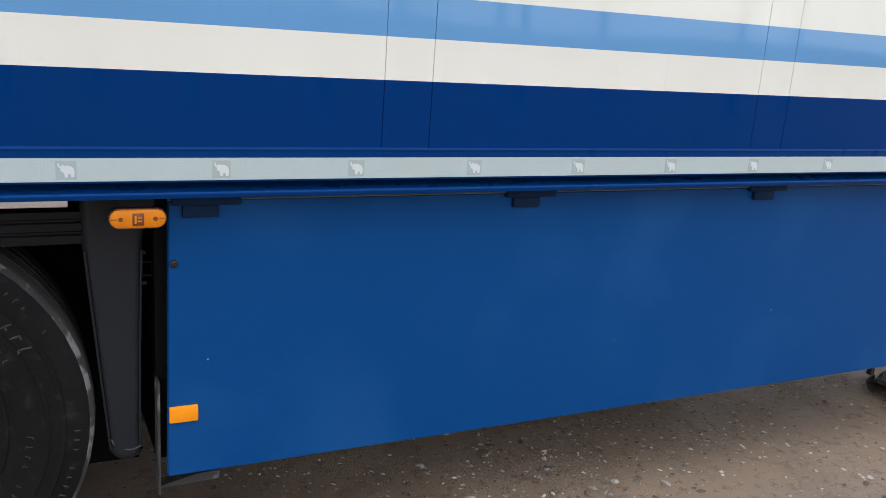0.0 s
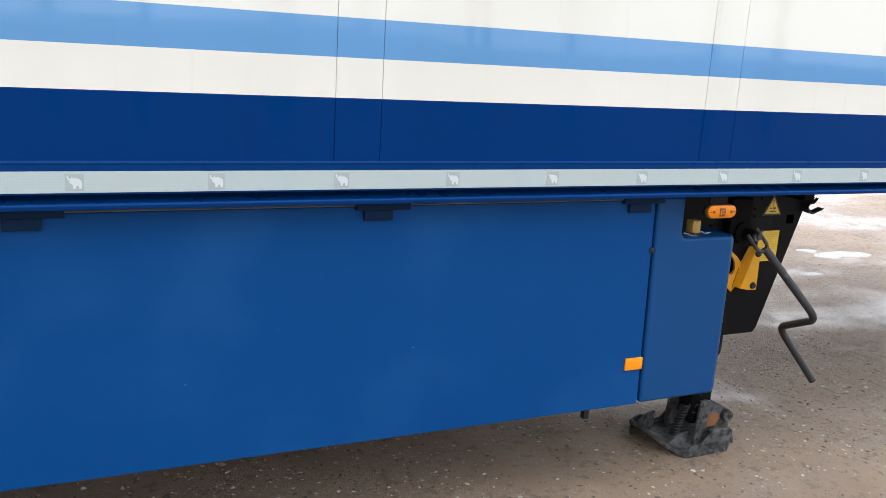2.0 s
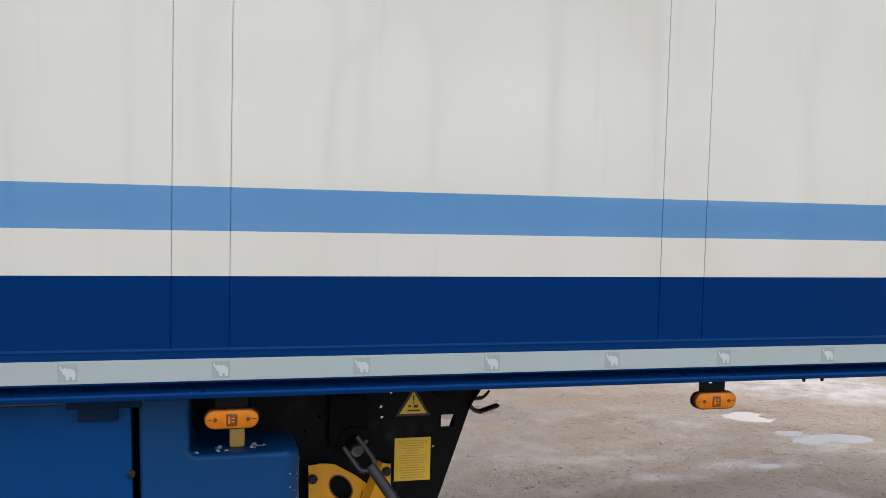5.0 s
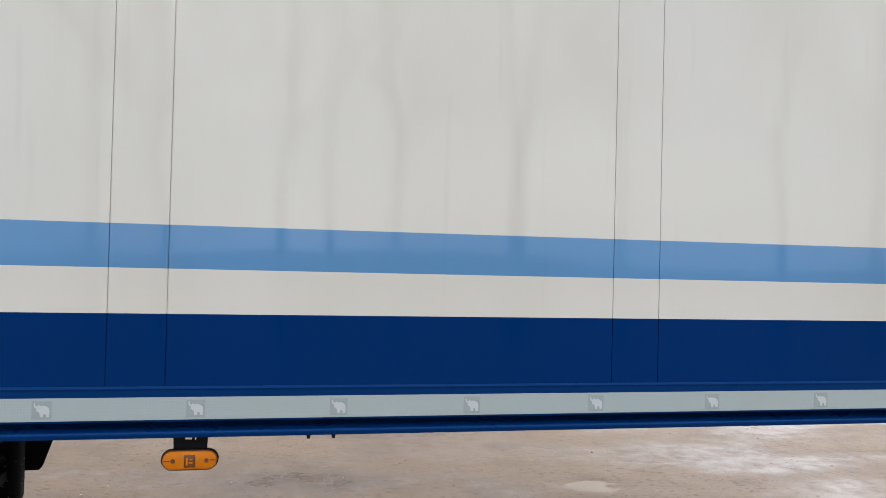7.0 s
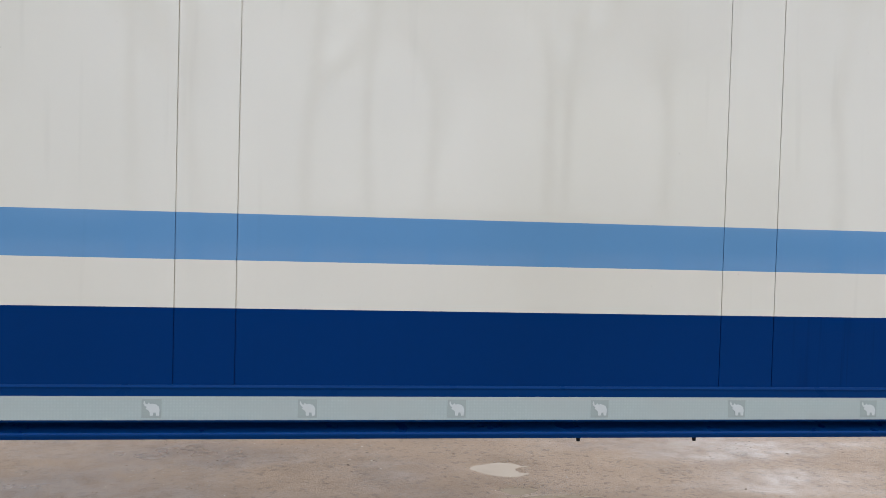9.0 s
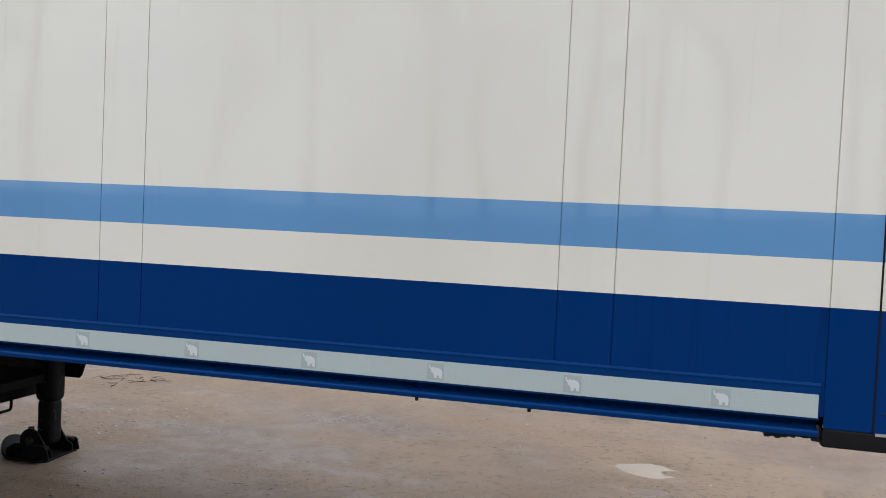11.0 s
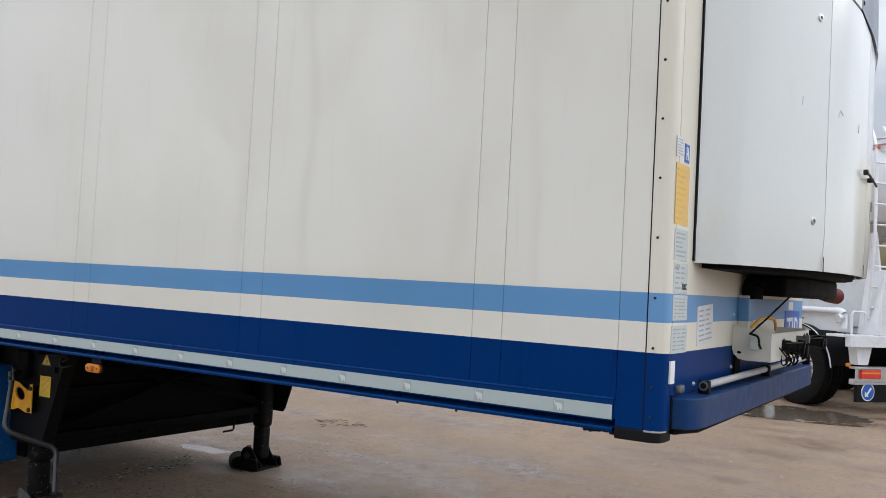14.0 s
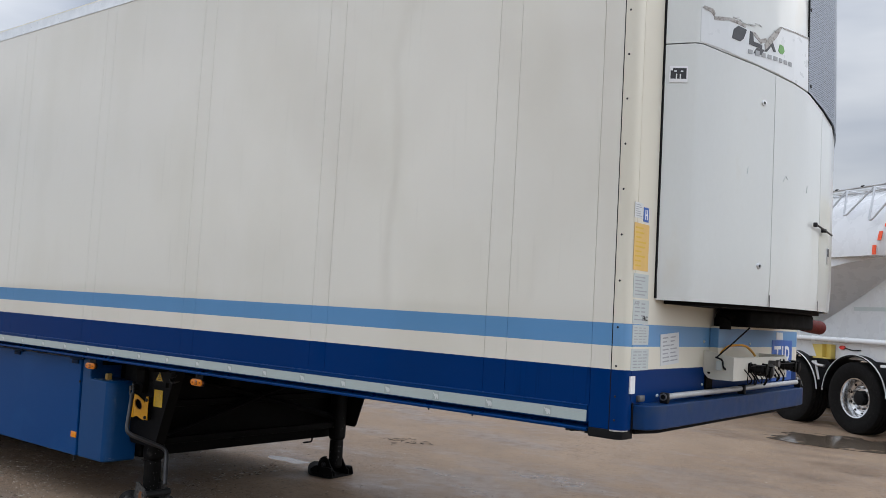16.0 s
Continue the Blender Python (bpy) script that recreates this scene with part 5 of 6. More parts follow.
def wheel_part(parent, centre, R, w, rim_mat, hub_mat, out=-1, dusty=False):
    """A wheel: tyre, dished disc rim with hand holes, hub and nuts; the outer face looks along out * y."""
    rim = R * 0.545
    tyre = part("tyre", spin(tyre_profile(R, w, rim), "y", 56), M_RUBBER, parent, "worn black truck tyre")
    tyre.location = centre
    s = w / 2
    o = out
    if dusty:
        rt = random.Random(6)
        marks = []
        for ring, size, n, lean, gap in ((0.56, 0.016, 76, 0.35, 4), (0.36, 0.008, 90, 0.2, 5), (0.80, 0.007, 120, 0.0, 3)):
            for i in range(n):
                t = 2 * math.pi * i / n
                if (i // (n // 12)) % gap == 0 or rt.random() < 0.12:
                    continue
                h = size * rt.uniform(0.75, 1.05)
                q = joined(box(-size * 0.30, -size * 0.08, -0.0022, 0.002, -h, h), box(-size * 0.30, size * 0.42, -0.0022, 0.002, *rt.choice(((h * 0.7, h), (-h, -h * 0.7), (-h * 0.15, h * 0.15)))))
                bmesh.ops.transform(q, matrix=Matrix.Rotation(math.pi / 2 - t + lean, 4, "Y"), verts=q.verts)
                rr = rim + (R - rim) * ring
                bmesh.ops.translate(q, verts=q.verts, vec=(rr * math.cos(t), o * s * (1.024 if ring == 0.56 else 1.004), rr * math.sin(t)))
                marks.append(q)
        tagged(part("raised_marks", joined(*marks), M_RAISED, tyre, smooth=False), kind="stuff")
        tyre.data.materials.append(M_TREAD)
        tyre.data.materials.append(M_DUST)
        for p in tyre.data.polygons:
            r = math.hypot(p.center.x, p.center.z)
            p.material_index = 1 if r > R - 0.008 else 2 if r > R - 0.016 else 0
    rimb = spin([(rim + 0.012, o * s * 0.86), (rim + 0.016, o * s * 0.80), (rim - 0.012, o * s * 0.76), (rim - 0.030, o * s * 0.55), (rim - 0.040, o * s * 0.10), (rim * 0.70, o * s * 0.02), (rim * 0.62, o * s * 0.12),
                 (rim * 0.48, o * s * 0.14), (rim * 0.46, o * s * 0.05), (0.0, o * s * 0.05)], "y", 40)
    part("rim", rimb, rim_mat, tyre)
    part("hub", spin([(rim * 0.38, o * s * 0.10), (rim * 0.36, o * s * 0.40), (rim * 0.30, o * s * 0.46), (rim * 0.16, o * s * 0.48), (0.0, o * s * 0.48)], "y", 24), hub_mat, tyre)
    key = (round(R, 3), o)
    if key not in WHEEL_BITS:
        WHEEL_BITS[key] = (mesh_of("wheel_nut", spin([(0.016, o * s * 0.10), (0.016, o * s * 0.26), (0.010, o * s * 0.28), (0.0, o * s * 0.28)], "y", 6), M_STEEL),
                           mesh_of("hand_hole", spin([(0.0, o * s * 0.085), (rim * 0.075, o * s * 0.085), (rim * 0.085, o * s * 0.0)], "y", 12), M_FRAME))
    for i in range(10):
        for name, data, ring, turn in (("wheel_nut", WHEEL_BITS[key][0], 0.56, 0.0), ("hand_hole", WHEEL_BITS[key][1], 0.80, 0.5)):
            t = 2 * math.pi * (i + turn) / 10
            bit = new(name, data)
            bit.parent = tyre
            bit.location = (rim * ring * math.cos(t), 0, rim * ring * math.sin(t))
    return tyre


for x in (-2.470, -3.78, -5.09):
    for y, o in ((0.295, -1), (WIDTH - 0.295, 1)):
        wheel_part(trailer, (x, y, ground_z(y) + 0.520), 0.527, 0.385, M_STEEL, M_DKSTEEL, o, True)


# ---------------------------------------------------------------- refrigeration unit on the front wall
unit = thing("refrigeration_unit", "white refrigeration unit with dents hung on the trailer front", "cooling unit")
HALF = [(5.726, 0.274), (5.846, 0.346), (5.872, 0.372), (5.960, 0.500), (6.040, 0.650), (6.092, 0.776), (6.136, 0.93), (6.164, 1.10), (6.178, 1.30)]
PLAN = HALF + [(x + (0.014 if y > 0.6 else 0.0), WIDTH - y) for x, y in HALF[-2::-1]]


def along(plan, y0, y1):
    """The stretch of the outline between two y, with both ends put in."""
    out = []
    for (xa, ya), (xb, yb) in zip(plan, plan[1:]):
        for y in (y0, y1):
            if ya < y < yb:
                t = (y - ya) / (yb - ya)
                out.append((xa + (xb - xa) * t, y))
        if y0 <= yb <= y1:
            out.append((xb, yb))
    if y0 <= plan[0][1]:
        out.append(plan[0])
    return sorted(set(out), key=lambda p: p[1])


def seam_z(y):
    return float(np.interp(y, (0.276, 0.36, 0.51, 0.77, 1.08, 1.316, 1.543, 1.75, 2.0, 2.324), (2.992, 3.004, 2.966, 2.925, 2.896, 2.842, 2.792, 2.748, 2.73, 2.72)))


def shell(plan, z_low, z_high, depth=0.05, rows=6, lean=0.0, tuck=0.0):
    """A curved skin that follows the outline between two heights, with thickness."""
    bm = bmesh.new()
    pts = []
    for (xa, ya), (xb, yb) in zip(plan, plan[1:]):
        n = max(1, int(abs(yb - ya) / 0.05))
        pts += [(xa + (xb - xa) * i / n, ya + (yb - ya) * i / n) for i in range(n)]
    pts.append(plan[-1])
    grid = []
    for x, y in pts:
        lo = z_low(y) if callable(z_low) else z_low
        hi = z_high(y) if callable(z_high) else z_high
        col = []
        for r in range(rows + 1):
            t = r / rows
            z = lo + (hi - lo) * t
            k = 0.0
            if tuck and r == 0:
                k = tuck
            col.append(bm.verts.new((x - k - lean * t * (x - 5.72), y + (k if y < 1.3 else -k) * 0.5, z)))
        grid.append(col)
    for a, b in zip(grid, grid[1:]):
        for r in range(rows):
            bm.faces.new((a[r], b[r], b[r + 1], a[r + 1]))
    bmesh.ops.recalc_face_normals(bm, faces=bm.faces[:])
    bmesh.ops.solidify(bm, geom=bm.faces[:], thickness=depth * 0.4)
    bmesh.ops.recalc_face_normals(bm, faces=bm.faces[:])
    return bm


part("backing", prism([(5.721, 0.30)] + [(x - 0.03, max(0.31, min(WIDTH - 0.31, y))) for x, y in PLAN[1:-1]] + [(5.721, WIDTH - 0.30)], "z", 1.80, 3.9), M_FRAME, unit)
for name, y0, y1 in (("side_door", 0.276, 0.7745), ("front_door", 0.7785, 1.297), ("front_door", 1.301, 1.822), ("side_door", 1.830, WIDTH - 0.276)):
    part(name, shell(along(PLAN, y0, y1), 1.768, lambda y: seam_z(y) - 0.003, 0.03, 8, 0.0, 0.008), M_WHITE, unit, "white dented service door")
for y0, y1 in ((0.276, 1.085), (1.95, WIDTH - 0.276)):
    part("upper_cowl", shell(along(PLAN, y0, y1), lambda y: seam_z(y) + 0.003, 3.92, 0.03, 6, 0.05), M_WHITE, unit, "white upper cowling")
part("gasket", box(5.7205, 5.7275, 0.268, 0.300, 1.775, 3.92), M_PLASTIC, unit)
part("tray", prism([(5.73, 0.36), (5.86, 0.42), (6.03, 0.70), (6.10, 1.0), (6.115, 1.3), (6.10, 1.6), (6.03, 1.90), (5.86, 2.18), (5.73, 2.24)], "z", 1.752, 1.774), M_FRAME, unit, "black lower edge")
part("fan_box", prism([(5.76, 1.06), (5.90, 1.06), (5.97, 1.30), (5.985, 1.95), (5.95, 2.06), (5.76, 2.08)], "z", 1.662, 1.756, bev=0.018, seg=3), M_FRAME, unit, "black underside housing")
part("exhaust_pipe", tube(bend([(5.770, 1.035, 1.645), (5.770, 1.035, 1.715), (5.84, 1.18, 1.712), (5.87, 1.6, 1.712), (5.89, 2.06, 1.706)], 0.08, 8), 0.044, 18), M_FRAME, unit, "black silencer pipe under the unit")
part("exhaust", tube([(5.912, 2.03, 1.698), (5.92, 2.15, 1.690), (5.94, 2.27, 1.684)], 0.043, 16), M_RUST, unit, "red-brown exhaust stub")


def unit_normal_frame(y, z):
    """A pose on the outline at y: local z points out of the skin, local y up."""
    for (xa, ya), (xb, yb) in zip(PLAN, PLAN[1:]):
        if ya <= y <= yb:
            t = (y - ya) / (yb - ya)
            p = Vector((xa + (xb - xa) * t, y, z))
            d = Vector((xb - xa, yb - ya, 0)).normalized()
            nrm = Vector((d.y, -d.x, 0))
            return Matrix(((d.x, 0, nrm.x, p.x), (d.y, 0, nrm.y, p.y), (0, 1, 0, p.z), (0, 0, 0, 1)))


for y, z in ((0.700, 1.962), (0.702, 2.766)):
    lk = part("door_lock", spin([(0.007, 0.001), (0.008, 0.006), (0.014, 0.005), (0.018, -0.004)], "z", 16), M_ALU, unit, "round door lock")
    part("lock_core", spin([(0.0, 0.002), (0.006, 0.002), (0.0075, -0.002)], "z", 12), M_DKSTEEL, lk)
    lk.matrix_basis = unit_normal_frame(y, z)
for y, z0, z1, w in ((0.776, 1.768, 1.795, 0.004), (1.30, 1.768, 1.79, 0.003)):
    st = part("rust_stain", box(-w * 0.6, w * 0.6, 0, z1 - z0 + 0.03, -0.001, 0.0012), M_CRANK, unit, "dark rusty run below the door seam")
    st.matrix_basis = unit_normal_frame(y, z0)
bd = part("badge", box(-0.043, 0.043, -0.040, 0.040, -0.002, 0.0035, 0.001), M_CLEAN, unit, "square black and white badge")
bd.matrix_basis = unit_normal_frame(0.308, 2.846)
for w in (box(-0.037, 0.037, -0.022, 0.030, 0.0035, 0.0040),):
    part("print", w, M_DKINK, bd, smooth=False)
for w in (box(-0.020, -0.008, 0.012, 0.018, 0.0040, 0.0045), box(0.010, 0.022, 0.012, 0.018, 0.0040, 0.0045), box(-0.012, -0.006, -0.022, 0.002, 0.0040, 0.0045), box(0.006, 0.012, -0.022, 0.002, 0.0040, 0.0045), box(-0.037, -0.026, 0.018, 0.030, 0.0040, 0.0045)):
    part("print", w, M_CLEAN, bd, smooth=False)


def skin_patch(name, outline, material, label="", lift=0.004, sub=18):
    """A thin decal whose outline is given in (y, z), bent onto the unit's skin."""
    bm = bmesh.new()
    ys = [p[0] for p in outline]
    f = bm.faces.new([bm.verts.new((0, y, z)) for y, z in outline])
    for i in range(1, sub):
        y = min(ys) + (max(ys) - min(ys)) * i / sub
        bmesh.ops.bisect_plane(bm, geom=bm.verts[:] + bm.edges[:] + bm.faces[:], plane_co=(0, y, 0), plane_no=(0, 1, 0))
    for v in bm.verts:
        fr = unit_normal_frame(v.co.y, v.co.z)
        v.co.x = fr.translation.x + lift - (0.05 * max(0, (v.co.z - seam_z(v.co.y)) / (3.92 - seam_z(v.co.y))) * (fr.translation.x - 5.72))
    out = bmesh.ops.extrude_face_region(bm, geom=bm.faces[:])
    bmesh.ops.translate(bm, verts=[g for g in out["geom"] if isinstance(g, bmesh.types.BMVert)], vec=(-0.003, 0, 0))
    bmesh.ops.recalc_face_normals(bm, faces=bm.faces[:])
    return part(name, bm, material, unit, label, smooth=False)


def stroke(a, b, w):
    (ya, za), (yb, zb) = a, b
    d = math.hypot(yb - ya, zb - za)
    ny, nz = -(zb - za) / d * w / 2, (yb - ya) / d * w / 2
    return [(ya + ny, za + nz), (ya - ny, za - nz), (yb - ny, zb - nz), (yb + ny, zb + nz)]


M_DECAL = surface("silver_decal", (0.72, 0.74, 0.735), (0.66, 0.68, 0.67), 0.3, 0.0, 0, 3, 100, 0.5, relief=0)
skin_patch("torn_decal", [(0.362, 3.010), (0.43, 2.996), (0.545, 2.968), (0.66, 2.948), (0.77, 2.932), (0.92, 2.914), (1.079, 2.900), (1.079, 3.190), (0.93, 3.181), (0.86, 3.186), (0.817, 3.178), (0.775, 3.145), (0.734, 3.109), (0.70, 3.070),
                          (0.665, 3.060), (0.640, 3.088), (0.612, 3.111), (0.575, 3.118), (0.537, 3.129), (0.486, 3.138), (0.45, 3.130), (0.418, 3.128), (0.416, 3.153), (0.39, 3.166), (0.362, 3.178)], M_DECAL, "torn silver decal with worn lettering blocks")
M_CHARCOAL = surface("charcoal_print", (0.035, 0.037, 0.04), (0.07, 0.07, 0.075), 0.45, 0, 0, 30, 200, 0.7, relief=0)
M_TORN = surface("torn_backing", (0.30, 0.28, 0.25), (0.52, 0.50, 0.47), 0.7, 0, 0, 30, 120, 0.9, dirt=(0.16, 0.14, 0.12), dirt_at=(0.5, 0.7), relief=0.4)
skin_patch("torn_edge", [(0.364, 3.176), (0.37, 3.186), (0.41, 3.178), (0.420, 3.160), (0.416, 3.140), (0.405, 3.158)], M_TORN, "curled torn edge", lift=0.008, sub=6)
skin_patch("torn_edge", [(0.418, 3.126), (0.45, 3.128), (0.486, 3.136), (0.537, 3.127), (0.575, 3.116), (0.58, 3.126), (0.54, 3.142), (0.49, 3.150), (0.44, 3.146), (0.42, 3.142)], M_TORN, "curled torn edge", lift=0.006)
skin_patch("torn_edge", [(0.60, 3.108), (0.665, 3.056), (0.71, 3.074), (0.70, 3.092), (0.66, 3.078), (0.63, 3.106)], M_TORN, "curled torn edge", lift=0.006)
skin_patch("torn_edge", [(0.695, 3.030), (0.725, 3.062), (0.77, 3.110), (0.815, 3.176), (0.80, 3.172), (0.76, 3.140), (0.72, 3.100), (0.69, 3.060)], M_TORN, lift=0.0075, sub=6)
skin_patch("torn_edge", [(0.817, 3.176), (0.93, 3.178), (1.079, 3.187), (1.079, 3.177), (0.92, 3.170), (0.83, 3.168)], M_TORN, lift=0.0055, sub=6)
for outline in ([(0.503, 3.052), (0.548, 3.044), (0.566, 3.062), (0.582, 3.108), (0.535, 3.119), (0.512, 3.098)], [(0.598, 3.040), (0.672, 3.030), (0.674, 3.050), (0.622, 3.058), (0.618, 3.100), (0.602, 3.108)],
                [(0.690, 3.022), (0.706, 3.024), (0.735, 3.060), (0.752, 3.034), (0.766, 3.036), (0.744, 3.082), (0.726, 3.076)], [(0.622, 3.000), (0.668, 3.000), (0.690, 3.030), (0.640, 3.030)]):
    skin_patch("decal_block", outline, M_CHARCOAL, lift=0.0065, sub=4)
skin_patch("decal_block", [(0.786, 3.048), (0.800, 3.036), (0.822, 3.036), (0.836, 3.056), (0.824, 3.080), (0.798, 3.082)], surface("green_print", (0.12, 0.35, 0.06), (0.10, 0.3, 0.05), 0.4, relief=0), lift=0.0065, sub=3)
for k in range(8):
    skin_patch("decal_block", stroke((0.592 + k * 0.040, 3.004 - k * 0.0005), (0.616 + k * 0.040, 3.004 - k * 0.0005), 0.020 if k != 1 else 0.026), M_INK, lift=0.0072, sub=2)

# smears above the tear, and scratches on the doors
M_SMEAR = surface("grey_smear", (0.40, 0.40, 0.39), (0.52, 0.52, 0.50), 0.6, 0, 0, 30, 200, 0.8, relief=0)
rs = random.Random(12)
for k in range(13):
    y, z, a, d = rs.uniform(0.50, 0.78), rs.uniform(3.125, 3.165), rs.uniform(-0.6, 0.3), rs.uniform(0.010, 0.035)
    skin_patch("smear", stroke((y, z), (y + d * math.cos(a), z + d * math.sin(a)), rs.uniform(0.002, 0.006)), M_SMEAR, lift=0.0045, sub=2)
for a, b in (((0.617, 2.439), (0.612, 2.403)), ((0.861, 2.397), (0.878, 2.428)), ((0.878, 2.428), (0.898, 2.413)), ((1.101, 2.407), (1.096, 2.371))):
    skin_patch("scratch", stroke(a, b, 0.0014), M_LABEL, lift=0.0022, sub=2)

# perforated grille in the middle of the front
M_MESHBACK = surface("grille_backing", (0.05, 0.058, 0.07), (0.08, 0.09, 0.105), 0.6, relief=0)
g_pts = [p for p in along(PLAN, 1.085, 1.95)]
grille = part("grille_frame", shell(g_pts, lambda y: seam_z(y) + 0.012, 3.92, 0.02, 3, 0.05), M_MESHBACK, unit, "dark backing of the grille")
gm = bmesh.new()
PITCH, RIB = 0.0115, 0.0058


def grille_x(y, z):
    """The bulged face of the grille."""
    bulge = 0.004 + 0.006 * math.sin(math.pi * min(1.0, max(0.0, (y - 1.085) / 0.865)))
    x = unit_normal_frame(y, z).translation.x
    return x + bulge - 0.05 * max(0, (z - 2.84) / 1.08) * (x - 5.72)


def grille_face(y0, y1, z0, z1):
    """One small face of the punched sheet, cut off along the seam below."""
    z = [max(z0, seam_z(y0) + 0.005), max(z0, seam_z(y1) + 0.005), max(z1, seam_z(y1) + 0.005), max(z1, seam_z(y0) + 0.005)]
    if z[2] - z[1] + z[3] - z[0] > 1e-4:
        gm.faces.new([gm.verts.new((grille_x(y, q), y, q)) for y, q in zip((y0, y1, y1, y0), z)])


for iz, z in enumerate(np.arange(2.730, 3.90, PITCH)):
    for y in np.arange(1.089, 1.945, PITCH):
        grille_face(y, y + PITCH, z, z + RIB)
        c = y + (PITCH / 2 if iz % 2 else 0.0)
        grille_face(c, c + RIB, z + RIB, z + PITCH)
for y in np.arange(1.085, 1.935, 0.02):
    a, b = seam_z(y) + 0.004, seam_z(y + 0.02) + 0.004
    gm.faces.new([gm.verts.new((grille_x(q, w) + 0.001, q, w)) for q, w in ((y, a), (y + 0.02, b), (y + 0.02, b + 0.012), (y, a + 0.012))])
part("grille_mesh", gm, M_GRILLE, unit, "grey punched metal grille", smooth=False)
part("grille_edge", box(-0.004, 0.004, -0.002, 0.002, seam_z(1.085) + 0.004, 3.90), M_PLASTIC, unit).location = (grille_x(1.085, 3.2), 1.085, 0)
for y in (1.112,):
    for z in (2.935, 3.345, 3.75):
        fr = unit_normal_frame(y, z)
        fr.translation.x = grille_x(y, z) - 0.016
        s = part("screw", spin([(0.0, 0.021), (0.008, 0.020), (0.011, 0.014)], "z", 10), M_DKSTEEL, unit)
        s.matrix_basis = fr
hd = part("latch", joined(tube([(-0.150, 0.016, 0.016), (0.0, 0.000, 0.022), (0.110, -0.014, 0.026)], 0.0050, 8), box(-0.158, -0.142, 0.004, 0.028, 0.0, 0.020, 0.003), box(-0.008, 0.010, -0.010, 0.010, 0.0, 0.026, 0.003)), M_DKSTEEL, unit, "dark door latch")
hd.matrix_basis = unit_normal_frame(1.34, 2.20)
hd2 = part("latch_plate", box(-0.014, 0.014, -0.045, 0.045, -0.002, 0.004, 0.001), M_ALU, unit)
hd2.matrix_basis = unit_normal_frame(1.47, 2.075)
part("key_slot", box(-0.012, 0.012, -0.004, 0.040, 0.004, 0.006), M_DKINK, hd2, smooth=False)


# ---------------------------------------------------------------- white tank trailer behind
WT = Matrix.Translation((5.125, 9.624, ground_z(9.6) - 0.008)) @ pose(0, 0, 0, 0, 0, 145.4)
white = thing("tank_trailer", "white silo tank trailer with chrome wheels parked behind", "trailer", at=WT, group="parked tank trailers")


def vault(r, x0, x1, cy, cz, segs=40):
    """The upper half of a lying drum with a domed end, closed below."""
    bm = bmesh.new()
    rings = []
    for x, k in ((x0 - 0.34, 0.02), (x0 - 0.30, 0.35), (x0 - 0.20, 0.68), (x0 - 0.08, 0.90), (x0 + 0.02, 0.98), (x0 + 0.10, 1.0), (x0 + 3.0, 1.0), (x1, 1.0), (x1 + 0.2, 0.7), (x1 + 0.3, 0.02)):
        ring = []
        for i in range(segs + 1):
            t = math.pi * i / segs
            rake = 0.40 * math.sin(t) if x < x0 + 0.2 else 0.0
            ring.append(bm.verts.new((x - rake, cy + r * k * math.cos(t), cz + r * k * math.sin(t))))
        rings.append(ring)
    for p, q in zip(rings, rings[1:]):
        for i in range(segs):
            bm.faces.new((p[i], p[i + 1], q[i + 1], q[i]))
        bm.faces.new((p[0], q[0], q[segs], p[segs]))
    bm.faces.new(rings[0])
    bm.faces.new(rings[-1][::-1])
    bmesh.ops.recalc_face_normals(bm, faces=bm.faces[:])
    return bm


def slanted_hopper(x0, x1, xo, z0, z1, cy, r, segs=48):
    """A raked cone from a wide oval under the drum down to a round outlet, with a rolled lip along the top."""
    bm = bmesh.new()
    rings = []
    for k, lip in ((-0.03, 1.006), (0.0, 1.012), (0.012, 1.012), (0.018, 0.995), (0.2, 1), (0.4, 1), (0.6, 1), (0.8, 1), (1.0, 1)):
        w = max(0.0, k)
        cx, rx, ry = (x0 + x1) / 2 * (1 - w) + xo * w, ((x1 - x0) / 2 * (1 - w) + 0.24 * w) * lip, (r * (1 - w) + 0.24 * w) * lip
        ring = []
        for i in range(segs):
            t = 2 * math.pi * i / segs
            droop = -(1 - w) * min(0.45, 0.30 * max(0.0, 0.90 + math.cos(t)) ** 1.5) if k >= 0 else 0.0
            ring.append(bm.verts.new((cx - rx * math.cos(t) * -1, cy + ry * math.sin(t), z0 + (z1 - z0) * k + droop)))
        rings.append(ring)
    for p, q in zip(rings, rings[1:]):
        for i in range(segs):
            bm.faces.new((p[i], p[(i + 1) % segs], q[(i + 1) % segs], q[i]))
    bm.faces.new(rings[-1])
    bmesh.ops.recalc_face_normals(bm, faces=bm.faces[:])
    return bm


M_RAILTUBE = surface("grey_white_tube", (0.56, 0.57, 0.58), (0.46, 0.47, 0.48), 0.45, 0.1, 0, 6, 90, 0.6, relief=0.1)
part("tank", vault(1.15, 0.62, 8.8, -1.2, 2.58), M_TANKER, white, "glossy white tank body")
part("hopper", slanted_hopper(0.42, 3.3, 3.1, 2.60, 1.22, -1.2, 1.13), M_TANKER, white, "white raked hopper cone under the drum")
part("hopper", slanted_hopper(3.4, 6.8, 5.6, 2.58, 1.22, -1.2, 1.13), M_TANKER, white)
part("chassis_beam", box(0.1, 8.5, -0.95, -0.80, 1.02, 1.22, 0.01), M_TANKER, white)
part("chassis_beam", box(0.1, 8.5, -1.60, -1.45, 1.02, 1.22, 0.01), M_TANKER, white)
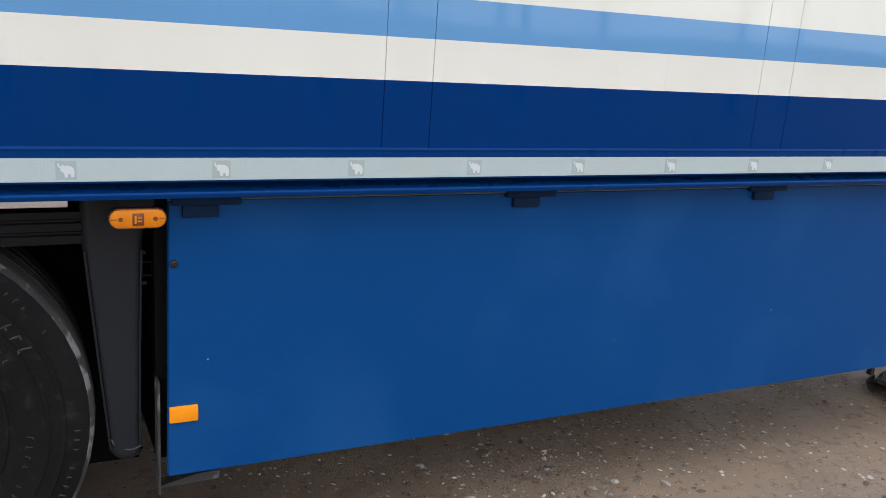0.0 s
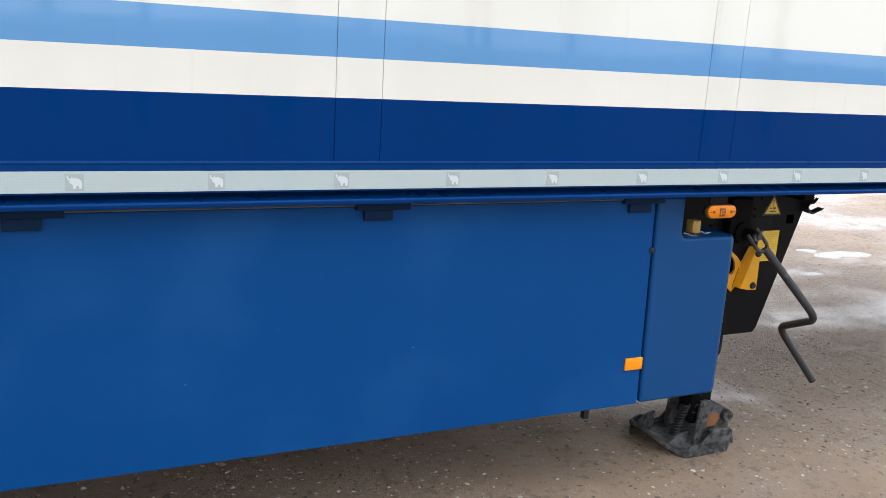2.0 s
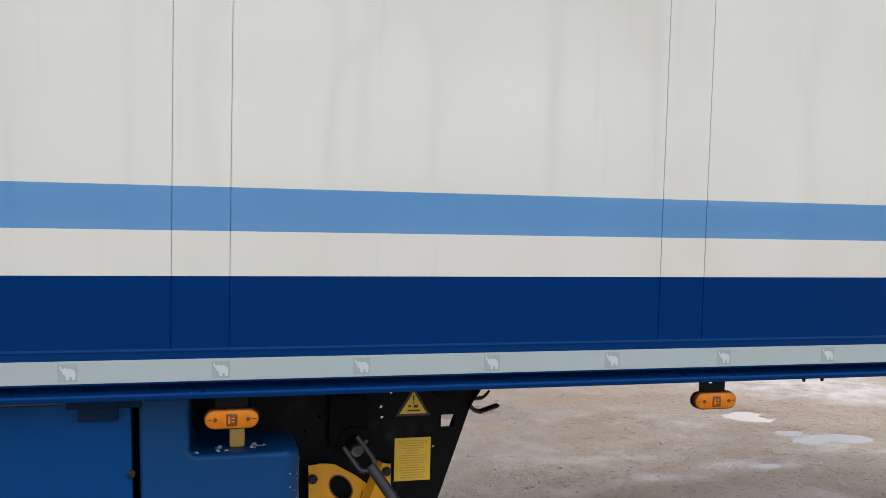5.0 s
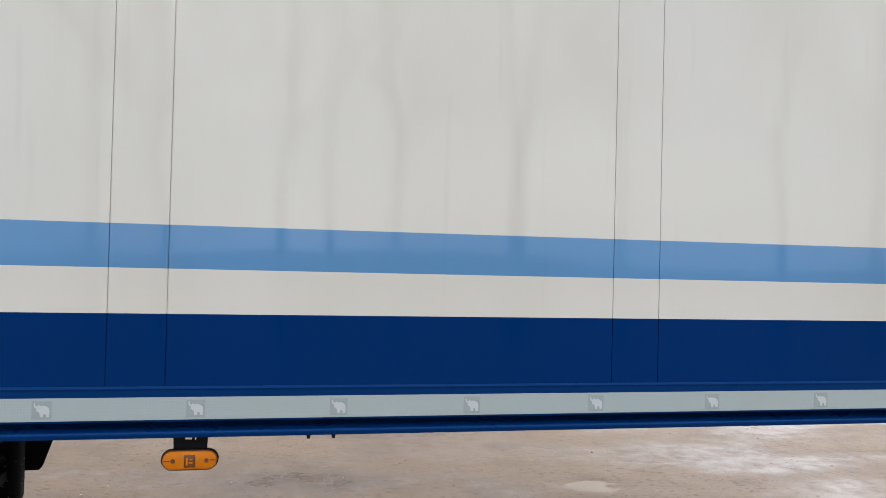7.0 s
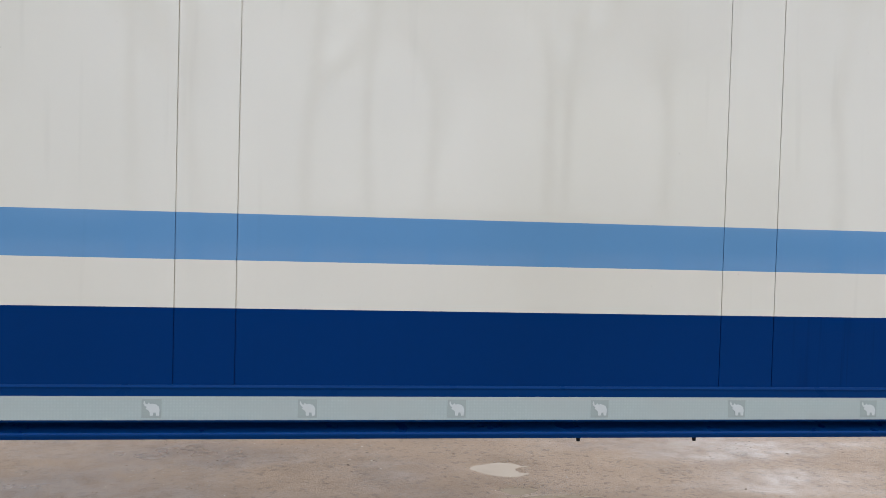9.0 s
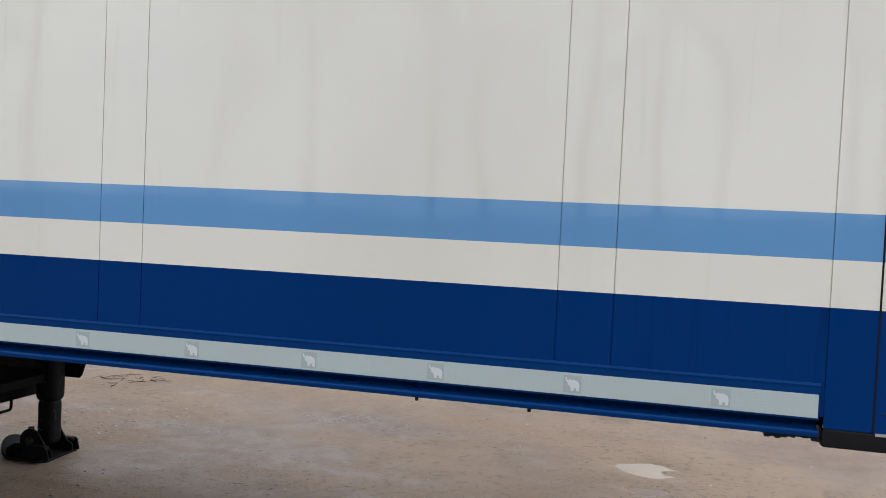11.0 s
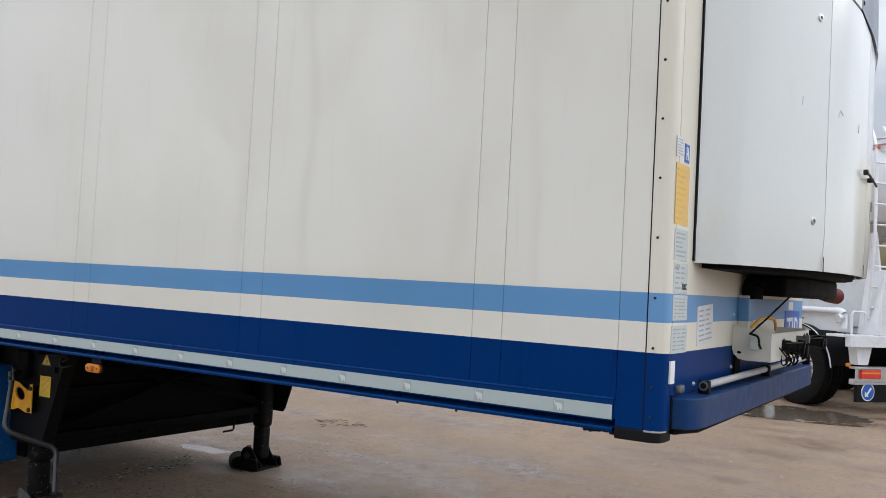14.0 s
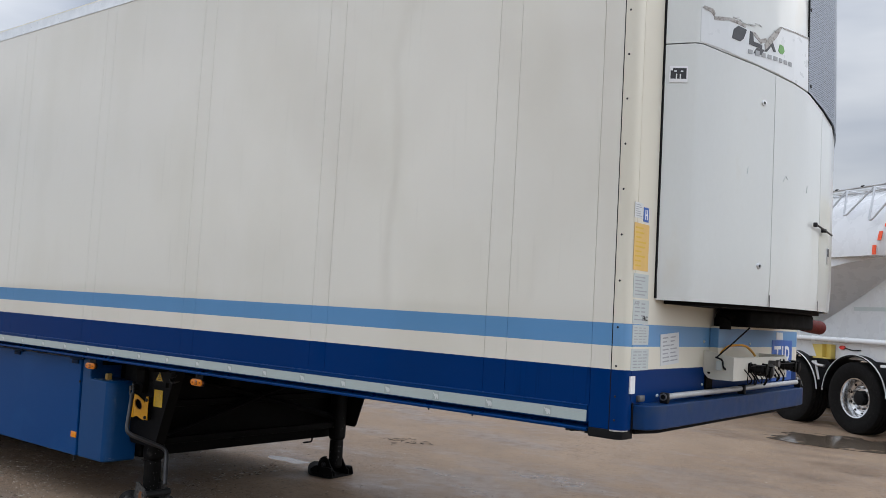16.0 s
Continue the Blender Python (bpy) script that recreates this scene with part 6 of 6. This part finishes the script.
for x in (0.92, 2.28, 3.64):
    for y, o in ((-0.19, 1), (-2.21, -1)):
        wheel_part(white, (x, y, 0.515), 0.52, 0.37, M_CHROME, M_PLASTIC, o)
    part("mudguard", prism(arc(x, 0.515, 0.62, 0.62, 20, 8, 172) + arc(x, 0.515, 0.60, 0.60, 20, 172, 8), "y", -0.42, 0.0), M_PLASTIC, white, "black mudguard")
    part("guard_edge", prism(arc(x, 0.515, 0.627, 0.627, 20, 5, 175) + arc(x, 0.515, 0.619, 0.619, 20, 175, 5), "y", -0.012, 0.006), M_TANKER, white, "white mudguard edging")
part("side_panel", prism([(0.10, 1.12), (8.0, 1.12), (8.0, 1.80), (2.5, 2.2), (0.30, 2.45)], "y", -0.80, -0.76, bev=0.008), M_TANKER, white, "pale side panel under the tank")
part("panel_stripe", box(0.55, 1.75, -0.762, -0.757, 1.80, 1.86), M_LABEL, white, smooth=False)
part("valance", box(0.12, 8.0, -0.16, -0.13, 1.06, 1.30, 0.006), M_TANKER, white, "white valance behind the pipe")
part("pipe", tube([(0.34, -0.06, 1.335), (4.0, -0.06, 1.335), (7.5, -0.06, 1.335)], 0.042, 14), M_TANKER, white, "long white pipe")
part("pipe_joint", spin([(0.043, -0.012), (0.048, -0.010), (0.048, 0.010), (0.043, 0.012)], "x", 16, (1.13, -0.06, 1.335)), M_TANKER, white)
part("pipe", tube(bend([(0.34, -0.06, 1.335), (0.16, -0.06, 1.335), (0.16, -0.06, 1.10)], 0.1), 0.046, 12), M_TANKER, white)
part("pipe_cap", spin([(0.0, 0.05), (0.055, 0.05), (0.068, 0.03), (0.068, 0.0), (0.06, -0.05)], "y", 18, (0.18, 0.0, 1.24)), M_ALU, white, "aluminium pipe cap")
part("yellow_box", joined(box(1.42, 1.80, -0.13, -0.04, 1.04, 1.06), box(1.42, 1.44, -0.13, -0.04, 1.04, 1.26), box(1.60, 1.62, -0.13, -0.04, 1.04, 1.26), box(1.42, 1.62, -0.13, -0.11, 1.06, 1.26), prism([(1.62, 1.06), (1.80, 1.06), (1.90, 1.25), (1.62, 1.25)], "y", -0.13, -0.11)), surface("pale_yellow_paint", (0.62, 0.47, 0.10), (0.55, 0.42, 0.11), 0.5, relief=0.1), white, "pale yellow equipment bracket")
part("side_lamp", prism(arc(1.26, 1.225, 0.055, 0.030, 16), "y", -0.125, -0.10), M_REDLAMP, white, "oval side lamp")
part("lamp_cable", tube(bend([(1.20, -0.11, 1.22), (1.05, -0.11, 1.19), (0.90, -0.11, 1.205)], 0.05), 0.008, 6), M_PLASTIC, white)
part("deck", box(-0.06, 0.24, -0.45, 0.17, 1.00, 1.035, 0.006), M_TANKER, white, "white corner deck")
part("deck_support", prism([(-0.05, 1.0), (-0.40, 1.0), (-0.30, 0.64), (-0.12, 0.64)], "x", -0.04, 0.10, bev=0.01), M_TANKER, white)
part("deck_rail", tube(bend([(-0.02, 0.0, 1.03), (-0.02, 0.0, 1.34), (-0.02, -0.24, 1.34), (-0.02, -0.24, 1.03)], 0.05), 0.014, 8), M_TANKER, white, "small white hoop rail")
part("amber_lamp", box(-0.05, -0.02, 0.02, 0.09, 0.62, 0.665, 0.006), M_AMBER, white)
part("guard_stay", tube(bend([(1.75, 0.0, 0.98), (1.62, 0.02, 0.94), (1.48, 0.02, 0.93)], 0.03), 0.022, 8), M_ALU, white)
part("guard_stay", tube([(1.68, 0.01, 1.0), (1.60, 0.01, 0.72)], 0.018, 8), M_ALU, white)
# rear: underrun bumper, lamps, boards and signs, hung low
before = set(white.children)
bp = part("rear_bumper", box(-0.10, 0.0, -2.10, 0.0, 0.63, 0.70, 0.006), M_ALU, white, "aluminium rear bumper")
part("black_board", box(-0.085, -0.03, -2.05, -0.06, 0.40, 0.645, 0.005), M_PLASTIC, white, "black rear board")
teeth = [box(-0.104, -0.100, -0.02 - 0.05 * i - 0.025, -0.02 - 0.05 * i, 0.655, 0.675) for i in range(41)]
part("check_strip", joined(*teeth), M_INK, bp, smooth=False)


def round_sign(y, material, shape):
    s = part("round_sign", prism(arc(y, 0.535, 0.118, 0.118, 28), "x", -0.092, -0.085), M_CLEAN, white, "round rear sign")
    part("sign_face", prism(arc(y, 0.535, 0.104, 0.104, 28), "x", -0.0945, -0.092), material, s, smooth=False)
    part("sign_mark", shape, M_CLEAN, s, smooth=False)


round_sign(-0.25, M_SIGNBLUE, joined(prism([(-0.19, 0.475), (-0.26, 0.475), (-0.19, 0.545)], "x", -0.097, -0.0945), prism([(-0.21, 0.505), (-0.23, 0.485), (-0.31, 0.575), (-0.29, 0.595)], "x", -0.0975, -0.0945)))
round_sign(-1.80, M_REDLAMP, box(-0.097, -0.0945, -1.87, -1.73, 0.517, 0.553))
for y in (-0.26, -1.84):
    lp = part("tail_lamp", box(-0.13, -0.02, y - 0.18, y + 0.18, 0.71, 0.83, 0.012), M_REDLAMP, white, "red tail lamp")
    part("lamp_band", box(-0.133, -0.129, y - 0.17, y + 0.17, 0.775, 0.795), M_ORBOARD, lp)
part("lamp_shelf", box(-0.14, 0.0, -2.10, -0.0, 0.835, 0.862, 0.004), M_ALU, white)
part("lamp_panel", box(-0.10, -0.06, -2.06, -0.04, 0.70, 0.835), M_ALU, white)
part("number_plate", box(-0.115, -0.10, -1.44, -0.94, 0.72, 0.86, 0.008), M_PLASTIC, white, "dark plate holder")
M_HAZARD = surface("red_orange_board", (0.88, 0.085, 0.012), (0.80, 0.07, 0.010), 0.4, relief=0)
for y in (-0.82, -1.29):
    ob = part("hazard_board", box(-0.12, -0.105, y - 0.228, y + 0.228, 0.93, 1.08, 0.004), M_HAZARD, white, "orange and red rear marking board")
    part("board_face", box(-0.1235, -0.120, y - 0.185, y + 0.185, 0.960, 1.050), M_ORBOARD, ob, smooth=False)
sg = part("sign_bar", box(-0.12, -0.03, -1.60, 0.12, 1.12, 1.27, 0.006), M_TANKER, white, "white bar with red lettering blocks")
part("lettering_block", joined(*[box(-0.1225, -0.120, -1.25 + i * 0.075, -1.195 + i * 0.075, 1.175, 1.25 if i != 4 else 1.26) for i in range(9)]), M_REDLAMP, sg, smooth=False)
part("lettering_block", joined(*[box(-0.0875, -0.085, -1.56 + i * 0.05, -1.525 + i * 0.05, 0.52, 0.57) for i in range(9)]), M_CLEAN, white, smooth=False)
part("rear_pillar", prism([(-1.22, 1.27), (-1.06, 2.15), (-0.55, 2.15), (-0.40, 1.27)], "x", -0.06, 0.25, bev=0.02), M_TANKER, white, "white rear cabinet")
part("valve", joined(spin([(0.0, -0.33), (0.07, -0.33), (0.085, -0.30), (0.085, -0.22), (0.055, -0.20), (0.055, -0.08)], "x", 20, (0, -1.02, 0.52)), box(-0.22, -0.085, -0.94, -0.82, 0.46, 0.58, 0.01)), M_ALU, white, "aluminium hose valve")
part("cable_loop", tube([(-0.30, -1.02 + 0.09 * math.cos(t), 0.40 + 0.10 * math.sin(t)) for t in np.linspace(0.6, 5.6, 22)], 0.007, 6), M_ALU, white)
for ob in set(white.children) - before:
    ob.location.z -= 0.24
# roof walkway and ladder
for dy, z in ((-0.72, 3.66), (-0.72, 3.74), (-1.6, 3.70)):
    part("walkway_rail", tube([(0.1, dy, z), (8.6, dy, z)], 0.018, 8), M_ALU, white)
for x in np.arange(0.35, 8.2, 0.55):
    part("walkway_slat", box(x, x + 0.40, -1.6, -0.74, 3.68, 3.70), M_ALU, white)
    part("walkway_clamp", box(x + 0.1, x + 0.16, -0.74, -0.70, 3.735, 3.765, 0.008), M_PLASTIC, white)
part("walkway_edge", box(0.1, 8.6, -0.76, -0.73, 3.55, 3.64), M_TANKER, white)
def hung(x, z):
    return (x, -0.28 + (3.62 - z) * 0.40, z)


for k in range(13):
    x, low = 0.34 + 0.55 * k, (3.10, 3.22)[k % 2]
    part("folded_rail", tube(bend([hung(x, 3.62), hung(x + 0.36, low), hung(x + 0.42, low), hung(x + 0.53, 3.62)], 0.035, 4), 0.017, 8), M_RAILTUBE, white, "pale bent tube of the folded handrail")
    part("rail_arm", tube([(x, -0.75, 3.61), (x, -0.27, 3.62)], 0.015, 6), M_RAILTUBE, white)
part("ladder_rail", tube(bend([(0.10, -0.42, 1.25), (0.02, -0.42, 2.4), (0.15, -0.55, 3.6), (0.4, -0.7, 3.95)], 0.3), 0.022, 8), M_TANKER, white)
part("ladder_rail", tube(bend([(0.10, -0.82, 1.25), (0.02, -0.82, 2.4), (0.15, -0.90, 3.6), (0.4, -0.95, 3.95)], 0.3), 0.022, 8), M_TANKER, white)
for i in range(8):
    z = 1.4 + i * 0.28
    part("rung", tube([(0.05, -0.42, z), (0.05, -0.82, z)], 0.014, 8), M_TANKER, white)
for i in range(16):
    d = 0.4 + i * 10.2
    arcs = [(r * math.cos(radians(e)) - 1.2, r * math.sin(radians(e)) + 2.58) for r, es in ((1.156, np.linspace(d, d + 6.8, 4)), (1.142, np.linspace(d + 6.8, d, 4))) for e in es]
    dash = part("red_marking", prism(arcs, "x", -0.03, 0.03), M_HAZARD, white, "red reflective dash", smooth=False)
    dash.location.x = 0.66 - 0.42 * math.sin(radians(d + 4))


# ---------------------------------------------------------------- beige and red tank trailer farther back
OT = Matrix.Translation((6.74, 12.90, ground_z(13.0))) @ pose(0, 0, 0, 0, 0, -34)
orange = thing("tank_trailer", "beige tank trailer on a red chassis parked behind", "trailer", at=OT, group="parked tank trailers")
bmk = spin([(0.0, -8.6), (0.8, -8.5), (1.12, -8.1), (1.15, -7.5), (1.15, 2.6), (1.1, 3.0), (0.8, 3.35), (0.0, 3.5)], "x", 56)
for v in bmk.verts:
    v.co += Vector((0, 1.25, 2.62))
part("tank", bmk, M_BEIGE, orange, "beige painted tank body")
for x0 in (-3.6, 0.35):
    part("hopper", prism([(x0 - 1.5, 2.5), (x0 - 0.35, 1.45), (x0 + 0.35, 1.45), (x0 + 1.5, 2.5)], "y", 0.55, 1.95, bev=0.15, seg=3), M_BEIGE, orange)
part("chassis_beam", box(-8.2, 2.8, 0.22, 0.36, 1.00, 1.40, 0.01), M_RED, orange, "red painted chassis beam")
part("chassis_beam", box(-8.2, 2.8, 2.14, 2.28, 1.00, 1.40, 0.01), M_RED, orange)
part("beam_lip", box(-8.2, 2.8, 0.18, 0.40, 1.40, 1.42), M_BEIGE, orange)
part("saddle", prism([(-0.40, 1.42), (0.12, 1.42), (0.02, 2.40), (-0.30, 2.40)], "y", 0.24, 0.40, bev=0.01), M_RED, orange, "red tank saddle")
part("saddle", prism([(-4.2, 1.42), (-3.7, 1.42), (-3.8, 2.4), (-4.1, 2.4)], "y", 0.24, 0.40, bev=0.01), M_RED, orange)
M_WRIM = surface("white_rim_paint", (0.58, 0.58, 0.57), (0.46, 0.45, 0.44), 0.4, 0, 0, 8, 90, 0.6, relief=0.1)
for x in (0.0, -1.36, -2.72):
    for y, o in ((0.19, -1), (2.31, 1)):
        wheel_part(orange, (x, y, 0.515), 0.52, 0.37, M_WRIM, M_RED, o)
    part("mudguard", prism(arc(x, 0.515, 0.62, 0.62, 20, 5, 175) + arc(x, 0.515, 0.595, 0.595, 20, 175, 5), "y", 0.0, 0.40), M_PLASTIC, orange, "black mudguard")
part("side_lamp", spin([(0.0, -0.02), (0.03, -0.02), (0.035, 0.0)], "y", 14, (0.72, 0.02, 0.62)), M_AMBER, orange)
part("side_guard", box(0.85, 2.6, 0.02, 0.06, 0.42, 0.95, 0.01), M_GREY, orange, "light grey side guard panel")
part("guard_top", box(0.85, 2.6, 0.0, 0.08, 0.95, 0.98, 0.004), M_TANKER, orange)

# ---------------------------------------------------------------- hand truck
HT = Matrix.Translation((7.06, 9.85, ground_z(9.85))) @ pose(0, 0, 0, 0, 0, 12)
cart = thing("hand_truck", "grey steel hand truck with black wheels standing upright", "hand truck", at=HT)
part("back_panel", prism([(-0.125, 0.0), (0.125, 0.0), (0.125, 1.10), (0.11, 1.14), (-0.11, 1.14), (-0.125, 1.10)], "y", -0.05, -0.03, bev=0.004), M_GREY, cart, "pale grey steel panel")
part("toe_plate", box(-0.20, 0.12, -0.26, -0.03, 0.0, 0.008), M_GREY, cart)
part("frame_tube", tube(bend([(0.16, 0.02, 0.12), (0.16, 0.0, 0.55), (0.13, 0.0, 0.62), (0.13, 0.02, 0.72), (0.40, 0.12, 0.95)], 0.06), 0.014, 8), M_PLASTIC, cart, "bent black handle tube")
part("frame_tube", tube([(-0.10, 0.0, 0.1), (-0.10, 0.0, 1.1)], 0.014, 8), M_PLASTIC, cart)
part("axle", tube([(0.21, -0.10, 0.11), (0.21, 0.24, 0.11)], 0.012, 8), M_STEEL, cart)
part("axle_stay", tube([(0.12, 0.0, 0.30), (0.21, 0.0, 0.11), (0.12, 0.0, 0.06)], 0.010, 8), M_PLASTIC, cart)
for y in (-0.12, 0.26):
    w = part("wheel", spin([(0.0, -0.030), (0.045, -0.030), (0.055, -0.035), (0.10, -0.033), (0.11, -0.02), (0.11, 0.02), (0.10, 0.033), (0.055, 0.035), (0.0, 0.030)], "y", 28, (0.21, y, 0.11)), M_RUBBER, cart, "black rubber wheel")
    part("rim", spin([(0.0, -0.038), (0.040, -0.038), (0.048, -0.030), (0.0, -0.026)], "y", 20, (0.21, y, 0.11)), M_GREY, w)


# ---------------------------------------------------------------- bare trees behind the walk, seen in the glossy side
def bare_tree(x, y, h, seed):
    rnd = random.Random(seed)
    z0 = ground_z(y) - 0.1
    tree = thing("bare_tree", "tall leafless tree with a straight trunk", "tree", at=Matrix.Translation((x, y, z0)), group="row of bare trees")
    base = [Vector((0.12 * i * rnd.uniform(-1, 1) * 0.5, 0.1 * i * rnd.uniform(-1, 1) * 0.5, h * i / 7)) for i in range(8)]
    part("trunk", tube(base, 0.2, 9, radii=[0.125 - 0.014 * i for i in range(8)]), M_BARK, tree)
    verts, faces = [], []

    def limb(a, d, length, r, depth):
        n = 4
        pts, p, q = [a], a.copy(), d.copy()
        for i in range(n):
            q = (q + Vector((rnd.gauss(0, 0.16), rnd.gauss(0, 0.16), 0.10 + rnd.gauss(0, 0.1)))).normalized()
            p = p + q * (length / n)
            pts.append(p.copy())
        rings = []
        for i, pt in enumerate(pts):
            dd = (pts[min(i + 1, n)] - pts[max(i - 1, 0)]).normalized()
            u = dd.cross(Vector((0.3, 0.9, 0.2))).normalized()
            w = dd.cross(u)
            rr = r * (1 - 0.72 * i / n)
            s = 4 if depth else 5
            b = len(verts)
            verts.extend([pt + u * rr * math.cos(2 * math.pi * k / s) + w * rr * math.sin(2 * math.pi * k / s) for k in range(s)])
            rings.append((b, s))
        for (b0, s), (b1, _) in zip(rings, rings[1:]):
            for k in range(s):
                faces.append((b0 + k, b0 + (k + 1) % s, b1 + (k + 1) % s, b1 + k))
        if depth < 3:
            for i in range(3 + (depth < 2)):
                t = rnd.uniform(0.3, 1.0)
                k = min(n - 1, int(t * n))
                pos = pts[k].lerp(pts[k + 1], t * n - k)
                side = Vector((rnd.gauss(0, 1), rnd.gauss(0, 1), rnd.uniform(0.1, 0.9))).normalized()
                limb(pos, (q * 0.6 + side * 0.8).normalized(), length * rnd.uniform(0.45, 0.65), r * 0.5, depth + 1)
    for i in range(13):
        k = rnd.uniform(2.6, 6.9)
        a = base[int(k)].lerp(base[min(7, int(k) + 1)], k % 1)
        t = rnd.uniform(0, 6.28)
        limb(a, Vector((math.cos(t), math.sin(t), rnd.uniform(0.5, 1.2))).normalized(), h * rnd.uniform(0.16, 0.30), 0.042, 0)
    me = bpy.data.meshes.new("branches")
    me.from_pydata([tuple(v) for v in verts], [], faces)
    me.materials.append(M_BARK)
    ob = new("branches", me)
    ob.parent = tree


for i, (x, y) in enumerate(((-13.5, -17), (-9.5, -15.5), (-5.5, -17), (-2.2, -15), (-0.4, -18.5), (1.2, -16.5), (3.6, -15), (4.9, -19), (6.3, -17.5), (8.4, -15.5), (9.8, -19), (11.4, -16.5), (14.6, -15.2), (18.5, -17))):
    bare_tree(x, y, 11.0 + 2.5 * math.sin(i * 2.1), 20 + i)


def far_bank():
    xs = np.linspace(-160, 160, 161)
    verts, faces = [], []
    for x in xs:
        h = 2.2 + 1.2 * noise.noise((x * 0.03, 0, 0)) + 0.6 * noise.noise((x * 0.15, 3, 0))
        verts += [(x, -62, -1.2), (x, -66, h - 0.6), (x, -74, h), (x, -80, -1.5)]
    for i in range(160):
        for k in range(3):
            b = i * 4 + k
            faces.append((b, b + 4, b + 5, b + 1))
    me = bpy.data.meshes.new("backdrop")
    me.from_pydata(verts, [], faces)
    me.materials.append(M_HEDGE)
    tagged(new("backdrop", me), "low dark bank along the edge of the yard", "bank", kind="structure")


far_bank()
